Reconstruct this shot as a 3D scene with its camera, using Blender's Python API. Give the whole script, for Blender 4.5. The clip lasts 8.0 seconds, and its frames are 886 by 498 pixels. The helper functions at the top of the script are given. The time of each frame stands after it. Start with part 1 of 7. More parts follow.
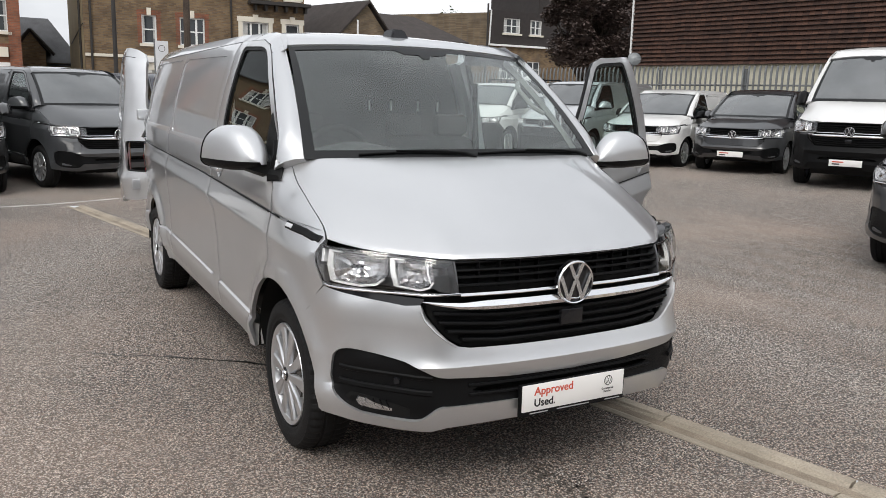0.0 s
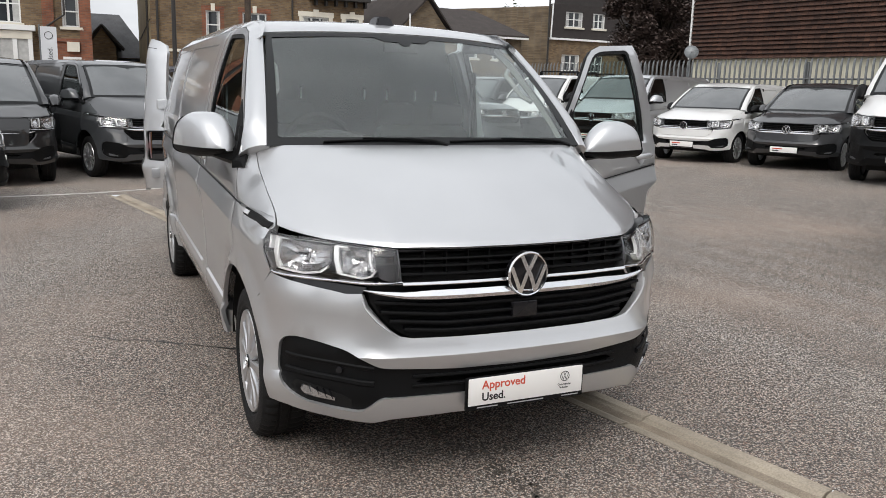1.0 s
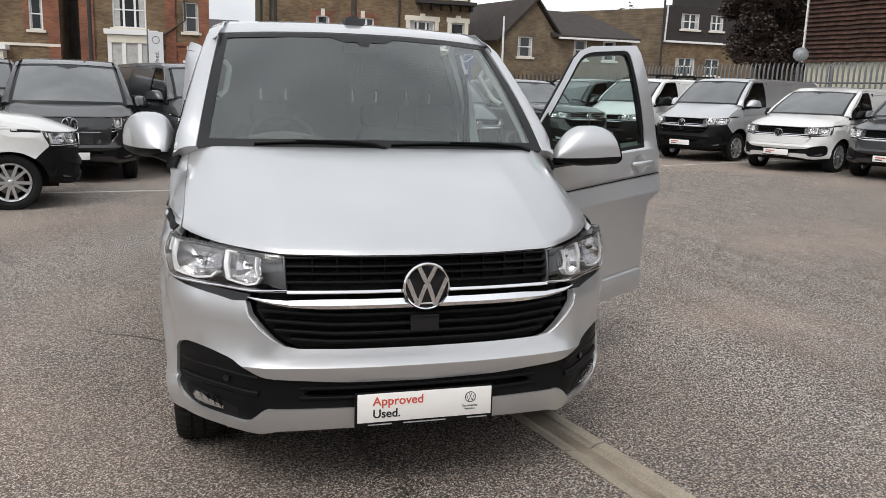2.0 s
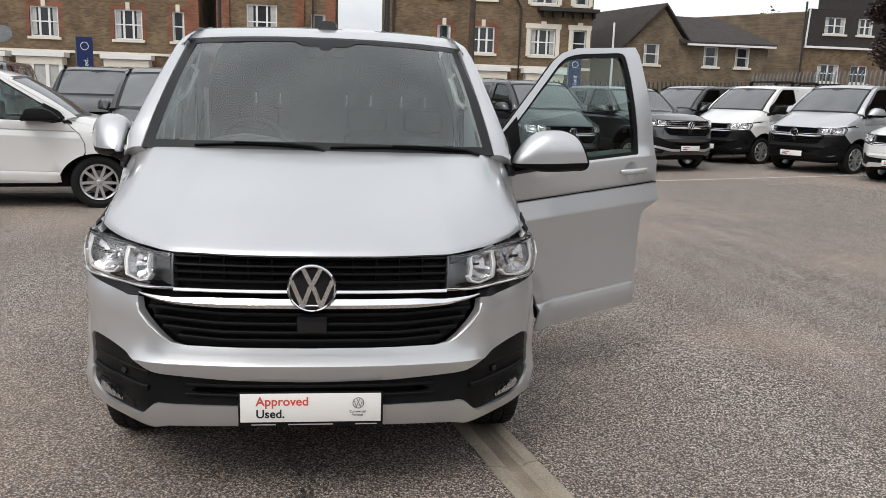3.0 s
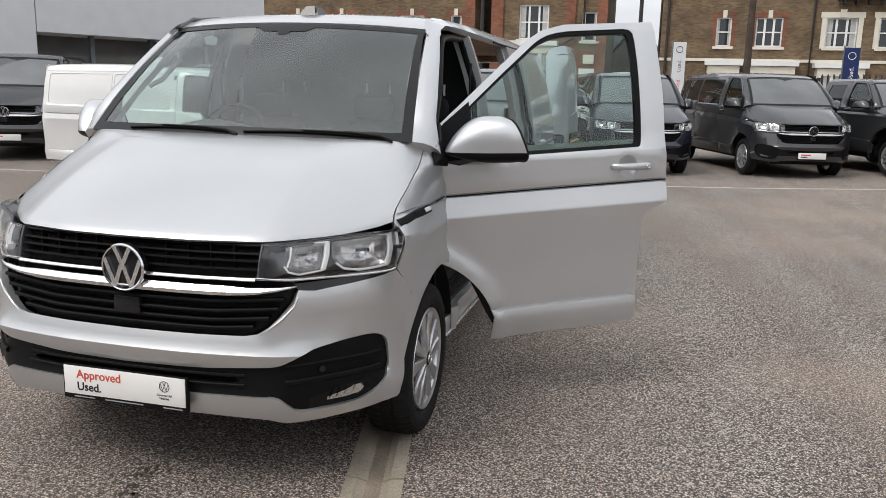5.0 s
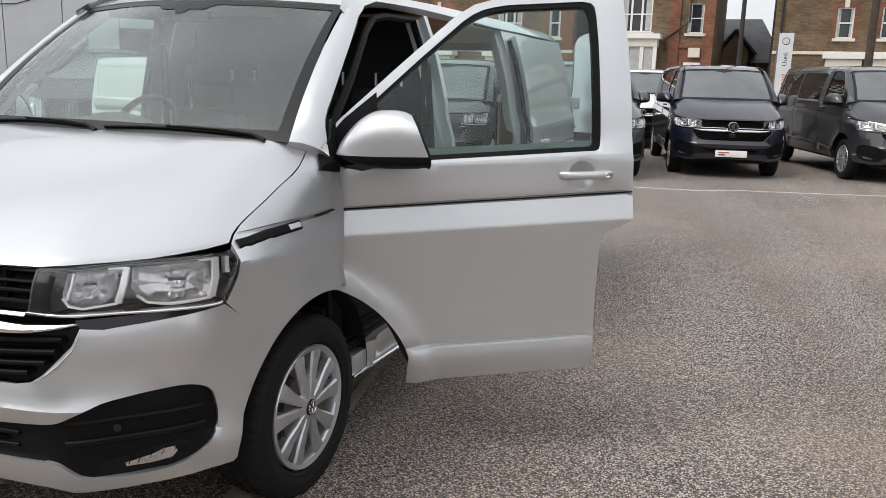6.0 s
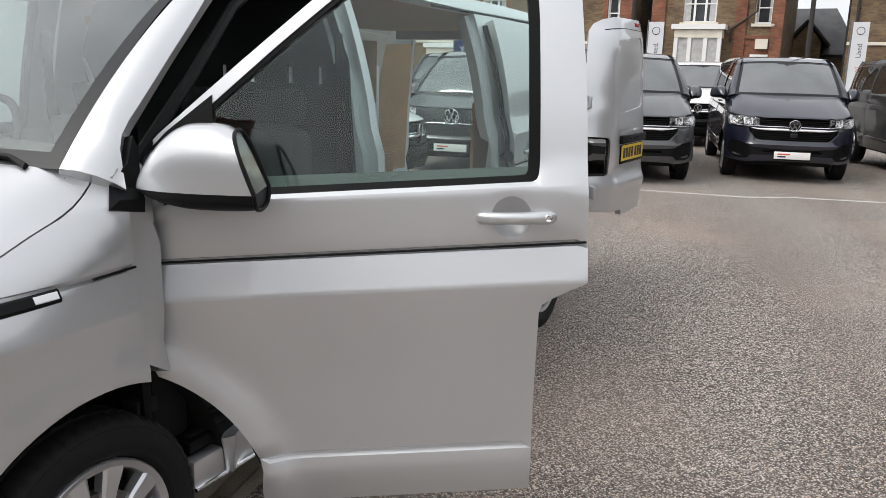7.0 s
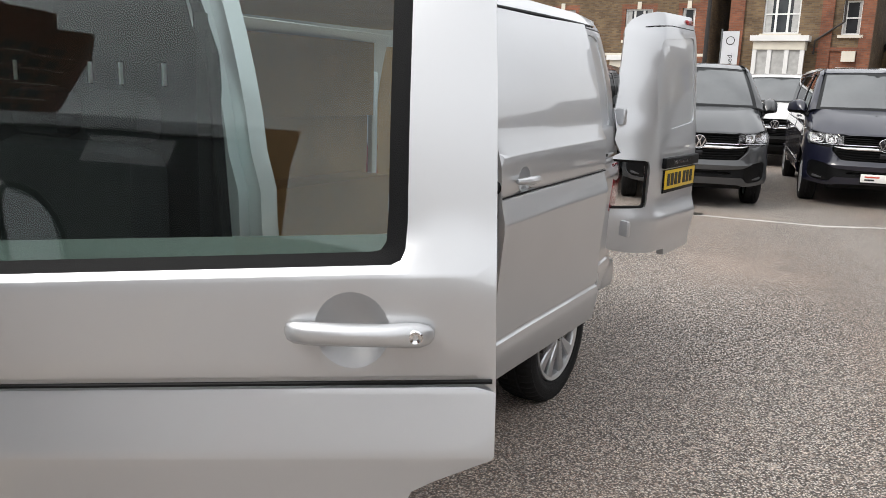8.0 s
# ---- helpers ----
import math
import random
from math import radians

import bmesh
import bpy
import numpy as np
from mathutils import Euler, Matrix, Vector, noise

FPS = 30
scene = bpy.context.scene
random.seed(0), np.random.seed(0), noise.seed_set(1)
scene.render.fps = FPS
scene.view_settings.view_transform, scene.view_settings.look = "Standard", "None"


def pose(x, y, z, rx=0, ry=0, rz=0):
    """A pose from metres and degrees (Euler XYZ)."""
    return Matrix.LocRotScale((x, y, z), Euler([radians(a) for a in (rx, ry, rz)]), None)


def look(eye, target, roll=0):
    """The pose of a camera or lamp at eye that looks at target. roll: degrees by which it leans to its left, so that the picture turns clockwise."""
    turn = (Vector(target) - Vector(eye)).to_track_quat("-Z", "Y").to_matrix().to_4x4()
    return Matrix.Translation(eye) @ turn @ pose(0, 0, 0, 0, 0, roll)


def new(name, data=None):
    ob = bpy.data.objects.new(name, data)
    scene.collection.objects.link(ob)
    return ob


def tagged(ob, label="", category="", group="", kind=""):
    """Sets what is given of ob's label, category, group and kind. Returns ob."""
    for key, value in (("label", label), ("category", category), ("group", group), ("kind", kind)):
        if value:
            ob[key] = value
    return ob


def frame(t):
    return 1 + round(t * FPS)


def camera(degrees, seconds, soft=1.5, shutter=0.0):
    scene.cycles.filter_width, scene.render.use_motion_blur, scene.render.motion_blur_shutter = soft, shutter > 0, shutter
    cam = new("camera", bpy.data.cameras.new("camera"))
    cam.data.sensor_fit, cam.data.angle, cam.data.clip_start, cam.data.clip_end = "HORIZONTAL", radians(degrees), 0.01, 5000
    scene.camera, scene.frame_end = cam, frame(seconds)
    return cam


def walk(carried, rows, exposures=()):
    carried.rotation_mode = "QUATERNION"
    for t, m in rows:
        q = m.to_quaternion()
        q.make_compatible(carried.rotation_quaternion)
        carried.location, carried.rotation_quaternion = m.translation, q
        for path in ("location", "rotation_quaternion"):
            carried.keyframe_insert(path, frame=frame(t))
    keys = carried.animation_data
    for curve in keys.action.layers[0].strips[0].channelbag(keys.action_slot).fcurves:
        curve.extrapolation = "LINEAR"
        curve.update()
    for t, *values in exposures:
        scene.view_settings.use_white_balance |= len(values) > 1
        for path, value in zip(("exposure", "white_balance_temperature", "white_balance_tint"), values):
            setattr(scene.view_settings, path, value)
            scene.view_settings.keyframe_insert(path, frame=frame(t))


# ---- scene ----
cam = camera(57.9, 8.0, soft=0.8)
PATH = [
    (0, (-2.008, -2.457, 1.595), (-1.056, -0.737, 1.227), 1.5),
    (0.5, (-1.918, -2.472, 1.591), (-1.025, -0.723, 1.214), 1.5),
    (1, (-1.575, -2.605, 1.57), (-0.765, -0.817, 1.186), 1.6),
    (1.5, (-1.195, -2.667, 1.56), (-0.509, -0.828, 1.173), 1.7),
    (1.7, (-1.019, -2.687, 1.582), (-0.388, -0.829, 1.195), 1.8),
    (3, (0.143, -2.84, 1.587), (0.37, -0.888, 1.213), 1.9),
    (3.5, (0.572, -2.837, 1.589), (0.625, -0.875, 1.205), 2.1),
    (4, (1.027, -2.808, 1.601), (0.89, -0.852, 1.209), 1.9),
    (4.2, (1.192, -2.761, 1.594), (0.973, -0.812, 1.201), 1.8),
    (5.3, (2.061, -2.199, 1.55), (1.491, -0.324, 1.153), 1.5),
    (5.5, (2.18, -1.993, 1.573), (1.555, -0.136, 1.172), 1.6),
    (6, (2.429, -1.474, 1.547), (1.693, 0.34, 1.135), 1.6),
    (6.5, (2.522, -0.929, 1.558), (1.704, 0.847, 1.135), 1.4),
    (7, (2.526, -0.328, 1.574), (1.655, 1.419, 1.141), 1.6),
    (7.5, (2.514, 0.236, 1.571), (1.565, 1.945, 1.151), 1.4),
    (8, (2.427, 0.776, 1.549), (1.401, 2.444, 1.141), 1.9),
]
walk(cam, [(t, look(eye, target, roll)) for t, eye, target, roll in PATH],
     [(0, .60, 6500, 10), (3.5, .56, 6500, 10), (5.5, .66, 6500, 10), (7, .83, 6500, 10), (8, .98, 6600, 10)])

# ---- light ----
world = bpy.data.worlds.new("overcast_sky")
scene.world = world
world.use_nodes = True
wn, wl = world.node_tree.nodes, world.node_tree.links
wn.clear()
sky = wn.new("ShaderNodeTexSky")
sky.sky_type, sky.sun_disc = "NISHITA", False
SUN_ELEV, SUN_AZ = 52.0, 215.0
sky.sun_elevation, sky.sun_rotation = radians(SUN_ELEV), radians(SUN_AZ)
sky.air_density, sky.dust_density = 1.0, 4.0
grey = wn.new("ShaderNodeHueSaturation")
grey.inputs["Saturation"].default_value = 0.18
wl.new(sky.outputs[0], grey.inputs["Color"])
coord = wn.new("ShaderNodeTexCoord")
stretch = wn.new("ShaderNodeMapping")
stretch.inputs["Scale"].default_value = (1.0, 1.0, 2.6)
cloud = wn.new("ShaderNodeTexNoise")
cloud.inputs["Scale"].default_value, cloud.inputs["Detail"].default_value = 2.2, 7.0
cloud.inputs["Roughness"].default_value = 0.55
ramp = wn.new("ShaderNodeValToRGB")
ramp.color_ramp.elements[0].position, ramp.color_ramp.elements[0].color = 0.30, (3.9, 4.05, 4.3, 1)
ramp.color_ramp.elements[1].position, ramp.color_ramp.elements[1].color = 0.70, (7.7, 7.85, 8.1, 1)
wl.new(coord.outputs["Generated"], stretch.inputs[0])
wl.new(stretch.outputs[0], cloud.inputs["Vector"])
wl.new(cloud.outputs["Fac"], ramp.inputs[0])
veil = wn.new("ShaderNodeMixRGB")
veil.inputs[0].default_value = 0.72
wl.new(grey.outputs[0], veil.inputs[1])
wl.new(ramp.outputs[0], veil.inputs[2])
back = wn.new("ShaderNodeBackground")
back.inputs["Strength"].default_value = 0.125
wl.new(veil.outputs[0], back.inputs["Color"])
wout = wn.new("ShaderNodeOutputWorld")
wl.new(back.outputs[0], wout.inputs["Surface"])
sun = bpy.data.lights.new("sun", "SUN")
sun.energy, sun.angle, sun.color = 0.9, radians(25), (1.0, 0.96, 0.9)
sun_ob = new("sun", sun)
sun_ob.matrix_world = look((-30, -40, 60), (0, 0, 0))


# ---- materials ----
def material(name, color, rough=0.5, metal=0.0, coat=0.0, vary=0.0, vary_scale=3.0, grain=0.0, grain_scale=60.0,
             bump=0.0, bump_scale=80.0, specular=0.5, per_object=0.0, emit=0.0, alpha_glass=False, tint=None, ior=1.45):
    """A surface with colour drift at a large scale, grain at a small one, and fine relief."""
    m = bpy.data.materials.new(name)
    m.use_nodes = True
    nt = m.node_tree
    n, l = nt.nodes, nt.links
    p = n["Principled BSDF"]
    p.inputs["Roughness"].default_value = rough
    p.inputs["Metallic"].default_value = metal
    p.inputs["Coat Weight"].default_value = coat
    p.inputs["Coat Roughness"].default_value = 0.04
    p.inputs["Specular IOR Level"].default_value = specular
    p.inputs["IOR"].default_value = ior
    p.inputs["Base Color"].default_value = (*color, 1)
    if emit:
        p.inputs["Emission Color"].default_value = (*color, 1)
        p.inputs["Emission Strength"].default_value = emit
    tc = n.new("ShaderNodeTexCoord")
    col = None

    def scaled(source, value_socket, low, high):
        r = n.new("ShaderNodeMapRange")
        r.inputs["To Min"].default_value, r.inputs["To Max"].default_value = low, high
        r.inputs["From Min"].default_value, r.inputs["From Max"].default_value = 0.25, 0.75
        l.new(value_socket, r.inputs["Value"])
        mul = n.new("ShaderNodeVectorMath")
        mul.operation = "SCALE"
        if source is None:
            mul.inputs[0].default_value = color
        else:
            l.new(source, mul.inputs[0])
        l.new(r.outputs[0], mul.inputs["Scale"])
        return mul.outputs[0]

    if vary:
        t = n.new("ShaderNodeTexNoise")
        t.inputs["Scale"].default_value, t.inputs["Detail"].default_value = vary_scale, 5
        l.new(tc.outputs["Object"], t.inputs["Vector"])
        col = scaled(col, t.outputs["Fac"], 1 - vary, 1 + vary)
    if grain:
        t = n.new("ShaderNodeTexNoise")
        t.inputs["Scale"].default_value, t.inputs["Detail"].default_value = grain_scale, 3
        l.new(tc.outputs["Object"], t.inputs["Vector"])
        col = scaled(col, t.outputs["Fac"], 1 - grain, 1 + grain)
    if per_object:
        oi = n.new("ShaderNodeObjectInfo")
        r = n.new("ShaderNodeMapRange")
        r.inputs["From Min"].default_value, r.inputs["From Max"].default_value = 0.0, 1.0
        r.inputs["To Min"].default_value, r.inputs["To Max"].default_value = 1 - per_object, 1 + per_object
        l.new(oi.outputs["Random"], r.inputs["Value"])
        mul = n.new("ShaderNodeVectorMath")
        mul.operation = "SCALE"
        if col is None:
            mul.inputs[0].default_value = color
        else:
            l.new(col, mul.inputs[0])
        l.new(r.outputs[0], mul.inputs["Scale"])
        col = mul.outputs[0]
    if col is not None:
        l.new(col, p.inputs["Base Color"])
    if bump:
        t = n.new("ShaderNodeTexNoise")
        t.inputs["Scale"].default_value, t.inputs["Detail"].default_value = bump_scale, 4
        l.new(tc.outputs["Object"], t.inputs["Vector"])
        b = n.new("ShaderNodeBump")
        b.inputs["Strength"].default_value, b.inputs["Distance"].default_value = bump, 0.01
        l.new(t.outputs["Fac"], b.inputs["Height"])
        l.new(b.outputs[0], p.inputs["Normal"])
    return m


def glass(name, tint, rough=0.0, ior=1.5):
    m = bpy.data.materials.new(name)
    m.use_nodes = True
    p = m.node_tree.nodes["Principled BSDF"]
    p.inputs["Base Color"].default_value = (*tint, 1)
    p.inputs["Transmission Weight"].default_value = 1.0
    p.inputs["Roughness"].default_value = rough
    p.inputs["IOR"].default_value = ior
    return m


PAINTS = {}


def paint(name, color, metal=0.0, rough=0.35):
    if name not in PAINTS:
        PAINTS[name] = material("paint_" + name, color, rough, metal, coat=1.0, vary=0.04, vary_scale=1.5, grain=0.05 if metal else 0.0, grain_scale=900)
        PAINTS[name].node_tree.nodes["Principled BSDF"].inputs["Coat IOR"].default_value = 1.6
    return PAINTS[name]


SILVER = paint("silver", (0.60, 0.61, 0.625), 0.74, 0.37)
PLASTIC = material("black_plastic", (0.0042, 0.0044, 0.0049), 0.5, specular=0.2, grain=0.2, grain_scale=300, bump=0.15, bump_scale=600)
GLOSS = material("gloss_black", (0.012, 0.012, 0.014), 0.12, vary=0.1)
RUBBER = material("tyre_rubber", (0.010, 0.010, 0.0105), 0.7, specular=0.3, vary=0.2, vary_scale=6, grain=0.2, grain_scale=150, bump=0.2, bump_scale=200)
CHROME = material("chrome", (0.82, 0.83, 0.85), 0.09, 1.0, vary=0.03)
ALLOY = material("alloy_silver", (0.62, 0.63, 0.65), 0.3, 0.8, coat=0.5, vary=0.05)
DISC = material("brake_iron", (0.12, 0.11, 0.10), 0.5, 0.7, vary=0.2)
FRIT = material("black_ceramic", (0.012, 0.013, 0.014), 0.35, specular=0.35, vary=0.1)
# Near-black: shade of slots, gaps, backings and the underside is in its colour.
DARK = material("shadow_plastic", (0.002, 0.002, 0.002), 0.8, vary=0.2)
CABIN = material("cabin_grey", (0.012, 0.0125, 0.0135), 0.75, specular=0.3, vary=0.12, grain=0.2, grain_scale=200)
DASH = material("dash_grey", (0.040, 0.041, 0.043), 0.6, vary=0.12, grain=0.2, grain_scale=200)
FABRIC = material("seat_fabric", (0.018, 0.0185, 0.02), 0.9, specular=0.2, vary=0.15, grain=0.3, grain_scale=250, bump=0.3, bump_scale=300)
PLY = material("plywood", (0.36, 0.215, 0.105), 0.6, vary=0.18, vary_scale=2.5, grain=0.12, grain_scale=40)
WHITE = material("white_plastic", (0.8, 0.8, 0.8), 0.4, vary=0.03)
REFLECTOR = material("lamp_reflector", (0.62, 0.62, 0.63), 0.2, 1.0, vary=0.1, vary_scale=20)
LAMPGREY = material("lamp_grey", (0.13, 0.133, 0.14), 0.32, 0.6, vary=0.15, vary_scale=10)
LIGHTGUIDE = material("light_guide", (0.78, 0.79, 0.81), 0.22, 0.25, vary=0.05)
PALETRIM = material("pale_cab_trim", (0.24, 0.25, 0.25), 0.6, vary=0.08, grain=0.1, grain_scale=200)
DOORTOP = material("door_top_trim", (0.10, 0.115, 0.112), 0.6, vary=0.1, grain=0.15, grain_scale=200)
LAMPRED = material("lamp_red", (0.35, 0.01, 0.015), 0.15, coat=1.0, vary=0.1)
PLATEWHITE = material("plate_white", (0.86, 0.85, 0.83), 0.35, vary=0.02)
PLATEYELLOW = material("plate_yellow", (0.75, 0.5, 0.02), 0.35, vary=0.03)
INK = material("ink_black", (0.015, 0.015, 0.017), 0.5, vary=0.05)
INKRED = material("ink_red", (0.62, 0.10, 0.06), 0.5, vary=0.05)
GREYTEXT = material("ink_grey", (0.4, 0.4, 0.41), 0.5, vary=0.05)
WINDSCREEN = glass("windscreen_glass", (0.76, 0.84, 0.81), ior=1.72)
FARSCREEN = material("parked_windscreen", (0.085, 0.092, 0.095), 0.05, specular=0.8, ior=1.9, vary=0.3, vary_scale=1.5)
SIDEGLASS = glass("side_glass", (0.66, 0.80, 0.76), ior=1.42)
LENS = glass("lamp_lens", (0.97, 0.97, 0.97))
PRIVACY = material("dark_glass", (0.010, 0.012, 0.013), 0.03, specular=0.7, vary=0.1)


# ---- building kit ----
def part(name, bm, mat, parent=None, label="", smooth=True):
    """Links a bmesh as one mesh object under a thing or under a part."""
    me = bpy.data.meshes.new(name)
    if smooth:
        for f in bm.faces:
            f.smooth = True
    bm.to_mesh(me)
    bm.free()
    if smooth:
        me.set_sharp_from_angle(angle=radians(34))
    if mat:
        me.materials.append(mat)
    ob = new(name, me)
    ob.parent = parent
    return tagged(ob, label)


def thing(name, label, category, group="", kind="", at=None):
    ob = new(name)
    ob.empty_display_size = 0.2
    if at is not None:
        ob.matrix_basis = at
    return tagged(ob, label, category, group, kind)


def add_box(bm, lo, hi, m=None, bevel=0.0):
    """A cuboid between two corners, in the frame m, with bevelled edges."""
    lo, hi = Vector(lo), Vector(hi)
    mat = Matrix.Translation((lo + hi) / 2) @ Matrix.Diagonal((*(hi - lo), 1))
    r = bmesh.ops.create_cube(bm, size=1, matrix=(m @ mat) if m else mat)
    if bevel:
        edges = list({e for v in r["verts"] for e in v.link_edges})
        bmesh.ops.bevel(bm, geom=edges, offset=bevel, segments=2, affect="EDGES", profile=0.5)
    return bm


def box(lo, hi, m=None, bevel=0.0):
    return add_box(bmesh.new(), lo, hi, m, bevel)


def add_lathe(bm, profile, steps=40, m=None, arc=2 * math.pi, axis="X"):
    """Turns (radius, along) points about an axis."""
    closed = arc > 6.28
    rings = []
    for k in range(steps if closed else steps + 1):
        a = arc * k / steps
        ring = []
        for r, h in profile:
            v = Vector((h, r * math.cos(a), r * math.sin(a))) if axis == "X" else Vector((r * math.cos(a), r * math.sin(a), h))
            ring.append(bm.verts.new(m @ v if m else v))
        rings.append(ring)
    for k in range(len(rings) - (0 if closed else 1)):
        a, b = rings[k], rings[(k + 1) % len(rings)]
        for j in range(len(profile) - 1):
            try:
                bm.faces.new((a[j], a[j + 1], b[j + 1], b[j]))
            except ValueError:
                pass
    return bm


def add_tube(bm, pts, radius, sides=8, cap=True):
    """A round bar along points; radius: one number or one a point."""
    pts = [Vector(p) for p in pts]
    rad = [radius] * len(pts) if isinstance(radius, (int, float)) else radius
    rings = []
    for i, p in enumerate(pts):
        d = (pts[min(i + 1, len(pts) - 1)] - pts[max(i - 1, 0)]).normalized()
        side = d.cross(Vector((0, 0, 1)))
        side = side.normalized() if side.length > 1e-4 else Vector((1, 0, 0))
        up = side.cross(d)
        rings.append([bm.verts.new(p + rad[i] * (math.cos(2 * math.pi * k / sides) * side + math.sin(2 * math.pi * k / sides) * up)) for k in range(sides)])
    for a, b in zip(rings, rings[1:]):
        for k in range(sides):
            bm.faces.new((a[k], a[(k + 1) % sides], b[(k + 1) % sides], b[k]))
    if cap:
        bm.faces.new(rings[0])
        bm.faces.new(rings[-1][::-1])
    return bm


def resample(loop, step, closed=True):
    out, n = [], len(loop)
    for i in range(n if closed else n - 1):
        a, b = np.array(loop[i], float), np.array(loop[(i + 1) % n], float)
        k = max(1, int(round(np.linalg.norm(b - a) / step)))
        out += [tuple(a + (b - a) * j / k) for j in range(k)]
    if not closed:
        out.append(tuple(loop[-1]))
    return out


def inside(px, py, loop):
    hit = np.zeros(len(px), bool)
    n = len(loop)
    for i in range(n):
        (x0, y0), (x1, y1) = loop[i], loop[(i + 1) % n]
        if y0 != y1:
            hit ^= ((y0 > py) != (y1 > py)) & (px < (x1 - x0) * (py - y0) / (y1 - y0) + x0)
    return hit


def curve(pts, n=8, closed=False):
    """A smooth line through points (Catmull-Rom), n steps between two."""
    p = [np.array(q, float) for q in pts]
    out = []
    m = len(p)
    for i in range(m if closed else m - 1):
        p0, p1, p2, p3 = (p[(i + k) % m] if closed else p[min(max(i + k, 0), m - 1)] for k in (-1, 0, 1, 2))
        for j in range(n):
            t = j / n
            out.append(tuple(0.5 * (2 * p1 + (p2 - p0) * t + (2 * p0 - 5 * p1 + 4 * p2 - p3) * t * t + (3 * p1 - p0 - 3 * p2 + p3) * t ** 3)))
    if not closed:
        out.append(tuple(p[-1]))
    return out


def add_sheet(bm, loop, fn, res=0.06, holes=(), lines=(), thick=0.02, tuck=0.0015, out=0.0):
    """A curved panel: a flat outline with holes, filled with points, laid on the surface fn(u, v), with edges and a back."""
    from mathutils.geometry import delaunay_2d_cdt
    loops = [resample(loop, res)] + [resample(h, res) for h in holes]
    pts, edges = [], []
    for lp in loops:
        k = len(pts)
        pts += lp
        edges += [(k + i, k + (i + 1) % len(lp)) for i in range(len(lp))]
    for ln in lines:
        q = resample(ln, res, closed=False)
        ok = inside(np.array([a for a, _ in q]), np.array([b for _, b in q]), loops[0])
        for h in loops[1:]:
            ok &= ~inside(np.array([a for a, _ in q]), np.array([b for _, b in q]), h)
        order = []
        for a, o in zip(q, ok):
            order.append(len(pts) if o else None)
            if o:
                pts.append(a)
        edges += [(i, j) for i, j in zip(order, order[1:]) if i is not None and j is not None]
    b = np.array(pts)
    lo, hi = b.min(0), b.max(0)
    gx, gy = np.meshgrid(np.arange(lo[0] + res / 2, hi[0], res), np.arange(lo[1] + res / 2, hi[1], res))
    gx, gy = gx.ravel(), gy.ravel()
    if len(gx):
        keep = inside(gx, gy, loops[0])
        for h in loops[1:]:
            keep &= ~inside(gx, gy, h)
        gx, gy = gx[keep], gy[keep]
        if len(gx):
            near = np.min((gx[:, None] - b[None, :, 0]) ** 2 + (gy[:, None] - b[None, :, 1]) ** 2, 1)
            keep = near > (0.45 * res) ** 2
            pts += list(zip(gx[keep].tolist(), gy[keep].tolist()))
    vo, _, fo, *_ = delaunay_2d_cdt([Vector(p) for p in pts], edges, [], 1, 1e-7)
    cx = np.array([sum(vo[i][0] for i in f) / len(f) for f in fo])
    cy = np.array([sum(vo[i][1] for i in f) / len(f) for f in fo])
    keep = inside(cx, cy, loops[0])
    for h in loops[1:]:
        keep &= ~inside(cx, cy, h)
    faces = []
    for f, k in zip(fo, keep):
        (x0, y0), (x1, y1), (x2, y2) = vo[f[0]], vo[f[1]], vo[f[2]]
        area = (x1 - x0) * (y2 - y0) - (x2 - x0) * (y1 - y0)
        if k and abs(area) > 1e-9:
            faces.append(list(f) if area > 0 else list(reversed(f)))
    front, rear, e = {}, {}, 1e-3
    count = {}
    for f in faces:
        for i in range(len(f)):
            a, c = f[i], f[(i + 1) % len(f)]
            count[frozenset((a, c))] = count.get(frozenset((a, c)), 0) + 1
    segs = np.array([(*lp[i], *lp[(i + 1) % len(lp)]) for lp in loops for i in range(len(lp))])
    sa, sd = segs[:, :2], segs[:, 2:] - segs[:, :2]
    for k, c in count.items():
        if c == 1:
            i, j = k
            q = np.array([(vo[i][0] + vo[j][0]) / 2, (vo[i][1] + vo[j][1]) / 2])
            t = (((q - sa) * sd).sum(1) / (sd ** 2).sum(1)).clip(0, 1)
            if np.min(np.hypot(*(sa + sd * t[:, None] - q).T)) > 2e-4:
                count[k] = 2
    rim = {i for k, c in count.items() if c == 1 for i in k}
    for f in faces:
        for i in f:
            if i not in front:
                u, v = vo[i]
                p = fn(u, v)
                nrm = (fn(u + e, v) - fn(u - e, v)).cross(fn(u, v + e) - fn(u, v - e))
                nrm = nrm.normalized() if nrm.length > 1e-12 else Vector((0, 0, 1))
                front[i] = bm.verts.new(p + nrm * (out - (tuck if i in rim else 0)))
                rear[i] = bm.verts.new(p + nrm * (out - thick))
    edge_f = {i: bm.verts.new(front[i].co) for i in rim}
    edge_b = {i: bm.verts.new(rear[i].co) for i in rim}
    for f in faces:
        bm.faces.new([front[i] for i in f])
        bm.faces.new([rear[i] for i in reversed(f)])
        for i in range(len(f)):
            a, c = f[i], f[(i + 1) % len(f)]
            if count[frozenset((a, c))] == 1:
                bm.faces.new((edge_f[c], edge_f[a], edge_b[a], edge_b[c]))
    return bm


def sheet(loop, fn, **k):
    return add_sheet(bmesh.new(), loop, fn, **k)


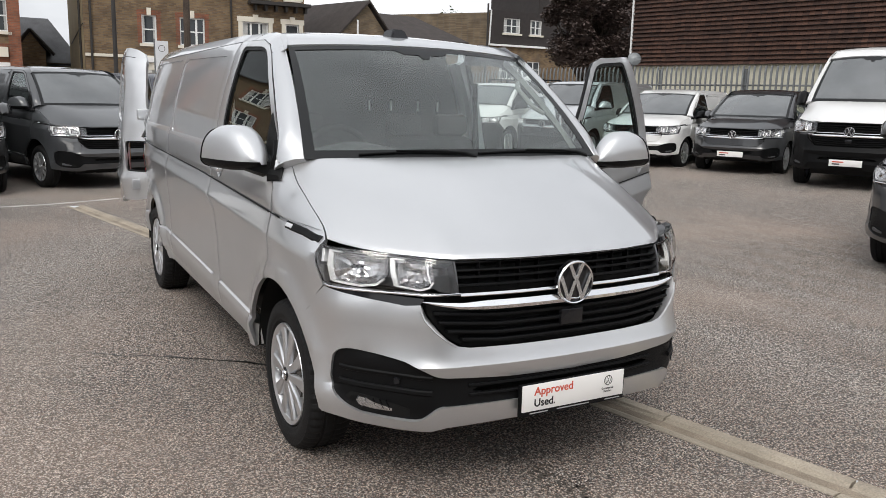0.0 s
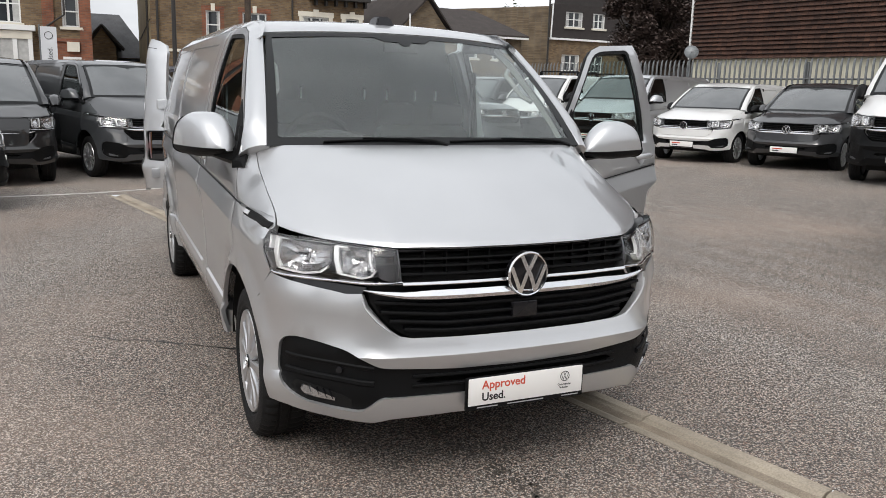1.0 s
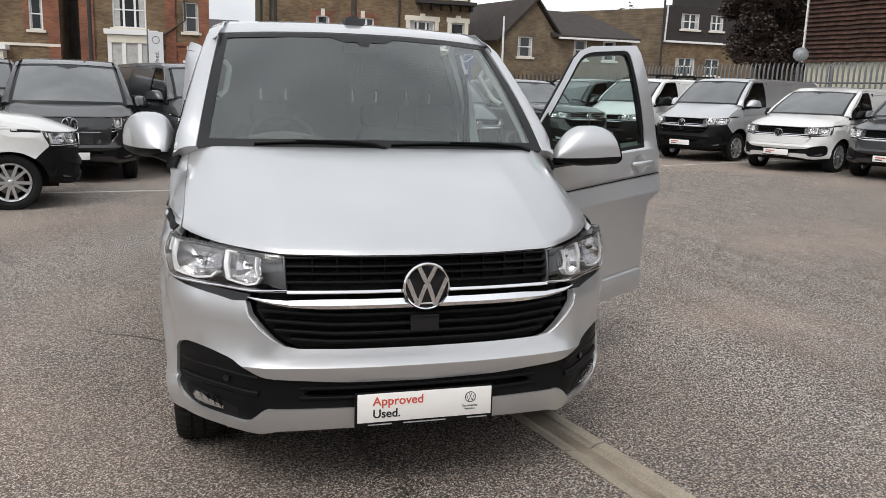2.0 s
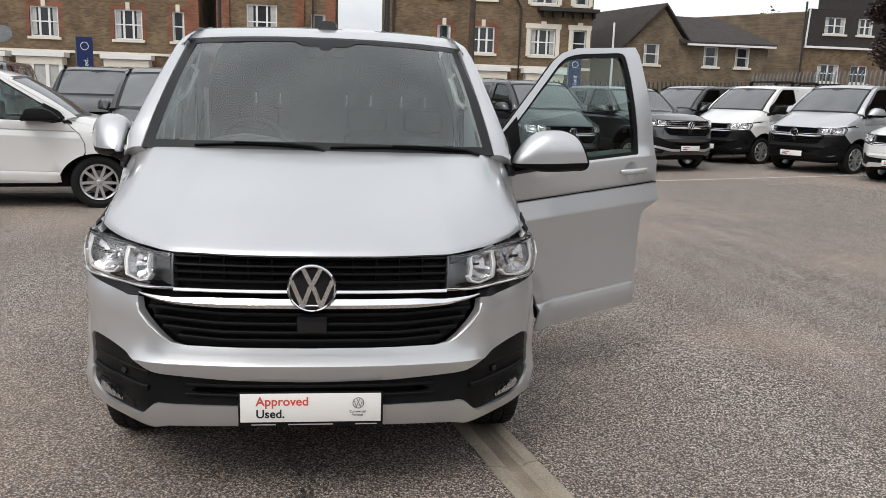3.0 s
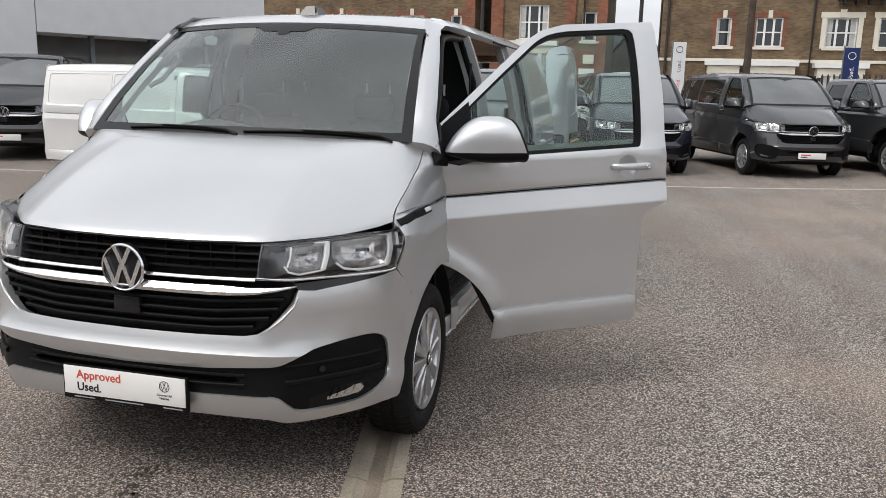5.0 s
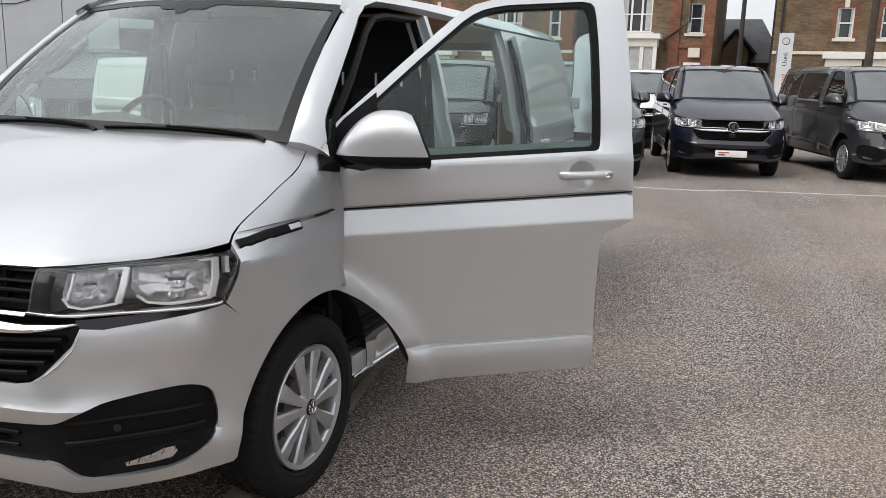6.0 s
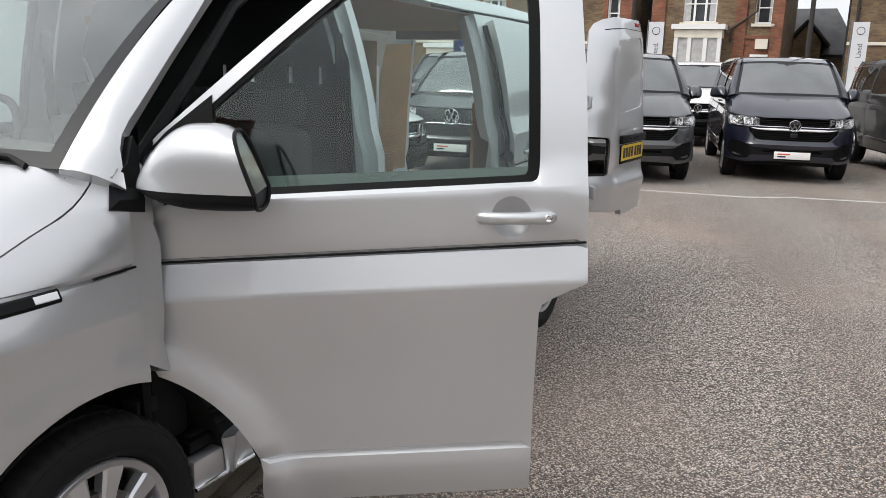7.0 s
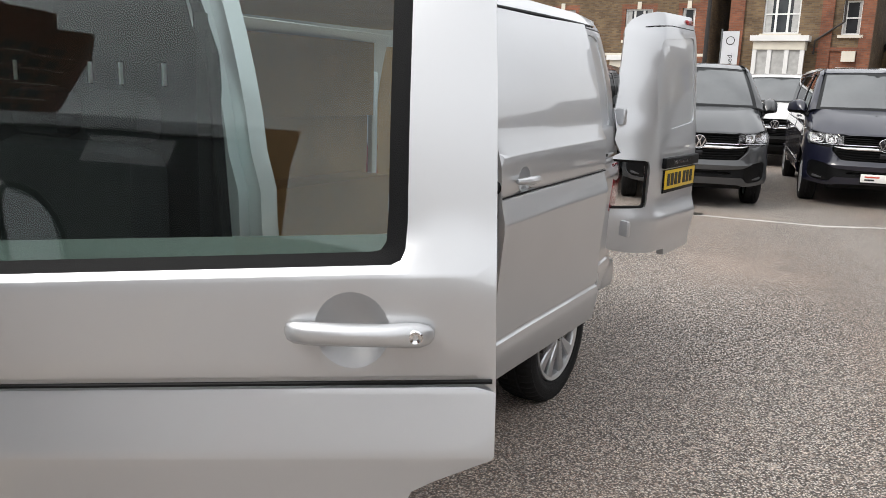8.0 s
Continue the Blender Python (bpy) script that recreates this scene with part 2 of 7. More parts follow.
def add_strip(bm, pts, fn, h, depth, out=0.0):
    """A bar of section h x depth that follows a line of (u, v) over the surface fn; its face stands `out` proud."""
    e, rings = 1e-3, []
    hs = [h] * len(pts) if isinstance(h, (int, float)) else h
    for (u, v), hh in zip(pts, hs):
        p = fn(u, v)
        pu, pv = fn(u + e, v) - fn(u - e, v), fn(u, v + e) - fn(u, v - e)
        nrm = pu.cross(pv).normalized()
        up = nrm.cross(pu).normalized()
        b = min(hh, depth) * 0.25
        prof = [(-hh / 2, out - depth), (-hh / 2, out - b), (-hh / 2 + b, out), (hh / 2 - b, out), (hh / 2, out - b), (hh / 2, out - depth)]
        rings.append([bm.verts.new(p + up * a + nrm * c) for a, c in prof])
    for a, c in zip(rings, rings[1:]):
        for k in range(6):
            bm.faces.new((a[k], c[k], c[(k + 1) % 6], a[(k + 1) % 6]))
    bm.faces.new(rings[0])
    bm.faces.new(rings[-1][::-1])
    return bm


def add_band(bm, pts, fn, w, depth, out=0.0):
    """A bar of width w along any line of (u, v) over the surface fn; its face stands `out` proud."""
    e, rings = 1e-3, []
    ws = [w] * len(pts) if isinstance(w, (int, float)) else w
    for i, (u, v) in enumerate(pts):
        p = fn(u, v)
        nrm = (fn(u + e, v) - fn(u - e, v)).cross(fn(u, v + e) - fn(u, v - e)).normalized()
        side = nrm.cross(fn(*pts[min(i + 1, len(pts) - 1)]) - fn(*pts[max(i - 1, 0)])).normalized()
        b = min(ws[i], depth) * .2
        prof = [(-ws[i] / 2, out - depth), (-ws[i] / 2, out - b), (-ws[i] / 2 + b, out), (ws[i] / 2 - b, out), (ws[i] / 2, out - b), (ws[i] / 2, out - depth)]
        rings.append([bm.verts.new(p + side * a + nrm * c) for a, c in prof])
    for a, c in zip(rings, rings[1:]):
        for k in range(6):
            bm.faces.new((a[k], c[k], c[(k + 1) % 6], a[(k + 1) % 6]))
    bm.faces.new(rings[0])
    bm.faces.new(rings[-1][::-1])
    bmesh.ops.recalc_face_normals(bm, faces=bm.faces[:])
    return bm


def add_moulding(bm, pts, fn, prof, scale=None):
    """A moulding along a line of (u, v) over the surface fn; prof lists (across, proud), from its lower edge up."""
    e, rings = 1e-3, []
    for i, (u, v) in enumerate(pts):
        p = fn(u, v)
        nrm = (fn(u + e, v) - fn(u - e, v)).cross(fn(u, v + e) - fn(u, v - e)).normalized()
        side = nrm.cross(fn(*pts[min(i + 1, len(pts) - 1)]) - fn(*pts[max(i - 1, 0)])).normalized()
        k = scale[i] if scale else 1
        rings.append([bm.verts.new(p + side * a * k + nrm * c * (k if c > 0 else 1)) for a, c in prof])
    n = len(prof)
    for a, c in zip(rings, rings[1:]):
        for k in range(n):
            bm.faces.new((a[k], c[k], c[(k + 1) % n], a[(k + 1) % n]))
    bm.faces.new(rings[0])
    bm.faces.new(rings[-1][::-1])
    bmesh.ops.recalc_face_normals(bm, faces=bm.faces[:])
    return bm


def rounded(loop, times):
    """The outline with its corners cut, again and again."""
    for _ in range(times):
        out = []
        for (x0, y0), (x1, y1) in zip(loop, loop[1:] + loop[:1]):
            c = min(.25, .02 / max(math.hypot(x1 - x0, y1 - y0), 1e-6))
            out += [(x0 + (x1 - x0) * c, y0 + (y1 - y0) * c), (x1 + (x0 - x1) * c, y1 + (y0 - y1) * c)]
        loop = out
    return loop


def line(a, b, n):
    return [tuple(np.array(a) + (np.array(b) - np.array(a)) * i / n) for i in range(n + 1)]


# ---- the body of a panel van, as surfaces ----
# x across, y from the nose backwards, z up, origin on the ground under the nose.
PLAN = curve([(0, .03), (.25, .038), (.45, .062), (.58, .088), (.66, .128), (.75, .215), (.85, .322), (.912, .43), (.946, .62),
              (.956, .9), (.957, 1.3), (.955, 2.2), (.954, 3.6), (.948, 4.3), (.928, 4.75), (.888, 5.08), (.865, 5.2)], 12)
PLAN = np.array(PLAN)
PLAN_U = np.r_[0, np.cumsum(np.hypot(*np.diff(PLAN, axis=0).T))]
WHEEL_Y, WHEEL_Z, WHEEL_R = (0.95, 4.345), 0.337, 0.345
LEDGE_Y, LEDGE_Z = (0.5, 2.6, 4.15, 5.3), (1.045, 1.130, 1.168, 1.188)
FRONT_Z = (.20, .30, .36, .42, .48, .517, .575, .585, .60, .66, .78, .86, .94, .99, 1.03, 1.1)
FRONT_D = (.09, .055, .025, .010, .014, .021, .002, .000, .008, .028, .034, .040, .054, .078, .11, .2)
SIDE_T = (-1, -0.8, -0.72, -0.635, -0.615, -0.59, -0.583, -0.577, -0.57, -0.53, -0.35, -0.110, -0.105, -0.012, -0.009, -0.004, 0.003, 0.008, 0.012, 0.150, 0.157, 0.168, 0.18,
          0.22, 0.28, 0.34, 0.4, 0.5, 0.6, 0.7, 0.8)
SIDE_D = (0.06, 0.03, 0.018, 0.001, 0.002, 0.007, 0.019, 0.020, 0.013, 0.012, 0.007, -0.014, -0.014, 0.009, 0.010, 0.027, 0.027, 0.011, 0.010, 0.014, 0.016, 0.028, 0.036,
          0.044, 0.052, 0.062, 0.075, 0.101, 0.132, 0.168, 0.21)
GAP = np.array([(.560, 1.029, .876), (.580, 1.052, .872), (.620, 1.077, .869), (.679, 1.102, .868), (.768, 1.138, .868), (.857, 1.176, .866), (.946, 1.208, .862), (.985, 1.228, .860), (1.020, 1.255, .858), (1.045, 1.283, .857), (1.056, 1.305, .854)])
GAP_T = np.r_[0, np.cumsum(np.hypot(*np.diff(GAP[:, :2], axis=0).T))]
GAP_T /= GAP_T[-1]
EDGE = np.array([tuple(q) for q in GAP] + [(.99, 1.322, .848), (1.3, 1.581, .775), (1.612, 1.843, .715),
                 (1.72, 1.893, .70), (1.95, 1.925, .685), (2.6, 1.940, .68), (4.0, 1.945, .68), (4.9, 1.930, .68), (5.25, 1.90, .67)])
ROOF_C = ((1.615, 1.868), (1.75, 1.915), (1.95, 1.945), (2.3, 1.962), (3.0, 1.972), (4.5, 1.968), (5.0, 1.952), (5.25, 1.925))


def ledge(y):
    """The height of the swage line along the side."""
    return float(np.interp(y, LEDGE_Y, LEDGE_Z))


def uy(y, s=1):
    """The way along the plan outline, from the middle of the nose, at which the side reaches y."""
    return s * float(np.interp(y, PLAN[:, 1], PLAN_U))


def ux(x):
    """The same, for a distance x from the middle across the nose."""
    return math.copysign(float(np.interp(abs(x), PLAN[:170, 0], PLAN_U[:170])), x)


class Shell:
    def __init__(self, warp=None, tf=None, res=0.06):
        self.warp, self.tf, self.res = warp, tf, res

    def fin(self, p):
        p = Vector(p)
        if self.warp:
            p = self.warp(p)
        return self.tf @ p if self.tf else p

    def wrap(self, u, z):
        """The outer skin round nose and sides."""
        s, a = (-1 if u < 0 else 1), abs(u)
        x, y = np.interp(a, PLAN_U, PLAN[:, 0]), np.interp(a, PLAN_U, PLAN[:, 1])
        dx, dy = np.interp(a + .02, PLAN_U, PLAN[:, 0]) - np.interp(a - .02, PLAN_U, PLAN[:, 0]), np.interp(a + .02, PLAN_U, PLAN[:, 1]) - np.interp(a - .02, PLAN_U, PLAN[:, 1])
        n = math.hypot(dx, dy)
        nx, ny = dy / n, -dx / n
        if a < .02:
            nx, ny = 0, -1
        w = min(max((a - .78) / .42, 0), 1)
        w = w * w * (3 - 2 * w)
        d_side = np.interp(z - ledge(y), SIDE_T, SIDE_D)
        d_side -= np.interp(z - ledge(y), (.012, .122, .145, .162, .172, .30, .40), (0, -.007, -.0055, .006, .009, .003, .0)) * min(1, max(0, (1.16 - y) / .06))
        for wy in WHEEL_Y:
            r = math.hypot(y - wy, z - WHEEL_Z)
            if .40 < r < .7 and z > .25:
                d_side -= .028 * (math.exp(-((r - .475) / .045) ** 2) if r > .475 else min(1, max(0, (r - .40) / .05)))
        d = (1 - w) * np.interp(z, FRONT_Z, FRONT_D) + w * d_side
        d -= np.interp(z, (.64, .70, .75, .785, .80, .825, .85, .87), (0, .004, .009, .010, .008, .0, -.006, 0)) * np.interp(a, (.55, .66, 1.05, 1.25), (0, 1, 1, 0))
        x, y = x - nx * d, y - ny * d
        if z > .98 and y > .45:
            q = np.array((y, z))
            pillar = z > np.interp(y, (.988, 1.055, 1.094), (1.314, 1.301, 1.260))
            rows = EDGE[11:] if pillar else GAP
            a2, b2 = rows[:-1, :2], rows[1:, :2]
            t = (((q - a2) * (b2 - a2)).sum(1) / ((b2 - a2) ** 2).sum(1)).clip(0, 1)
            foot = a2 + (b2 - a2) * t[:, None]
            dist = np.hypot(*(q - foot).T)
            k = int(dist.argmin())
            e, wide = dist[k], float(np.interp(y, (1.0, 1.12, 1.8, 2.3), (.085, .032, .032, .08)) if pillar else np.interp(y, (.58, .70, 1.0, 1.10), (.065, .14, .14, .09)))
            if e < wide:
                xe = rows[k, 2] + (rows[k + 1, 2] - rows[k, 2]) * t[k]
                f = (1 - e / wide) ** (2.2 if pillar else np.interp(y, (.56, .60), (2.0, 1.5)))
                x = x * (1 - f) + min(x, xe) * f
        return self.fin((s * x, y, z))

    def side(self, s=1, out=0.0):
        """The side skin as a function of (along, height)."""
        if s > 0:
            return lambda y, z: self.wrap(uy(y, 1), z)
        return lambda y, z: self.wrap(uy(-y, -1), z)

    def bonnet(self, v, t):
        a = min(abs(v), 1.1)
        fx, fy, fz = (np.interp(a, (0, .3, .6, .8, .92, 1, 1.1), c) for c in ((0, .27, .535, .72, .835, .893, .93), (.070, .088, .166, .345, .478, .562, .64), (1.003, 1.002, .998, 1.004, 1.016, 1.028, 1.035)))
        bx, by, bz = (np.interp(a, (0, .3, .6, .9, 1, 1.1), c) for c in ((0, .26, .52, .78, .850, .91), (.90, .905, .925, .96, .985, 1.0), (1.325, 1.325, 1.324, 1.321, 1.314, 1.30)))
        b = 4 * t * (1 - t)
        rise = .030 * b * (1 - .35 * a * a) + .010 * b * (1 if a < .56 else max(0, 1 - (a - .56) / .10))
        lip = -.006 * max(0, 1 - t / .03) ** 2
        s = -1 if v < 0 else 1
        p = np.array((fx + (bx - fx) * t, fy + (by - fy) * t - .3 * rise, fz + (bz - fz) * t + rise + lip))
        if a > .74:
            q = np.array((.893 - .043 * t, .562 + .423 * t - .006 * b, 1.028 + .286 * t + .0195 * b + lip))
            p += (np.array([np.interp(t, GAP_T, GAP[:, c]) for c in (2, 0, 1)]) - q) * min(1, (a - .74) / .26) ** 2
        return self.fin((s * p[0], p[1], p[2]))

    def screen(self, v, t):
        a, s = abs(v), (-1 if v < 0 else 1)
        bx, by, bz = .822 * a, .905 + .082 * a ** 2.2, 1.322 - .006 * a
        tx, ty, tz = .706 * a, 1.50 + .115 * a ** 2, 1.868 - .026 * a * a
        b = 4 * t * (1 - t)
        return self.fin((s * (bx + (tx - bx) * t), by + (ty - by) * t - .022 * b, bz + (tz - bz) * t + .020 * b))

    def roof(self, v, y):
        a = min(abs(v), 1.02)
        ze, xe = np.interp(y, EDGE[12:, 0], EDGE[12:, 1]), np.interp(y, EDGE[12:, 0], EDGE[12:, 2])
        zc = np.interp(y, *np.array(ROOF_C).T)
        fade = max(0, 1 - (y - 1.615) / .9)
        s = -1 if v < 0 else 1
        return self.fin((s * xe * a, y - .115 * (1 - a * a) * fade, ze + (zc - ze) * (1 - a ** 2.4)))


def arch(cy, r, a0, a1, n=18):
    """Points of a wheel arch from angle a0 to a1 (degrees, from the rear, upwards)."""
    return [(cy + r * math.cos(radians(a0 + (a1 - a0) * i / n)), WHEEL_Z - .01 + r * math.sin(radians(a0 + (a1 - a0) * i / n))) for i in range(n + 1)]


def side_sheet(sh, s, loop, holes=(), lines=(), **k):
    """A panel of the side, from an outline of (along, height)."""
    m = lambda lp: [(s * y, z) for y, z in lp]
    fn = sh.side(s)
    k.setdefault("res", sh.res)
    return sheet(m(loop), fn, holes=[m(h) for h in holes], lines=[m(x) for x in lines], **k)


def screen_pillar(sh, s):
    """The pillar between screen and door opening, lofted from the screen's edge to the door's front line."""
    bm, rings = bmesh.new(), []
    for i in range(17):
        t = i / 16
        z = 1.262 + .535 * t
        a = sh.screen(s * 1.0, t * .97)
        c = sh.side(s)(s * float(np.interp(z, (1.262, 1.378, 1.416, 1.6035, 1.8035), (1.093, 1.101, 1.137, 1.357, 1.597))), z)
        up = (sh.screen(s, min(1, t + .05)) - sh.screen(s, max(0, t - .05))).normalized()
        n = up.cross(c - a).normalized()
        ahead = sh.tf.to_3x3() @ Vector((0, -1, 0)) if sh.tf else Vector((0, -1, 0))
        if n.dot(ahead) < 0:
            n = -n
        w = (c - a).length
        ring = [a + n * .004, a.lerp(c, .25) + n * (.006 + .10 * w), a.lerp(c, .55) + n * (.006 + .13 * w), a.lerp(c, .82) + n * (.005 + .08 * w), c + n * .003, c - n * .035, a - n * .030]
        rings.append([bm.verts.new(p) for p in ring])
    for r0, r1 in zip(rings, rings[1:]):
        for k in range(7):
            bm.faces.new((r0[k], r0[(k + 1) % 7], r1[(k + 1) % 7], r1[k]))
    bm.faces.new(rings[0])
    bm.faces.new(rings[-1])
    bmesh.ops.recalc_face_normals(bm, faces=bm.faces[:])
    return bm


def groove(parent, sh, s, y0, y1):
    """A thin black strip that stands in for the shade in the bottom of the swage."""
    return part("groove_line", add_strip(bmesh.new(), [(s * y, ledge(y) - .0005) for y in np.linspace(y0, y1, 12)], sh.side(s), .0055, .006, .0225), PLASTIC, parent, "thin black strip for the shade along the swage")


def swage(y0, y1):
    """Lines along the side that carry the swage and the lower crease."""
    ys = np.linspace(y0, y1, max(3, int((y1 - y0) / .12)))
    return [[(y, ledge(y) + d) for y in ys] for d in (-.122, -.110, -.105, -.093, -.020, -.012, -.009, -.004, .003, .008, .012, .150, .157, -.57, -.577, -.583, -.59, -.615, -.635)]


SCREEN = [(-1.008, 0), (1.008, 0), (1.002, .25), (.995, .5), (.986, .75), (.980, .985), (-.980, .985), (-.986, .75), (-.995, .5), (-1.002, .25)]
FRONT_DOOR = [(1.10, 1.262), (1.105, 1.375), (1.14, 1.412), (1.36, 1.600), (1.60, 1.800), (1.68, 1.846), (1.80, 1.876), (2.274, 1.892), (2.286, 1.52),
              (2.289, 1.10), (2.288, 1.012), (2.284, 1.006), (2.20, .968), (2.168, .950), (2.158, .925), (2.150, .70), (2.140, .388)] + \
             [(1.375, .35), (1.38, .42)] + arch(.95, .460, 18, 69, 12) + [(1.098, .80)]
DOOR_WINDOW = [(1.28, ledge(1.28) + .168), (1.185, ledge(1.185) + .168), (1.182, 1.390), (1.28, 1.485), (1.46, 1.640), (1.63, 1.780), (1.67, 1.806), (1.71, 1.824), (1.76, 1.836), (1.82, 1.844), (2.11, 1.856),
               (2.142, 1.850), (2.156, 1.835), (2.161, 1.80), (2.164, 1.70), (2.161, 1.34), (2.158, ledge(2.15) + .188), (2.152, ledge(2.15) + .174), (2.138, ledge(2.15) + .168)]
FENDER = [(.476, .860), (.558, 1.018)] + [(q[0] + .002, q[1] - .003) for q in GAP[:-1]] + [(1.058, 1.298), (1.092, 1.258), (1.088, .80)] + \
         arch(.95, .457, 72, 128, 12) + [(.648, .688)]
BUMPER_L = [(.597, .54), (.64, .565), (.70, .602), (.79, .622)]


def wheel(parent, at, s, res=1):
    """An alloy wheel with ten paired spokes; s: +1 on the side towards +x."""
    m = pose(*at) @ (Matrix.Identity(4) if s > 0 else pose(0, 0, 0, 0, 0, 180))
    steps = 56 if res > 1 else 28
    hub = part("wheel", add_lathe(bmesh.new(), [(.0, -.02), (.15, -.02), (.15, -.05), (.06, -.06), (.0, -.06)], 24, m), DISC, parent, "dark wheel hub and brake disc behind the spokes")
    prof = [(r * 1.03, h) for r, h in ((.235, -.19), (.30, -.205), (.328, -.19), (.338, -.15), (.338, -.125), (.331, -.122), (.331, -.112), (.338, -.109), (.339, -.075), (.331, -.072), (.331, -.062), (.338, -.059),
            (.336, -.03), (.330, -.014), (.322, -.002), (.312, .003), (.309, .002), (.30, .005), (.278, .009), (.262, .008), (.258, .005), (.245, .004), (.236, -.004), (.228, -.02))]
    bm = bmesh.new()
    if res > 1:
        rings = []
        for k in range(150):
            a = 2 * math.pi * k / 150
            cut = (0, .007, 0)[k % 3]
            ring = []
            for i, (r, h) in enumerate(prof):
                q = r - (cut if i in (2, 3, 4, 11, 12, 13, 14) else cut * .5 if i in (7, 8) else 0)
                ring.append(bm.verts.new(m @ Vector((h, q * math.cos(a), q * math.sin(a)))))
            rings.append(ring)
        for k in range(150):
            for i in range(len(prof) - 1):
                bm.faces.new((rings[k][i], rings[k][i + 1], rings[(k + 1) % 150][i + 1], rings[(k + 1) % 150][i]))
    else:
        add_lathe(bm, prof, steps, m)
    part("tyre", bm, RUBBER, hub, "black rubber tyre")
    bm = add_lathe(bmesh.new(), [(.228, -.17), (.215, -.15), (.205, -.02), (.212, -.006), (.232, .002), (.236, -.004), (.236, -.012)], steps, m)
    add_lathe(bm, [(.0, .004), (.035, .004), (.06, -.004), (.068, -.03)], 24, m)
    if res > 1:
        for k in range(5):
            for d in (-1, 1):
                a = 2 * math.pi * k / 5 + math.pi / 2
                pts = []
                for r, off, w, h in ((.042, .33, .0145, .002), (.09, .30, .019, .000), (.15, .285, .026, -.004), (.205, .280, .034, -.003), (.226, .280, .037, -.008)):
                    pts.append((r, a + d * off * (1.0 if r > .1 else .9), w, h))
                prev = None
                for r, an, w, h in pts:
                    c = Vector((h, r * math.cos(an), r * math.sin(an)))
                    tan = Vector((0, -math.sin(an), math.cos(an)))
                    ring = [bm.verts.new(m @ (c + tan * a1 + Vector((h1, 0, 0)))) for a1, h1 in ((-w, -.035), (-w, -.006), (-w * .72, .001), (w * .72, .001), (w, -.006), (w, -.035))]
                    if prev:
                        for i in range(6):
                            bm.faces.new((prev[i], ring[i], ring[(i + 1) % 6], prev[(i + 1) % 6]))
                    prev = ring
    else:
        for k in range(10):
            a = 2 * math.pi * (k + (.09 if k % 2 else -.09)) / 10
            add_box(bm, (-.02, .04, -.018), (.002, .218, .018), m @ pose(0, 0, 0, math.degrees(a)))
    part("rim", bm, ALLOY, hub, "silver ten-spoke alloy rim" if res > 1 else "silver alloy rim")
    part("hub_cap", add_lathe(bmesh.new(), [(.0, .012), (.024, .012), (.030, .009), (.033, .002)], 24, m), GLOSS if res > 1 else ALLOY, hub, "dark centre cap" if res > 1 else "silver centre cap")
    if res > 1:
        bm = add_lathe(bmesh.new(), [(.022, .012), (.023, .0145), (.026, .0145), (.027, .011)], 24, m)
        for y0, z0, y1, z1 in ((-.016, .012, -.007, -.018), (-.007, -.018, 0, .0), (.016, .012, .007, -.018), (.007, -.018, 0, .0), (-.006, .019, 0, .004), (.006, .019, 0, .004)):
            add_tube(bm, [m @ Vector((.0125, y0, z0)), m @ Vector((.0125, y1, z1))], .0016, 4)
        part("cap_mark", bm, CHROME, hub, "bright ring and bars on the cap")
        for k in range(5):
            a = 2 * math.pi * k / 5 + math.pi / 2
            part("wheel_bolt", add_lathe(bmesh.new(), [(0, .0), (.008, .0), (.010, -.004), (.010, -.02)], 10, m @ Matrix.Translation((-.003, .057 * math.cos(a), .057 * math.sin(a)))), DISC, hub)
    return hub


def emblem(parent, c, r, n=Vector((0, -1, 0)), level=2):
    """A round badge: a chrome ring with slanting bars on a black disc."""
    up = Vector((0, 0, 1))
    z = Vector(n).normalized()
    x = up.cross(z).normalized()
    y = z.cross(x)
    m = Matrix.Translation(c) @ Matrix((x, y, z)).transposed().to_4x4()
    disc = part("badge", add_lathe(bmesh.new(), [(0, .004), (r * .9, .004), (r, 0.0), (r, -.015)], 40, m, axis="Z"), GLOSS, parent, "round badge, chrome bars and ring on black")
    part("badge_ring", add_lathe(bmesh.new(), [(r * .88, .004), (r * .90, .012), (r * .95, .014), (r, .008), (r, -.004)], 40, m, axis="Z"), CHROME, disc, "polished chrome ring")
    w = r * .09
    for i, ((x0, y0), (x1, y1)) in enumerate((((-.36, .84), (-.045, .20)), ((.36, .84), (.045, .20)), ((-.84, .34), (-.36, -.80)), ((.84, .34), (.36, -.80)), ((-.38, -.80), (-.06, .07)), ((.38, -.80), (.06, .07)), ((-.10, .10), (.10, .10)), ((-.08, .225), (.08, .225)))):
        a, b = Vector((x0 * r, y0 * r, 0)), Vector((x1 * r, y1 * r, 0))
        d = (b - a).normalized()
        t = Vector((-d.y, d.x, 0)) * w
        q = [a - t, a + t, b + t, b - t]
        bm = bmesh.new()
        lo = [bm.verts.new(m @ (v + Vector((0, 0, .003)))) for v in q]
        hi = [bm.verts.new(m @ (v * .995 + Vector((0, 0, .0105 + .0004 * i)))) for v in q]
        bm.faces.new(hi[::-1])
        for k in range(4):
            bm.faces.new((lo[k], lo[(k + 1) % 4], hi[(k + 1) % 4], hi[k]))
        part("badge_bar", bm, CHROME, disc, "", False)
    return disc


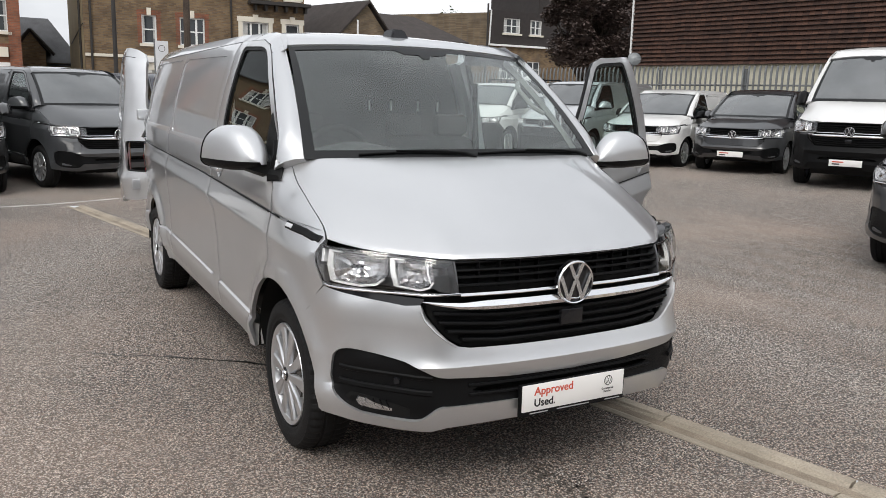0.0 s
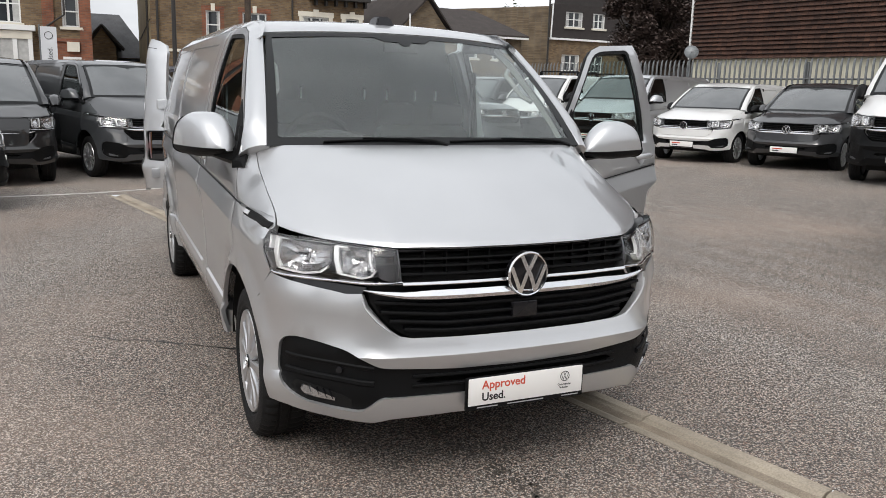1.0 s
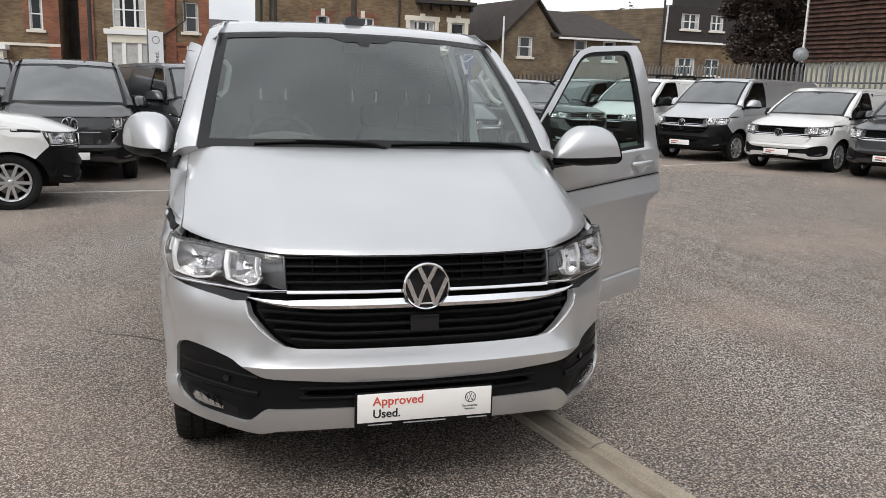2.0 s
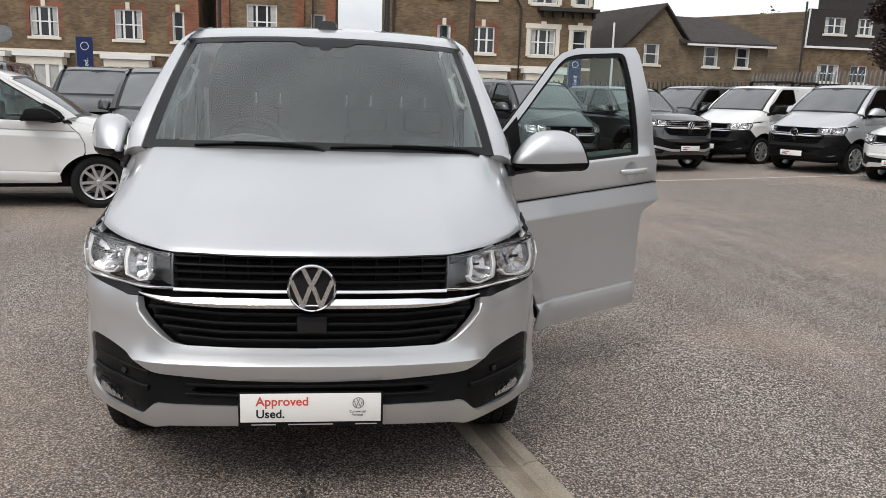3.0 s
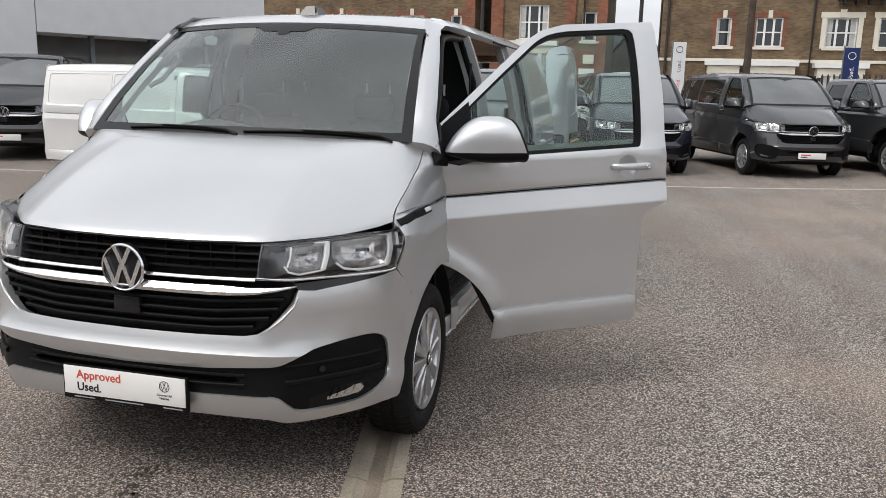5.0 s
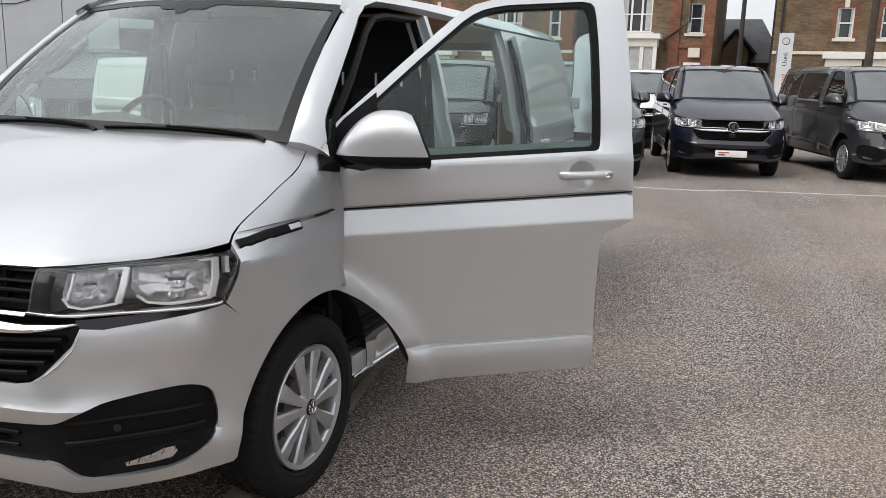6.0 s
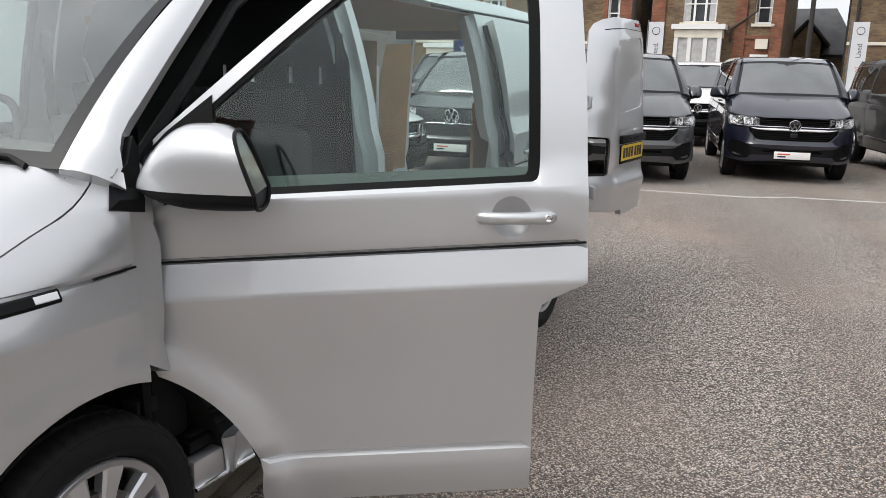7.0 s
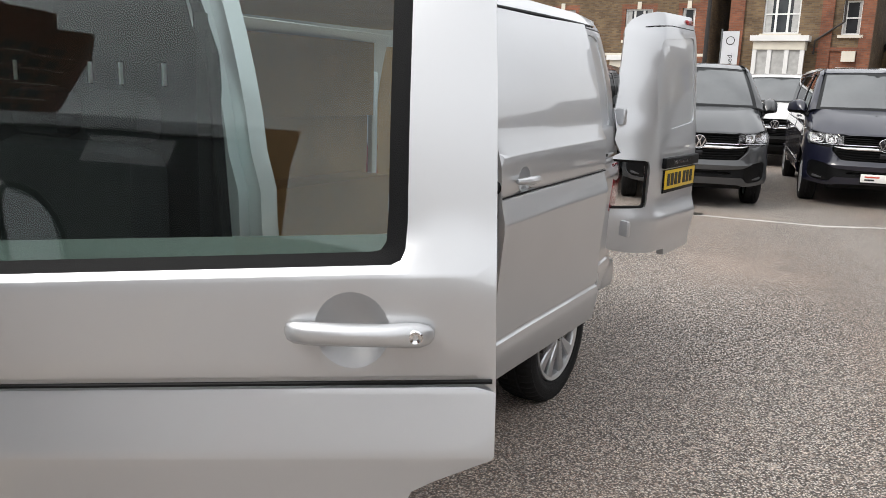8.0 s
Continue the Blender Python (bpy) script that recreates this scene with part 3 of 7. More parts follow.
def words(text, size, mat, parent, m, name="writing", extrude=0.0006, label="", bold=0.0):
    """Letters as a mesh, from the built-in font."""
    cu = bpy.data.curves.new(name, "FONT")
    cu.body, cu.size, cu.extrude, cu.align_x, cu.offset = text, size, extrude, "LEFT", bold
    tmp = bpy.data.objects.new(name, cu)
    scene.collection.objects.link(tmp)
    me = bpy.data.meshes.new_from_object(tmp.evaluated_get(bpy.context.evaluated_depsgraph_get()))
    bpy.data.objects.remove(tmp)
    bpy.data.curves.remove(cu)
    me.transform(m)
    me.materials.clear()
    me.materials.append(mat)
    ob = new(name, me)
    ob.parent = parent
    return tagged(ob, label)


def number_plate(parent, m, mat, level=2, dealer=False):
    """A plate in the x-z plane of m, facing -y, with bars for its characters or the dealer's words."""
    holder = part("plate_holder", box((-.268, 0, -.075), (.268, .018, .060), m, .004), PLASTIC, parent, "black plastic plate holder")
    plate = part("number_plate", box((-.26, -.004, -.054), (.26, .004, .057), m, .002), mat, holder, "white dealer plate" if dealer else "plate with dark bars for characters")
    if dealer:
        face = m @ pose(0, -.0046, 0, 90, 0, 0)
        words("Approved", .048, INKRED, holder, face @ pose(-.203, .012, 0), label="red lettering", bold=.0007)
        words("Used.", .046, INK, holder, face @ pose(-.203, -.036, 0), label="black lettering", bold=.0008)
        bm = add_lathe(bmesh.new(), [(.019, 0), (.019, .0008), (.0215, .0008), (.0215, 0)], 28, face @ pose(.175, .020, 0), axis="Z")
        for x0, y0, x1, y1 in ((-.30, .86, -.02, .16), (.30, .86, .02, .16), (-.80, .42, -.38, -.80), (.80, .42, .38, -.80), (-.38, -.78, -.05, .06), (.38, -.78, .05, .06)):
            add_tube(bm, [face @ Vector((.175 + x0 * .019, .020 + y0 * .019, .0004)), face @ Vector((.175 + x1 * .019, .020 + y1 * .019, .0004))], .0011, 4)
        part("plate_mark", bm, INK, holder, "small round mark", False)
        words("Commercial", .0125, INK, holder, face @ pose(.142, -.018, 0), label="small black lettering")
        words("Vehicles", .0125, INK, holder, face @ pose(.152, -.031, 0), label="small black lettering")
        for x0, x1 in ((-.22, -.13), (-.085, .08), (.165, .245)):
            part("holder_print", box((x0, -.0012, -.0665), (x1, .002, -.0625), m), GREYTEXT, holder, "pale bar of small print", False)
    elif level > 0:
        if mat == PLATEYELLOW:
            for k in range(7):
                x = -.225 + k * .062 + (.02 if k > 3 else 0)
                part("plate_character", box((x, -.0065, -.034), (x + .042, -.0035, .038), m), INK, holder, "dark bar", False)
        else:
            part("plate_print", box((-.21, -.0065, .010), (-.03, -.0035, .030), m), INKRED, holder, "red bar of lettering", False)
            part("plate_print", box((-.21, -.0065, -.028), (-.09, -.0035, -.008), m), INK, holder, "dark bar of lettering", False)
    return holder


def mirror_unit(parent, sh, s, door_tf, paint_mat, level=2):
    """A door mirror: painted upper shell, black lower shell and arm, and the glass behind."""
    def loc(x, y, z):
        return sh.fin((s * x, y, z)) if door_tf is None else door_tf(Vector((s * x, y, z)))
    n, k_n = (16, 15) if level > 1 else (5, 6)
    split, back, shift = 1.292, 1.455, (.052 if door_tf and s > 0 and level > 1 else -.008)

    def section(a, lo, hi):
        """Points round one cross-section of the head, between two angles; a: 0 at the tip, 1 at the glass."""
        k = max(1 - (1 - a) ** 2.5, .0) ** .5
        kz = (1 - (1 - min(a / .6, 1)) ** 2) ** .8 * (1 - .10 * max(0, (a - .8) / .2) ** 2)
        cx, wx = .990 + .078 * a + shift, .006 + .106 * k
        out = []
        for i in range(k_n + 1):
            t = lo + (hi - lo) * i / k_n
            c, q = math.cos(t), math.sin(t)
            x = cx + wx * math.copysign(abs(c) ** .72, c) * (.70 if c < 0 and shift > 0 else 1)
            z = split - .012 * (1 - a) * (c < 0) * abs(c) + ((.160 if q > 0 else .050) * kz) * math.copysign(abs(q) ** .78, q)
            out.append((x, 1.130 + (back - 1.130) * a + .03 * (x - 1.0) * a - .36 * max(0, z - split) * a * a, z))
        return out

    def shell(bm, lo, hi):
        rows = [[bm.verts.new(loc(*p)) for p in section((i / n) ** 1.5, lo, hi)] for i in range(n + 1)]
        for r0, r1 in zip(rows, rows[1:]):
            for j in range(k_n):
                bm.faces.new((r0[j], r1[j], r1[j + 1], r0[j + 1]))
        bm.faces.new([bm.verts.new(v.co) for v in rows[-1]])
        bmesh.ops.recalc_face_normals(bm, faces=bm.faces[:])
    bu, bl = bmesh.new(), bmesh.new()
    shell(bu, 0, math.pi)
    shell(bl, math.pi, 2 * math.pi)
    head = part("door_mirror", bu, paint_mat, parent, "upper shell of a door mirror")
    part("mirror_base", bl, PLASTIC, head, "black plastic lower shell")
    bm = bmesh.new()
    prev = None
    for x, y, z, h, d in ((.905, 1.215, 1.262, .062, .095), (.955, 1.225, 1.264, .044, .075), (1.04 + shift, 1.27, 1.272, .022, .06)):
        ring = [bm.verts.new(loc(x, y + d * q, z + h * r)) for q, r in ((-1, -.6), (-1, .6), (0, 1), (1, .6), (1, -.6), (0, -1))]
        if prev:
            for i in range(6):
                bm.faces.new((prev[i], ring[i], ring[(i + 1) % 6], prev[(i + 1) % 6]))
        prev = ring
    rim = [loc(x, y + .004, z) for x, y, z in section(1, 0, math.pi) + section(1, math.pi, 2 * math.pi)]
    part("mirror_rim", add_tube(bmesh.new(), rim, .005, 6), PLASTIC, head, "black rear rim")
    part("mirror_arm", bm, PLASTIC, head, "black plastic arm")
    bm = bmesh.new()
    q = [bm.verts.new(loc(*p)) for p in ((.985 + shift, 1.4575, 1.292), (1.155 + shift, 1.4625, 1.292), (1.150 + shift, 1.417, 1.42), (1.0 + shift, 1.411, 1.42))]
    bm.faces.new(q)
    bm.faces.new([bm.verts.new(v.co + Vector((0, .004, 0))) for v in reversed(q)])
    part("mirror_glass", bm, CHROME, head, "mirror glass", False)
    return head


def t6_van(name, label, paint_mat, at, level=2, open_doors=False, grey_bumper=False, warp=None, group="", plate=True, category="van", windows=True, rails=False, pickup=False, wheel_r=1.0):
    """A panel van. level 2: the near one with all its parts; 1: parked at the back of the yard."""
    van = thing(name, label, category, group, at=at)
    res = .045 if level > 1 else .13
    sh = Shell(warp=warp, res=res)
    low = PLASTIC if grey_bumper else paint_mat
    fs = lambda lp, mat, nm, lab="", par=van, **k: part(nm, sheet(lp, sh.wrap, res=k.pop("res", res), **k), mat, par, lab)
    both = lambda half: half + [(-u, z) for u, z in reversed(half) if abs(u) > 1e-6]
    U = lambda pts: [(ux(x), z) for x, z in pts]

    # bonnet, screen and roof
    bon = part("bonnet", sheet([(-1, 0), (1, 0), (1, 1), (-1, 1)], sh.bonnet, res=.06 if level > 1 else .16, thick=.015,
                               lines=[line((a, .02), (a, .98), 16) for a in (-.66, -.56, .56, .66)] + [line((-1, t), (1, t), 24) for t in (.015, .03, .05)]), paint_mat, van)
    ws = part("windscreen", sheet(SCREEN, sh.screen, res=.10 if level > 1 else .25, thick=.005, out=-.002), WINDSCREEN if level > 1 else FARSCREEN, van, "laminated windscreen, faintly green")
    ws.visible_shadow = False
    part("windscreen_border", sheet(SCREEN, sh.screen, res=.1 if level > 1 else .25, thick=.002, out=.001, holes=[[(-.94, .06), (.94, .06), (.94, .945), (.22, .945), (.16, .90), (.05, .90), (.03, .86), (-.03, .86), (-.05, .90), (-.16, .90), (-.22, .945), (-.94, .945)]]), FRIT, ws, "black border band of the windscreen")
    ys = [1.618, 3.34 if pickup else 5.16]
    part("roof", sheet([(-1, ys[0]), (1, ys[0]), (1, ys[-1]), (-1, ys[-1])], sh.roof, res=.1 if level > 1 else .3, thick=.02,
                       lines=[[(a, y) for y in np.linspace(1.65, ys[-1] - .05, 30)] for a in (-.86, -.82, .82, .86)]), paint_mat, van)
    # nose
    g = .0035
    hl = [(ux(.514), .866), (ux(.540), .990), (ux(.62), .994), (ux(.75), 1.002), (ux(.85), 1.012), (uy(.556), 1.022), (uy(.52), .95), (uy(.475), .868), (uy(.44), .862), (ux(.80), .857), (ux(.66), .858)]
    up_grille = both(U([(.0, .868), (.30, .867), (.506, .866), (.532, .990), (.30, .996), (0, .998)]))
    low_grille = both(U([(0, .655), (.30, .656), (.47, .658), (.518, .666), (.555, .690), (.648, .778), (.664, .832), (.5, .797), (.25, .795), (0, .796)]))
    black = both(U([(0, .425), (.30, .424), (.588, .421), (.63, .385), (.671, .351), (.76, .350), (.84, .362), (.888, .39)]) +
                 [(uy(.425), .44), (uy(.445), .50), (uy(.43), .58), (uy(.40), .612), (ux(.868), .627)] + U([(.80, .620), (.70, .600), (.65, .570), (.597, .540), (.30, .522), (0, .517)]))
    black = rounded(black, 2)
    outer = U([(0, .335), (.30, .334), (.55, .322), (.62, .305), (.75, .30), (.86, .315)]) + [(uy(.48), .333)] + [(uy(y), z) for y, z in arch(.95, .457, 178, 128, 14)] + [(uy(.474), .855)] + \
        U([(.885, .842), (.80, .826), (.72, .815), (.672, .822), (.653, .775), (.56, .685), (.520, .660), (.47, .652), (.30, .650), (0, .649)])
    cr = both(U([(0, .58), (.597, .585)]) + [(uy(.45), .60), (uy(.6), .60)])
    part("front_bumper", sheet(both(outer), sh.wrap, res=res, holes=[black], thick=.03,
                               lines=[[(u, z) for u in np.linspace(-1.25, 1.25, 60)] for z in (.575, .585, .60, .625)] + [[(u, .517) for u in np.linspace(-.6, .6, 30)]]), low, van, "painted lower bumper" if not grey_bumper else "unpainted dark bumper")
    if not grey_bumper:
        for s in (-1, 1):
            lip = resample([(s * u, z) for u, z in U([(.668, .800), (.650, .765), (.56, .682), (.525, .658)])], .03, False)
            n = len(lip)
            part("bumper_lip", add_moulding(bmesh.new(), lip if s > 0 else lip[::-1], sh.wrap, [(-.004, -.012), (-.004, -.004), (.014, .004), (.026, -.002), (.026, -.012)], [min(1, .15 + .14 * min(i, n - 1 - i)) for i in range(n)]), low, van, "rolled edge of the bumper beside the grille")
    fs(black, PLASTIC, "lower_grille_surround", "black plastic bumper insert", thick=.03, out=-.012, holes=[both(U([(0, .462), (.40, .462), (.455, .478), (.40, .503), (0, .506)]))])
    # near-black sheet in place of the shaded depth of the intake
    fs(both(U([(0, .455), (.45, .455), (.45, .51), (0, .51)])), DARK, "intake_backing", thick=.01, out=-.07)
    if level > 1:
        for z, h in ((.500, .012), (.4635, .010)):
            part("intake_bar", add_strip(bmesh.new(), [(u, z) for u in np.linspace(ux(-.47), ux(.47), 30)], sh.wrap, h, .02, -.004), PLASTIC, van)
        for s in (-1, 1):
            for z, d in ((.53, .006), (.475, .010)):
                part("bumper_rib", add_strip(bmesh.new(), [(u, z + (abs(u) - .6) * .02) for u in np.linspace(s * ux(.62), s * uy(.40), 14)], sh.wrap, .022, .02, -.012 + d), PLASTIC, van)
            part("parking_sensor", add_lathe(bmesh.new(), [(0, .004), (.012, .004), (.014, 0), (.014, -.01)], 20, Matrix.Translation(sh.wrap(s * ux(.735), .515)) @ pose(0, 0, 0, 90, 0, s * 38), axis="Z"), GLOSS, van)
    # backing sheets carry the shade behind the bars as near-black colour
    fs(up_grille, DARK, "grille_backing", "near-black sheet for the shade behind the upper grille bars", thick=.01, out=-.05)
    fs(low_grille, DARK, "grille_backing", "near-black sheet for the shade behind the lower grille bars", thick=.01, out=-.05)
    for z, wd in ((.984, .535), (.955, .528), (.925, .522), (.895, .516)):
        part("grille_bar", add_strip(bmesh.new(), [(u, z) for u in np.linspace(ux(-wd), ux(wd), 24)], sh.wrap, .010, .04, -.012), PLASTIC, van)
    if level > 1:
        for x in (-.42, -.33, -.24, -.15, .15, .24, .33, .42):
            part("grille_rib", box((-.002, 0, -.05), (.002, .03, .05), Matrix.Translation(sh.wrap(ux(x), .928) + Vector((0, .022, 0)))), PLASTIC, van)
    for z, wd in ((.772, .62), (.735, .595), (.702, .56), (.672, .50)):
        part("grille_bar", add_strip(bmesh.new(), [(u, z + max(0, abs(u) - .35) * .07) for u in np.linspace(ux(-wd), ux(wd), 26)], sh.wrap, .013, .04, -.010), PLASTIC, van)
    part("chrome_strip", add_moulding(bmesh.new(), [(u, .861 - .002 * abs(u)) for u in np.linspace(ux(-.512), ux(.512), 26)], sh.wrap, [(-.006, -.014), (-.006, .004), (-.003, .006), (.006, -.001), (.006, -.014)]), CHROME, van, "thin chrome strip under the grille")
    n = 40
    us = np.linspace(ux(-.668), ux(.668), n)
    part("chrome_strip", add_moulding(bmesh.new(), [(u, .817 + max(0, abs(u) - .5) * .10) for u in us], sh.wrap, [(-.018, -.014), (-.018, .005), (-.004, .011), (.017, -.001), (.017, -.014)], [min(1, .12 + (ux(.668) - abs(u)) * 3.0) for u in us]), CHROME, van, "broad chrome strip across the grille", False)
    part("radar_cover", box((-.055, -.004, -.032), (.055, .02, .032), Matrix.Translation(sh.wrap(0, .735) + Vector((0, .006, 0))), .004), GLOSS, van)
    b0 = sh.wrap(0, .879)
    emblem(van, b0 + Vector((0, -.012, 0)), .09 * (1 if not warp else .95), level=level)
    # lamps
    for s in (-1, 1):
        m = [(s * u, z) for u, z in hl]
        hb = fs(m, LAMPGREY, "headlight", "clear headlight with chrome reflectors", thick=.02, out=-.085, tuck=0)
        u_in, u_out = ux(.514), uy(.53)

        def lamp(f, g):
            """A place in the lamp: f from its outer end inwards, g from its lower edge up."""
            return s * (u_out + (u_in - u_out) * f), .866 + g * (1.018 - .030 * f - .866)
        for poly in ([(.165, .17), (.155, .55), (.145, .93), (.505, .93), (.515, .45), (.47, .20), (.33, .10)], [(.585, .20), (.57, .55), (.56, .92), (.80, .90), (.83, .40), (.79, .20), (.70, .13)]):
            pl = resample([lamp(f, g) for f, g in poly], .03)
            cx, cz = sum(p[0] for p in pl) / len(pl), sum(p[1] for p in pl) / len(pl)
            bm, e, rings = bmesh.new(), 1e-3, []
            for f, dep in ((1.0, -.022), (.88, -.046), (.66, -.064), (.36, -.074)):
                ring = []
                for k, (u, z) in enumerate(pl):
                    uu, zz = cx + (u - cx) * f, cz + (z - cz) * f
                    p = sh.wrap(uu, zz)
                    nrm = (sh.wrap(uu + e, zz) - sh.wrap(uu - e, zz)).cross(sh.wrap(uu, zz + e) - sh.wrap(uu, zz - e)).normalized()
                    ring.append(bm.verts.new(p + nrm * (dep + .0022 * (k % 2) * (f < 1))))
                rings.append(ring)
            for r0, r1 in zip(rings, rings[1:]):
                for k in range(len(r0)):
                    bm.faces.new((r0[k], r0[(k + 1) % len(r0)], r1[(k + 1) % len(r0)], r1[k]))
            bm.faces.new(rings[-1])
            part("reflector", bm, REFLECTOR, hb, "chrome reflector bowl", smooth=False)
            if level > 1:
                p = sh.wrap(cx, cz + .006)
                nrm = (sh.wrap(cx + e, cz) - sh.wrap(cx - e, cz)).cross(sh.wrap(cx, cz + e) - sh.wrap(cx, cz - e)).normalized()
                face = Matrix.Translation(p - nrm * .052) @ nrm.to_track_quat("Z", "Y").to_matrix().to_4x4()
                big = 1 if abs(cx) > ux(.7) else .7
                part("lamp_bulb", add_lathe(bmesh.new(), [(0, .014 * big), (.010 * big, .012 * big), (.017 * big, .002), (.020 * big, -.016)], 20, face, axis="Z"), CHROME, hb)
                part("bulb_shield", box((-.026 * big, -.012 * big, .010), (.026 * big, .000, .017), face @ pose(0, .014 * big, 0, 14, 0, 0), .002), GLOSS, hb, "dark bulb shield")
        for pts, w in (([(.150, .13), (.128, .55), (.112, .95)], .026), ([(.570, .16), (.545, .52), (.528, .93)], .021), ([(.15, .12), (.35, .07), (.45, .14), (.495, .30)], .008), ([(.57, .15), (.72, .09), (.79, .17), (.825, .34)], .007),
                       ([(.112, .93), (.20, .96)], .012), ([(.528, .92), (.60, .94)], .010), ([(.062, .60), (.050, .92)], .014)):
            part("light_guide", add_band(bmesh.new(), resample([lamp(f, g) for f, g in pts], .025, False), sh.wrap, w, .024, -.014), LIGHTGUIDE, hb, "pale light guide")
        part("lamp_edge", add_band(bmesh.new(), resample([(s * uy(.474), .876), (s * uy(.515), .95), (s * uy(.548), 1.012)], .03, False), sh.wrap, .010, .03, -.005), GLOSS, hb, "black outer lamp edge")
        part("lamp_edge", add_band(bmesh.new(), resample([lamp(.05, .985), lamp(.5, .985), lamp(.98, .975)], .05, False), sh.wrap, .005, .03, -.006), GLOSS, hb, "black upper lamp edge")
        pp = resample([(s * uy(.466), .874), (s * uy(.510), .95), (s * uy(.546), 1.018)], .02, False)
        part("lamp_wall", add_strip(bmesh.new(), pp, sh.wrap, .006, .082, -.004), LAMPGREY, hb, "grey side of the lamp housing")
        part("lamp_wall", add_band(bmesh.new(), resample([lamp(.992, -.01), lamp(.985, .5), lamp(.975, .99)], .03, False), sh.wrap, .008, .095, -.005), LAMPGREY, hb, "grey side of the lamp housing")
        part("lamp_wall", add_band(bmesh.new(), resample([lamp(.06, .965), lamp(.5, .965), lamp(.975, .955)], .05, False), sh.wrap, .006, .095, -.010), LAMPGREY, hb, "grey roof of the lamp housing")
        part("light_guide", add_band(bmesh.new(), resample([lamp(.80, .30), lamp(.775, .60), lamp(.76, .88)], .025, False), sh.wrap, .006, .012, -.016), LIGHTGUIDE, hb, "pale light guide")
        lens = fs(m, LENS, "lens", "clear lamp lens", hb, thick=.004, out=-.002)
        lens.visible_shadow = False
        part("headlight_trim", add_strip(bmesh.new(), resample([(s * ux(.512), .864), (s * ux(.66), .858), (s * ux(.80), .857), (s * uy(.44), .861), (s * uy(.462), .865)], .04, False), sh.wrap, .009, .02, .002), CHROME, hb, "chrome lower edge")
        fs([(s * u, z) for u, z in U([(.660, .846), (.80, .850), (.87, .852)]) + [(uy(.46), .857), (uy(.462), .846)] + U([(.875, .836), (.80, .822), (.72, .812), (.675, .820)])], GLOSS, "trim_panel", "gloss black panel under the headlight", thick=.02, out=-.004)
        fog = [(s * ux(x), z) for x, z in ((.735, .386), (.733, .400), (.80, .420), (.848, .430), (.858, .420), (.848, .402), (.80, .390))]
        fc = [sum(p[i] for p in fog) / len(fog) for i in (0, 1)]
        fog = [(fc[0] + (u - fc[0]) * .82, fc[1] + (z - fc[1]) * .85) for u, z in fog]

        def tilted(u, z):
            p = sh.wrap(u, z)
            return p + (p - Vector((0, p.y + .8, p.z))).normalized() * (.002 - .25 * (z - .382 - (abs(u) - ux(.728)) * .22) - .030)
        fs([(s * ux(x), z) for x, z in ((.700, .368), (.698, .402), (.80, .438), (.868, .448), (.880, .425), (.862, .385), (.80, .368))], DARK, "fog_lamp_bezel", "dark fog lamp pocket", thick=.004, out=-.009)
        fb = part("fog_lamp", sheet(fog, tilted, res=.03 if level > 1 else .1, thick=.01, out=.03), REFLECTOR if level > 1 else LAMPGREY, van, "small chrome fog lamp")
        if level > 1:
            for x in (.752, .770, .790, .812, .834):
                part("fog_lamp_rib", add_strip(bmesh.new(), [(s * ux(x), .394), (s * ux(x + .012), .430)], sh.wrap, .008, .02, .001), GLOSS if x < .8 else LAMPGREY, fb)
    # sides
    for s in (-1, 1):
        is_open = open_doors and s > 0
        part("front_wing", side_sheet(sh, s, FENDER, lines=swage(.6, 1.1), thick=.03), paint_mat, van)
        if level > 1:
            groove(van, sh, s, .96, 1.088)
            if not is_open:
                groove(van, sh, s, 2.298, 3.638)
                groove(van, sh, s, 3.648, 5.14)
        strip = part("wing_badge", add_band(bmesh.new(), [(s * y, z) for y, z in resample([(.574, 1.0235), (.66, 1.032), (.75, 1.038), (.868, 1.046)], .04, False)], sh.side(s), .034, .03, .006), PLASTIC, van, "black strip on the wing")
        part("side_indicator", add_band(bmesh.new(), [(s * y, z) for y, z in resample([(.806, 1.042), (.862, 1.0455)], .03, False)], sh.side(s), .019, .01, .008), LIGHTGUIDE, strip, "clear side indicator")
        frame_loop = [(1.56, 1.800)] + [tuple(e[:2]) for e in (EDGE[13:17] if pickup else EDGE[13:19])] + ([(3.34, 1.942), (3.34, 1.868), (2.28, 1.892)] if pickup else [(5.16, 1.905), (5.16, 1.85), (3.6, 1.868), (2.28, 1.892)]) + [ (1.80, 1.880), (1.678, 1.850), (1.597, 1.8035), (1.578, 1.788)]
        part("screen_pillar", screen_pillar(sh, s), paint_mat, van, "painted windscreen pillar")
        part("pillar_frame", side_sheet(sh, s, frame_loop, thick=.035), paint_mat, van, "painted windscreen pillar and roof rail")
        part("corner_trim", side_sheet(sh, s, [(1.052, 1.212), (1.075, 1.268), (1.100, 1.325), (1.135, 1.392), (1.145, 1.36), (1.125, 1.205)], thick=.03, out=.016, res=.05), PLASTIC, van, "black triangular trim ahead of the door")
        # lower sill
        part("sill", side_sheet(sh, s, [(1.44, .47), (2.10, .47), (2.20, .44), (3.90, .44), (3.915, .40), (3.89, .36), (3.85, .335), (1.44, .335)], lines=swage(1.3, 3.9), thick=.05, out=-.020), paint_mat, van)
        if is_open:
            e0 = sh.fin((s * .918, 1.29, .4))
            part("sill_end", box((min(e0.x, e0.x - s * .05), e0.y, .335), (max(e0.x, e0.x - s * .05), e0.y + .17, .425), None, .006), paint_mat, van)
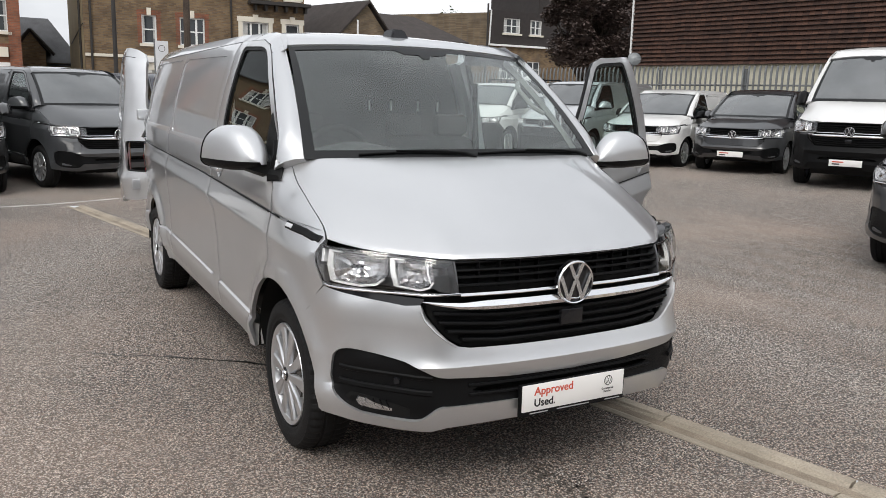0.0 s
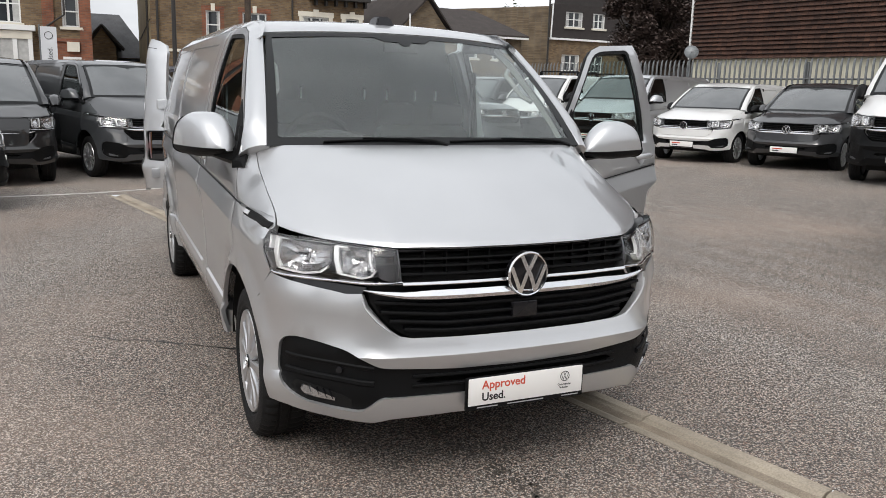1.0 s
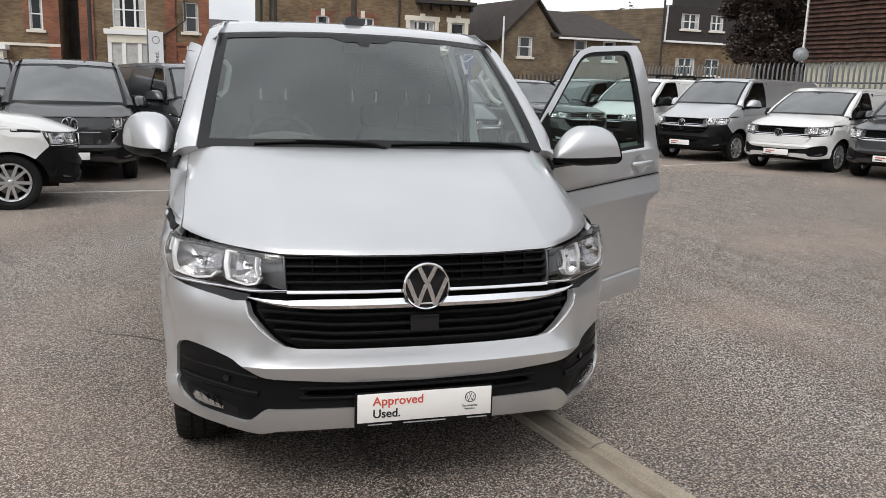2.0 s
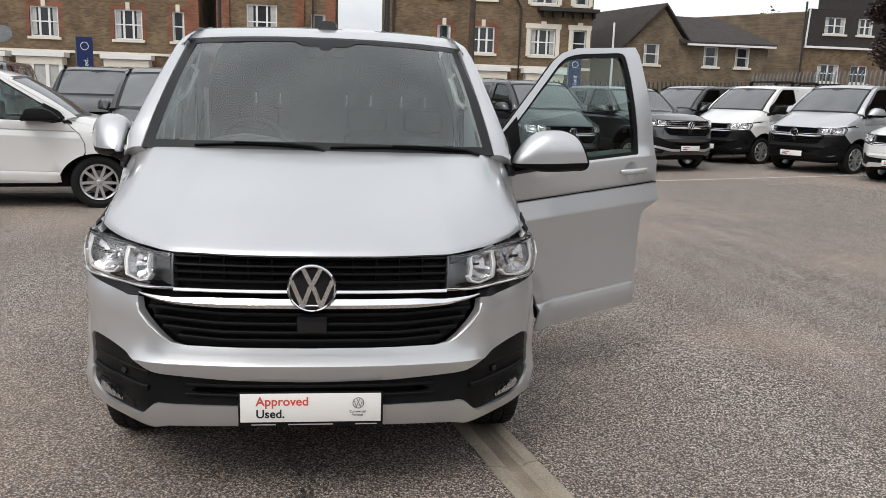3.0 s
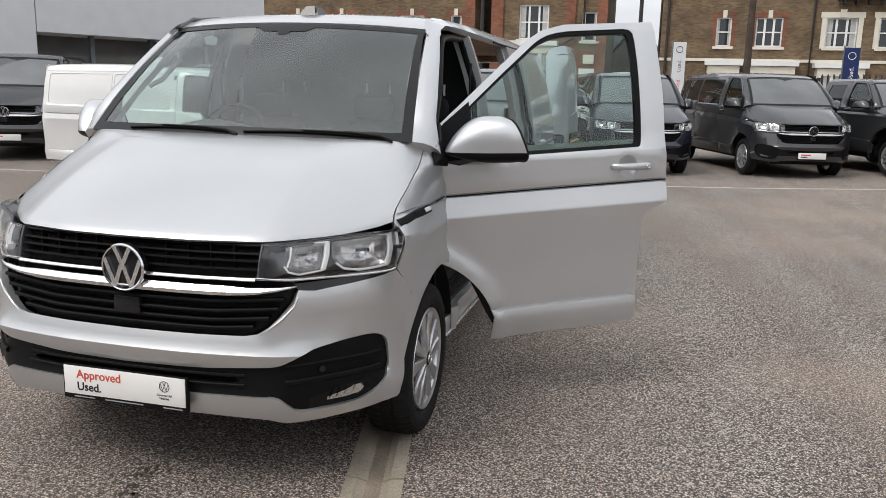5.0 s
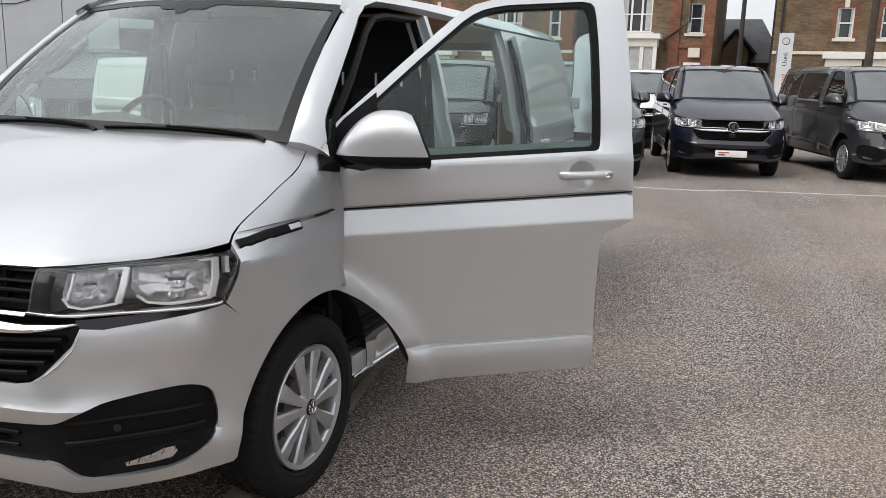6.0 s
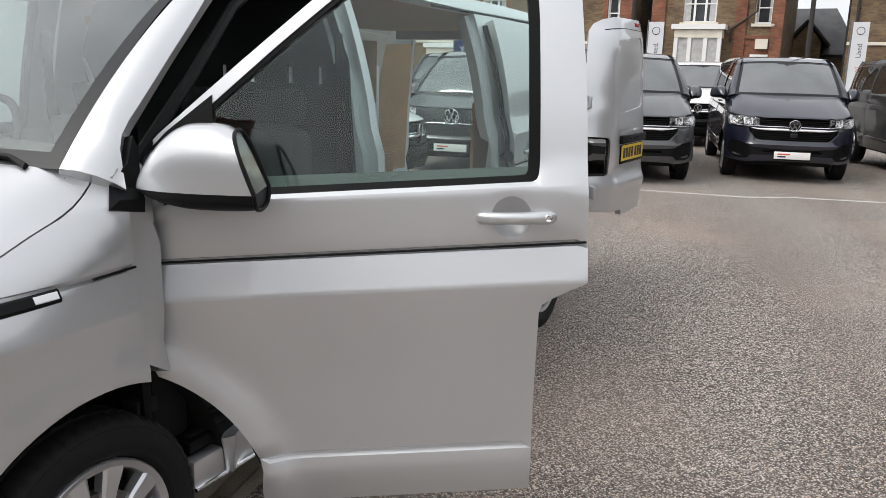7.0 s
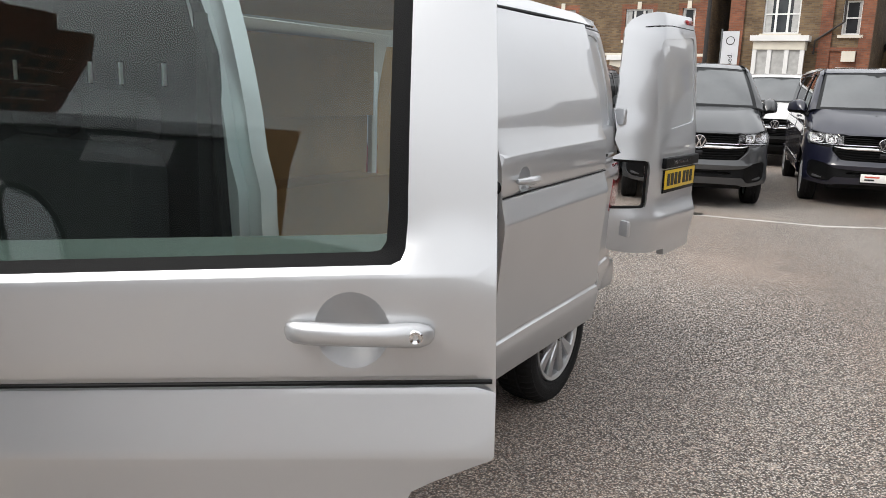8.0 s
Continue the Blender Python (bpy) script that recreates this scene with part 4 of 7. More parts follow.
        rear = [(2.29, .375), (2.29, 1.852), (2.40, 1.857), (3.6, 1.860), (5.15, 1.842), (5.15, .44), (4.80, .42)] + arch(4.345, .415, 10, 172, 26) + [(3.905, .435)]
        press = [(2.40, 1.315), (2.40, 1.79), (2.46, 1.815), (3.55, 1.825), (3.60, 1.80), (3.60, 1.345), (3.56, 1.325)]
        press2 = [(3.68, 1.345), (3.68, 1.80), (3.72, 1.825), (4.98, 1.815), (5.03, 1.79), (5.03, 1.375), (4.98, 1.352)]
        wall_lines = swage(2.3, 5.2)
        if pickup:
            win = [(2.42, 1.34), (2.42, 1.80), (3.08, 1.80), (3.14, 1.36)]
            part("rear_door", side_sheet(sh, s, [(2.148, .390), (2.158, .70), (2.165, .921), (2.176, .944), (2.205, .960), (2.288, .998), (2.296, 1.008), (2.296, 1.10), (2.294, 1.5), (2.282, 1.886), (3.33, 1.866), (3.33, .42)], lines=swage(2.3, 3.3), holes=[win], thick=.03), paint_mat, van)
            part("window_glass", side_sheet(sh, s, win, thick=.006, out=-.01), PRIVACY, van)
            part("load_bed_side", side_sheet(sh, s, [(3.345, .42), (3.345, 1.24), (5.15, 1.27), (5.15, .44), (4.80, .42)] + arch(4.345, .415, 10, 172, 26) + [(3.905, .435)], lines=swage(3.4, 5.2), thick=.06), paint_mat, van)
        elif not is_open:
            part("side_panel", side_sheet(sh, s, [(2.148, .390), (2.158, .70), (2.165, .921), (2.176, .944), (2.205, .960), (2.288, .998), (2.296, 1.008), (2.296, 1.10), (2.294, 1.5), (2.282, 1.886), (3.64, 1.862), (3.64, .42)], lines=swage(2.3, 3.6), holes=[press], thick=.03), paint_mat, van)
            part("side_panel", side_sheet(sh, s, [(3.646, .42), (3.646, 1.862), (5.15, 1.845), (5.15, .44), (4.80, .42)] + arch(4.345, .415, 10, 172, 26) + [(3.905, .435)], lines=swage(3.6, 5.2), holes=[press2], thick=.03), paint_mat, van)
            for pr in (press, press2):
                part("pressed_panel", side_sheet(sh, s, pr, thick=.02, out=-.009, tuck=.0), PRIVACY if (windows == "glazed") else paint_mat, van)
        else:
            body = [(3.44, .42), (3.44, 1.864), (5.15, 1.842), (5.15, .44), (4.80, .42)] + arch(4.345, .415, 10, 172, 26) + [(3.905, .435)]
            part("side_panel", side_sheet(sh, s, body, lines=swage(3.5, 5.2), holes=[press2], thick=.05), paint_mat, van)
            part("pressed_panel", side_sheet(sh, s, press2, thick=.02, out=-.009, tuck=.0), paint_mat, van)
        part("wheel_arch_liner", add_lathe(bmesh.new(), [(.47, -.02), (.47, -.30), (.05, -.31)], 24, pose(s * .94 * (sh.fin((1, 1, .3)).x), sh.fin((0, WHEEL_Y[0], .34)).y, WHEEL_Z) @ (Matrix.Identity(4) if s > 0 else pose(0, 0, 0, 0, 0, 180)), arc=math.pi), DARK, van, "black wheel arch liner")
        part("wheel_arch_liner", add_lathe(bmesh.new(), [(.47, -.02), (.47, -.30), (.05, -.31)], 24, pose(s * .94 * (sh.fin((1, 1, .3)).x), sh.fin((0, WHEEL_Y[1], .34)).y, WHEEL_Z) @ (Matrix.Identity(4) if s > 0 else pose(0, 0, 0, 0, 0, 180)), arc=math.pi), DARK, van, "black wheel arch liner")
        for wy in WHEEL_Y:
            p = sh.fin((s * .926, wy, WHEEL_Z))
            wheel(van, (p.x, p.y, WHEEL_Z), s, level)
        if not is_open:
            front_door(van, sh, s, paint_mat, level, None)
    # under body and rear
    # plain box whose near-black colour holds the shade below the floor
    part("underbody", box((-.62, .35, .25), (.62, sh.fin((0, 4.9, 0)).y, .42)), DARK, van, "near-black box for the shaded underside")
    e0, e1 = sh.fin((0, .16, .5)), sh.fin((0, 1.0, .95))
    # added block under the bonnet that stops light leaking through
    part("engine_bay", box((-.60, .24, .30), (.60, e1.y, e1.z - .12)), DARK, van, "added black block that keeps light out under the bonnet")
    if plate:
        c = sh.wrap(0, .43)
        number_plate(van, Matrix.Translation((0, c.y - .018 if level > 1 else c.y - .02, .428 if level > 1 else c.z)), PLATEWHITE, level, dealer=level > 1)
    if level > 1:
        t6_details(van, sh, paint_mat)
    else:
        # a closed tail and a plain cabin
        bm = bmesh.new()
        z0, z1 = .42, 1.93
        for a, b in ((z0, 1.0), (1.0, 1.2)) if pickup else ((z0, 1.0), (1.0, 1.4), (1.4, 1.86), (1.86, z1)):
            pa, pb = [sh.wrap(uy(5.14, -1), a), sh.wrap(uy(5.14), a)], [sh.wrap(uy(5.14), b), sh.wrap(uy(5.14, -1), b)]
            bm.faces.new([bm.verts.new(q) for q in pa + pb])
        part("tailgate", bm, paint_mat, van)
        if pickup:
            c0 = sh.fin((0, 3.32, 1.0))
            part("cab_back", box((-.78, c0.y, .5), (.78, c0.y + .02, sh.fin((0, 3.3, 1.93)).z - .03)), paint_mat, van)
            part("load_bed", box((-.80, c0.y, .75), (.80, sh.fin((0, 5.1, 1)).y, .80)), PLASTIC, van)
        cab = sh.fin((0, 3.2 if pickup else 2.3, 1.3)).y
        zt = sh.fin((0, 2.3, 1.84)).z
        part("bulkhead", box((-.78, cab, .5), (.78, cab + .03, zt)), CABIN, van, "dark bulkhead behind the seats")
        dz = sh.fin((0, 1.1, 1.26)).z
        part("dashboard", box((-.78, sh.fin((0, 1.08, 1.3)).y, dz - .3), (.78, sh.fin((0, 1.5, 1.3)).y, dz), None, .04), CABIN, van)
        for x in (-.42, .42):
            sz = sh.fin((0, 2, 1.5)).z
            part("seat", box((x - .25, cab - .28, .75), (x + .25, cab - .12, sz), None, .05), FABRIC, van)
    return van, sh


def front_door(van, sh, s, paint_mat, level, tf):
    """A cab door; tf moves an open one."""
    res = sh.res
    dsh = Shell(warp=sh.warp, tf=tf, res=res) if tf else sh
    lines = swage(1.12, 2.26)
    bowl = [[(2.083 + .054 * math.cos(a), ledge(2.085) + .077 + .056 * math.sin(a)) for a in np.linspace(0, 2 * math.pi, 24, endpoint=False)]] if level > 1 else []
    door = part("front_door", side_sheet(dsh, s, FRONT_DOOR, holes=[DOOR_WINDOW] + bowl, lines=lines, thick=.022), paint_mat, van, "open painted cab door" if tf else "painted cab door")
    if level > 1:
        groove(door, dsh, s, 1.108, 2.284)
    seal = [(1.30, ledge(1.30) + .186), (1.285, ledge(1.285) + .190), (1.287, 1.475), (1.465, 1.628), (1.635, 1.766), (1.675, 1.790), (1.715, 1.808), (1.76, 1.819), (1.82, 1.827), (2.09, 1.837), (2.115, 1.832), (2.127, 1.818),
            (2.132, 1.79), (2.136, 1.70), (2.133, 1.36), (2.130, ledge(2.13) + .200), (2.122, ledge(2.13) + .188), (2.108, ledge(2.13) + .185)]
    part("window_seal", side_sheet(dsh, s, DOOR_WINDOW, holes=[seal], thick=.03, out=-.004, res=res), PLASTIC, door, "black rubber window seal")
    gl = part("window_glass", side_sheet(dsh, s, seal, thick=.004, out=-.014, res=.1, tuck=0), SIDEGLASS, door, "lightly tinted door glass")
    gl.visible_shadow = False
    part("quarter_panel", side_sheet(dsh, s, [(1.118, 1.215), (1.122, 1.375), (1.16, 1.415), (1.285, 1.512), (1.290, 1.335), (1.37, 1.300), (1.30, 1.262)], thick=.02, out=.003, res=.05), PLASTIC, door, "black mirror triangle")
    if level > 1:
        fn, edge = dsh.side(s), []
        for y, z in resample([(1.112, 1.30), (1.117, 1.372), (1.148, 1.406), (1.364, 1.594), (1.604, 1.794), (1.682, 1.838), (1.80, 1.864), (2.262, 1.876)], .08, False):
            nr = (fn(s * y + .01, z) - fn(s * y - .01, z)).cross(fn(s * y, z + .01) - fn(s * y, z - .01)).normalized()
            edge.append(fn(s * y, z) - nr * .024)
        part("frame_seal", add_tube(bmesh.new(), edge, .014), PLASTIC, door, "black seal round the door frame")
    if level > 0:
        fn = dsh.side(s)
        c = fn(s * 2.088, ledge(2.085) + .077)
        e = .01
        n = (fn(s * 2.085 + e, 1.2) - fn(s * 2.085 - e, 1.2)).cross(fn(s * 2.085, 1.2 + e) - fn(s * 2.085, 1.2 - e)).normalized()
        ydir = (fn(s * 2.095, 1.2) - fn(s * 2.075, 1.2)).normalized() * s
        zdir = n.cross(ydir * s).normalized()
        hm = Matrix((ydir, zdir, n)).transposed().to_4x4()
        hm.translation = c
        if level > 1:
            bm = bmesh.new()
            rows = []
            for k in range(7):
                a = k / 6
                rr, dd = max(.055 * (1 - a), .003), -.024 * (1 - (1 - a) ** 2) - .001
                rows.append([bm.verts.new(hm @ Vector((rr * math.cos(t) - .005, rr * math.sin(t) * 1.02, dd))) for t in np.linspace(0, 2 * math.pi, 28, endpoint=False)])
            for r0, r1 in zip(rows, rows[1:]):
                for j in range(28):
                    bm.faces.new((r0[j], r0[(j + 1) % 28], r1[(j + 1) % 28], r1[j]))
            bm.faces.new(rows[-1])
            part("handle_recess", bm, paint_mat, door, "round recess behind the handle")
        bm = bmesh.new()
        prof = [(-.100, .006, .006), (-.096, .012, .012), (-.085, .0155, .022), (-.06, .0165, .030), (.0, .0165, .034), (.05, .0165, .032), (.075, .018, .027), (.095, .0175, .023), (.108, .013, .018), (.114, .006, .010)]
        prev = None
        for x, h, d in prof:
            ring = [bm.verts.new(hm @ Vector((x, h * math.copysign(abs(math.cos(t)) ** .8, math.cos(t)), max(d * .55 + d * .5 * math.sin(t), .003) + .004))) for t in np.linspace(0, 2 * math.pi, 20, endpoint=False)]
            if prev:
                for j in range(20):
                    bm.faces.new((prev[j], prev[(j + 1) % 20], ring[(j + 1) % 20], ring[j]))
            else:
                bm.faces.new(ring[::-1])
            prev = ring
        bm.faces.new(prev)
        hd = part("door_handle", bm, PLASTIC if paint_mat.name == "paint_white" else paint_mat, door, "black bar handle" if paint_mat.name == "paint_white" else "painted bar handle")
        if level > 1:
            part("lock_cylinder", add_lathe(bmesh.new(), [(0, .027), (.0035, .027), (.004, .030), (.0085, .031), (.0105, .029), (.012, .018)], 24, hm @ pose(.090, 0, 0), axis="Z"), CHROME, hd, "round key lock")
    ref = Shell(warp=sh.warp)
    mirror_unit(door, ref, s, (lambda p: tf @ (sh.warp(p) if sh.warp else p)) if tf else None, PLASTIC if paint_mat.name == "paint_white" else paint_mat, level)
    return door


def side_x(z, y=5.1):
    return Shell().wrap(uy(y), z).x


TAIL_Z = np.arange(.3, 2.0, .05)
TAIL_X = [side_x(float(z)) for z in TAIL_Z]


def rear_skin(x, z):
    """The tail of the van, as a function of (across, height)."""
    lip = .030 * math.exp(-((z - .80) / .10) ** 2) if z < .80 else .030 * math.exp(-((z - .80) / .045) ** 2)
    bend = min(float(np.interp(z, TAIL_Z, TAIL_X)), .895) - .21
    over = max(0, abs(x) - bend)
    return Vector((x, 5.22 - .035 * (x / .9) ** 2 - over ** 2 * 4.2 - max(0, z - 1.15) * .08 - max(0, z - 1.75) ** 2 * .8 + lip * max(0, 1 - over / .35), z))


def t6_details(van, sh, paint_mat):
    """What only the near van shows: open doors, cab and load space, wipers, aerial."""
    # the near-side cab door stands open
    open_tf = Matrix.Translation((.945, 1.23, -.02)) @ pose(0, 0, 0, 0, 0, -63) @ pose(0, 0, 0, 2.0, 0, 0) @ Matrix.Translation((-.945, -1.14, 0))
    door = front_door(van, sh, 1, paint_mat, 2, open_tf)
    card = Shell(tf=open_tf, res=.08)
    part("door_card", side_sheet(card, 1, [(1.13, 1.22), (1.40, 1.26), (2.20, 1.27), (2.22, 1.06), (2.10, .96), (2.08, .42), (1.38, .40), (1.20, .75)], thick=.03, out=-.04), CABIN, door, "dark grey inner door trim")
    part("door_top_trim", side_sheet(card, 1, [(1.30, 1.26), (1.30, 1.275), (1.42, 1.300), (2.14, 1.322), (2.145, 1.27)], thick=.02, out=-.035), DOORTOP, door, "grey trim along the door top")
    # the sliding door has been pushed back along the side
    slide_tf = Matrix.Translation((.080, 1.135, 0))
    ss = Shell(tf=slide_tf, res=.05)
    loop = [(2.335, .372), (2.335, ledge(2.3) + .12), (2.345, 1.50), (2.37, 1.835), (3.42, 1.845), (3.43, 1.30), (3.43, .388)]
    slide = part("sliding_door", side_sheet(ss, 1, loop, holes=[[(2.53 + .052 * math.cos(a), ledge(2.53) + .05 + .052 * math.sin(a)) for a in np.linspace(0, 2 * math.pi, 20, endpoint=False)]], lines=swage(2.35, 3.42), thick=.055), paint_mat, van, "sliding side door pushed open")
    groove(slide, ss, 1, 2.34, 3.42)
    fn = ss.side(1)
    part("door_seal", add_tube(bmesh.new(), [fn(2.332, z) + Vector((-.035, -.012, 0)) for z in np.linspace(.40, 1.80, 14)], .014), PLASTIC, slide, "black rubber door seal")
    part("door_buffer", add_lathe(bmesh.new(), [(0, .03), (.02, .03), (.028, 0)], 16, Matrix.Translation(fn(2.335, 1.16) + Vector((-.03, 0, 0))) @ pose(0, 0, 0, 90), axis="Z"), PLASTIC, slide)
    hp = fn(2.53, ledge(2.53) + .05)
    hb = add_lathe(bmesh.new(), [(.053, -.001), (.045, -.012), (.03, -.019), (0, -.023)], 24, Matrix.Translation(hp) @ pose(0, 0, 0, 0, 90, 0), axis="Z")
    part("handle_recess", hb, paint_mat, slide, "round recess behind the handle")
    part("door_handle", add_tube(bmesh.new(), [hp + Vector((.010, -.085, 0)), hp + Vector((.030, -.05, 0)), hp + Vector((.034, 0, 0)), hp + Vector((.028, .06, 0)), hp + Vector((.008, .085, 0))], [.010, .016, .017, .016, .010], 10), paint_mat, slide, "painted bar handle")
    part("door_rail", add_strip(bmesh.new(), [(y, 1.865) for y in np.linspace(3.0, 5.0, 12)], sh.side(1), .012, .01, .004), PLASTIC, van, "dark upper rail groove")
    part("door_rail", add_strip(bmesh.new(), [(y, ledge(y) + .012) for y in np.linspace(3.5, 4.9, 12)], sh.side(1), .016, .01, .004), PLASTIC, van, "dark middle rail groove")
    # door frames on the open side
    b = sh.side(1)
    for y0, y1, dx, nm in ((2.285, 2.325, 0, "door_pillar"), (2.33, 2.365, -.02, "door_pillar"), (2.25, 2.29, -.045, "door_pillar"), (2.36, 2.40, -.06, "door_pillar"), (3.395, 3.445, -.03, "door_pillar")):
        part(nm, side_sheet(sh, 1, [(y0, .45), (y0, 1.86), (y1, 1.86), (y1, .45)], res=.1, thick=.05, out=dx, tuck=.004), paint_mat, van, "painted door pillar with pressed folds")
    step = part("door_step", box((.50, 1.30, .44), (.895, 2.28, .478), None, .008), PLASTIC, van, "black ribbed step plate")
    for x in (.72, .79, .86):
        part("step_rib", box((x - .012, 1.32, .476), (x + .012, 2.26, .486), None, .004), CABIN, step)
    part("step_riser", box((.48, 1.30, .47), (.56, 2.28, .60), None, .006), PLASTIC, van)
    part("sill_edge", add_tube(bmesh.new(), [Vector((.922, y, .338)) for y in np.linspace(1.29, 2.2, 6)], .007), CHROME, van, "bright lower sill edge")
    part("kick_panel", box((.25, 1.22, .48), (.84, 1.36, 1.2), None, .02), CABIN, van, "dark footwell panel")
    part("hinge_pillar", side_sheet(sh, 1, [(1.10, .82), (1.10, 1.26), (1.19, 1.32), (1.19, .76)], res=.08, thick=.06, out=-.03), paint_mat, van)
    part("door_opening_seal", add_tube(bmesh.new(), [b(y, z) + Vector((-.05, 0, 0)) for y, z in ((1.15, .5), (1.15, 1.25), (1.20, 1.33), (1.45, 1.54), (1.70, 1.75), (1.80, 1.805), (1.93, 1.825), (2.23, 1.83), (2.25, 1.6), (2.25, .5))], .018), PLASTIC, van, "black door opening seal")
    for z in (.62, 1.0):
        part("door_hinge", box((.82, 1.125, z), (.885, 1.20, z + .05), None, .008), DARK, van, "dark door hinge")
    # the two tail doors stand open
    for s in (-1, 1):
        swing = -91.5 if s > 0 else 84.5
        tf = Matrix.Translation((s * .868, 5.03, .02)) @ pose(0, 0, 0, 0, 0, swing) @ Matrix.Translation((-s * .885, -5.00, 0))
        fn = lambda u, z: tf @ rear_skin(-u, z)
        outer = [(-s * (side_x(z) - .012), z) for z in (1.18, 1.25, 1.35, 1.5, 1.6, 1.7, 1.78, 1.85)]
        loop = [(-s * .01, .57), (-s * .44, .56), (-s * .46, .60), (-s * .80, .615), (-s * .86, .63), (-s * .885, .66), (-s * .888, .865), (-s * .76, .872), (-s * .742, .878), (-s * .735, .895), (-s * .735, 1.115), (-s * .742, 1.130), (-s * .765, 1.138), (-s * .885, 1.145)] + outer + \
            [(-s * .66, 1.905), (-s * .62, 1.935), (-s * .55, 1.955), (-s * .01, 1.965)]
        press = rounded([(-s * .05, 1.34), (-s * .45, 1.305), (-s * .60, 1.31), (-s * .66, 1.36), (-s * .655, 1.60), (-s * .58, 1.80), (-s * .05, 1.84)], 2)
        dr = part("tail_door", sheet(loop, fn, res=.045, holes=[press], thick=.045, lines=[[(-s * x, z) for x in np.linspace(.03, .86, 20)] for z in (.74, .78, .80, .82, .84)]), paint_mat, van, "tail door swung open")
        part("pressed_panel", sheet(press, fn, res=.06, thick=.02, out=-.010, tuck=0), paint_mat, dr)
        # black strip drawn for the shade in the crease below the top
        part("door_groove", add_strip(bmesh.new(), [(-s * x, 1.885 - .06 * max(0, x - .42) - .9 * max(0, x - .56) ** 2) for x in np.linspace(.03, .64, 18)], lambda u, z: fn(u, z), .006, .01, .001), PLASTIC, dr, "black strip for the shaded crease under the door top")
        part("door_lining", sheet([(-s * .08, .70), (-s * .62, .70), (-s * .62, 1.25), (-s * .58, 1.76), (-s * .08, 1.78)], fn, res=.15, thick=.012, out=-.056), PLY, dr, "plywood door lining")
        edge = [fn(-s * x, z) for x, z in ((.888, .868), (.76, .875), (.742, .881), (.737, .90), (.737, 1.11), (.744, 1.128), (.765, 1.135), (.885, 1.142))]
        part("lamp_recess", add_tube(bmesh.new(), [p + tf.to_3x3() @ Vector((0, -.02, 0)) for p in edge], .011, 6), DARK, dr, "dark edge of the lamp cut-out")
        for z in (.76, 1.375):
            h = tf @ (rear_skin(s * .835, z) + Vector((0, .004, 0)))
            hm = Matrix.Translation(h) @ pose(0, 0, 0, 0, 0, swing + s * 57)
            hinge = part("door_hinge", box((-.070, -.012, -.045), (.060, .016, .045), hm, .012), paint_mat, dr, "painted hinge with a dark slot")
            part("hinge_slot", box((s * .030 - .013, .010, -.034), (s * .030 + .013, .019, .034), hm, .003), DARK, hinge)
        part("lamp_body", side_sheet(sh, s, [(5.00, .88), (5.00, 1.14), (5.16, 1.14), (5.16, .88)], res=.1, thick=.08, out=.003), LAMPRED, van, "red tail lamp")
        if s > 0:
            pm = Matrix.Translation(tf @ Vector((.30, 5.222, 1.015))) @ pose(0, 0, 0, 0, 0, 180 + swing - 1.5)
            trim = part("handle_trim", box((-.29, -.016, .070), (.29, .03, .130), pm, .008), PLASTIC, dr, "black trim bar over the plate")
            part("trim_print", box((-.17, -.019, .092), (.10, -.013, .112), pm), CHROME, trim, "bright bar of raised lettering")
            number_plate(dr, pm, PLATEYELLOW, 2)
            part("stop_lamp", box((-.10, -.010, -.014), (.02, .03, .014), Matrix.Translation(tf @ rear_skin(.06, 1.925)) @ pose(0, 0, 0, 0, 0, 180 + swing), .006), LAMPRED, dr, "dark red high stop lamp")
    part("rear_frame", box((-.62, 5.08, 1.80), (.62, 5.14, 1.90), None, .01), paint_mat, van)
    part("rear_bumper", box((-.885, 5.00, .40), (.885, 5.24, .585), None, .05), paint_mat, van, "painted rear bumper")
    # load space
    part("load_floor", box((-.82, 2.44, .56), (.82, 5.12, .60)), PLY, van, "plywood load floor")
    part("side_lining", box((-.80, 2.40, .62), (-.785, 5.0, 1.32)), PLY, van, "plywood wall lining")
    part("side_lining", box((-.745, 2.40, 1.325), (-.735, 3.66, 1.78)), PLY, van, "plywood wall lining")
    part("side_lining", box((-.745, 3.665, 1.325), (-.735, 5.00, 1.78)), PLY, van, "plywood wall lining")
    for x0, x1 in ((-.784, -.50), (.50, .78)):
        part("wheel_box", box((x0, 3.86, .60), (x1, 4.86, .97)), PLY, van, "plywood box over the wheel arch")
    part("side_lining", box((.78, 3.46, .62), (.795, 5.0, 1.42)), PLY, van, "plywood wall lining")
    for y in (2.42, 3.64, 5.04):
        part("body_rib", box((-.79, y - .03, .60), (-.748, y + .03, 1.60), None, .012), paint_mat, van)
    part("headlining", box((-.72, 2.38, 1.86), (.72, 5.05, 1.875)), PLY, van, "plywood roof lining")
    slots = (-.463, -.312, .102, .254, .452, .601)
    cut = lambda w: [[(x - w, 1.513 - w), (x + w, 1.513 - w), (x + w, 1.573 + w), (x - w, 1.573 + w)] for x in slots]
    part("bulkhead", sheet([(-.83, .45), (.80, .45), (.80, 1.35), (.77, 1.60), (.70, 1.80), (.64, 1.87), (-.64, 1.87), (-.70, 1.80), (-.77, 1.60), (-.82, 1.35)], lambda x, z: Vector((x, 2.392, z)), res=3, holes=cut(.006), thick=.012, tuck=0), CABIN, van, "dark grey steel bulkhead with six narrow slots", False)
    part("bulkhead_lining", sheet([(-.80, .62), (.76, .62), (.76, 1.35), (.66, 1.80), (-.66, 1.80), (-.78, 1.35)], lambda x, z: Vector((x, 2.417, z)), res=3, holes=cut(.035), thick=.012, tuck=0), PLY, van, "plywood bulkhead lining", False)
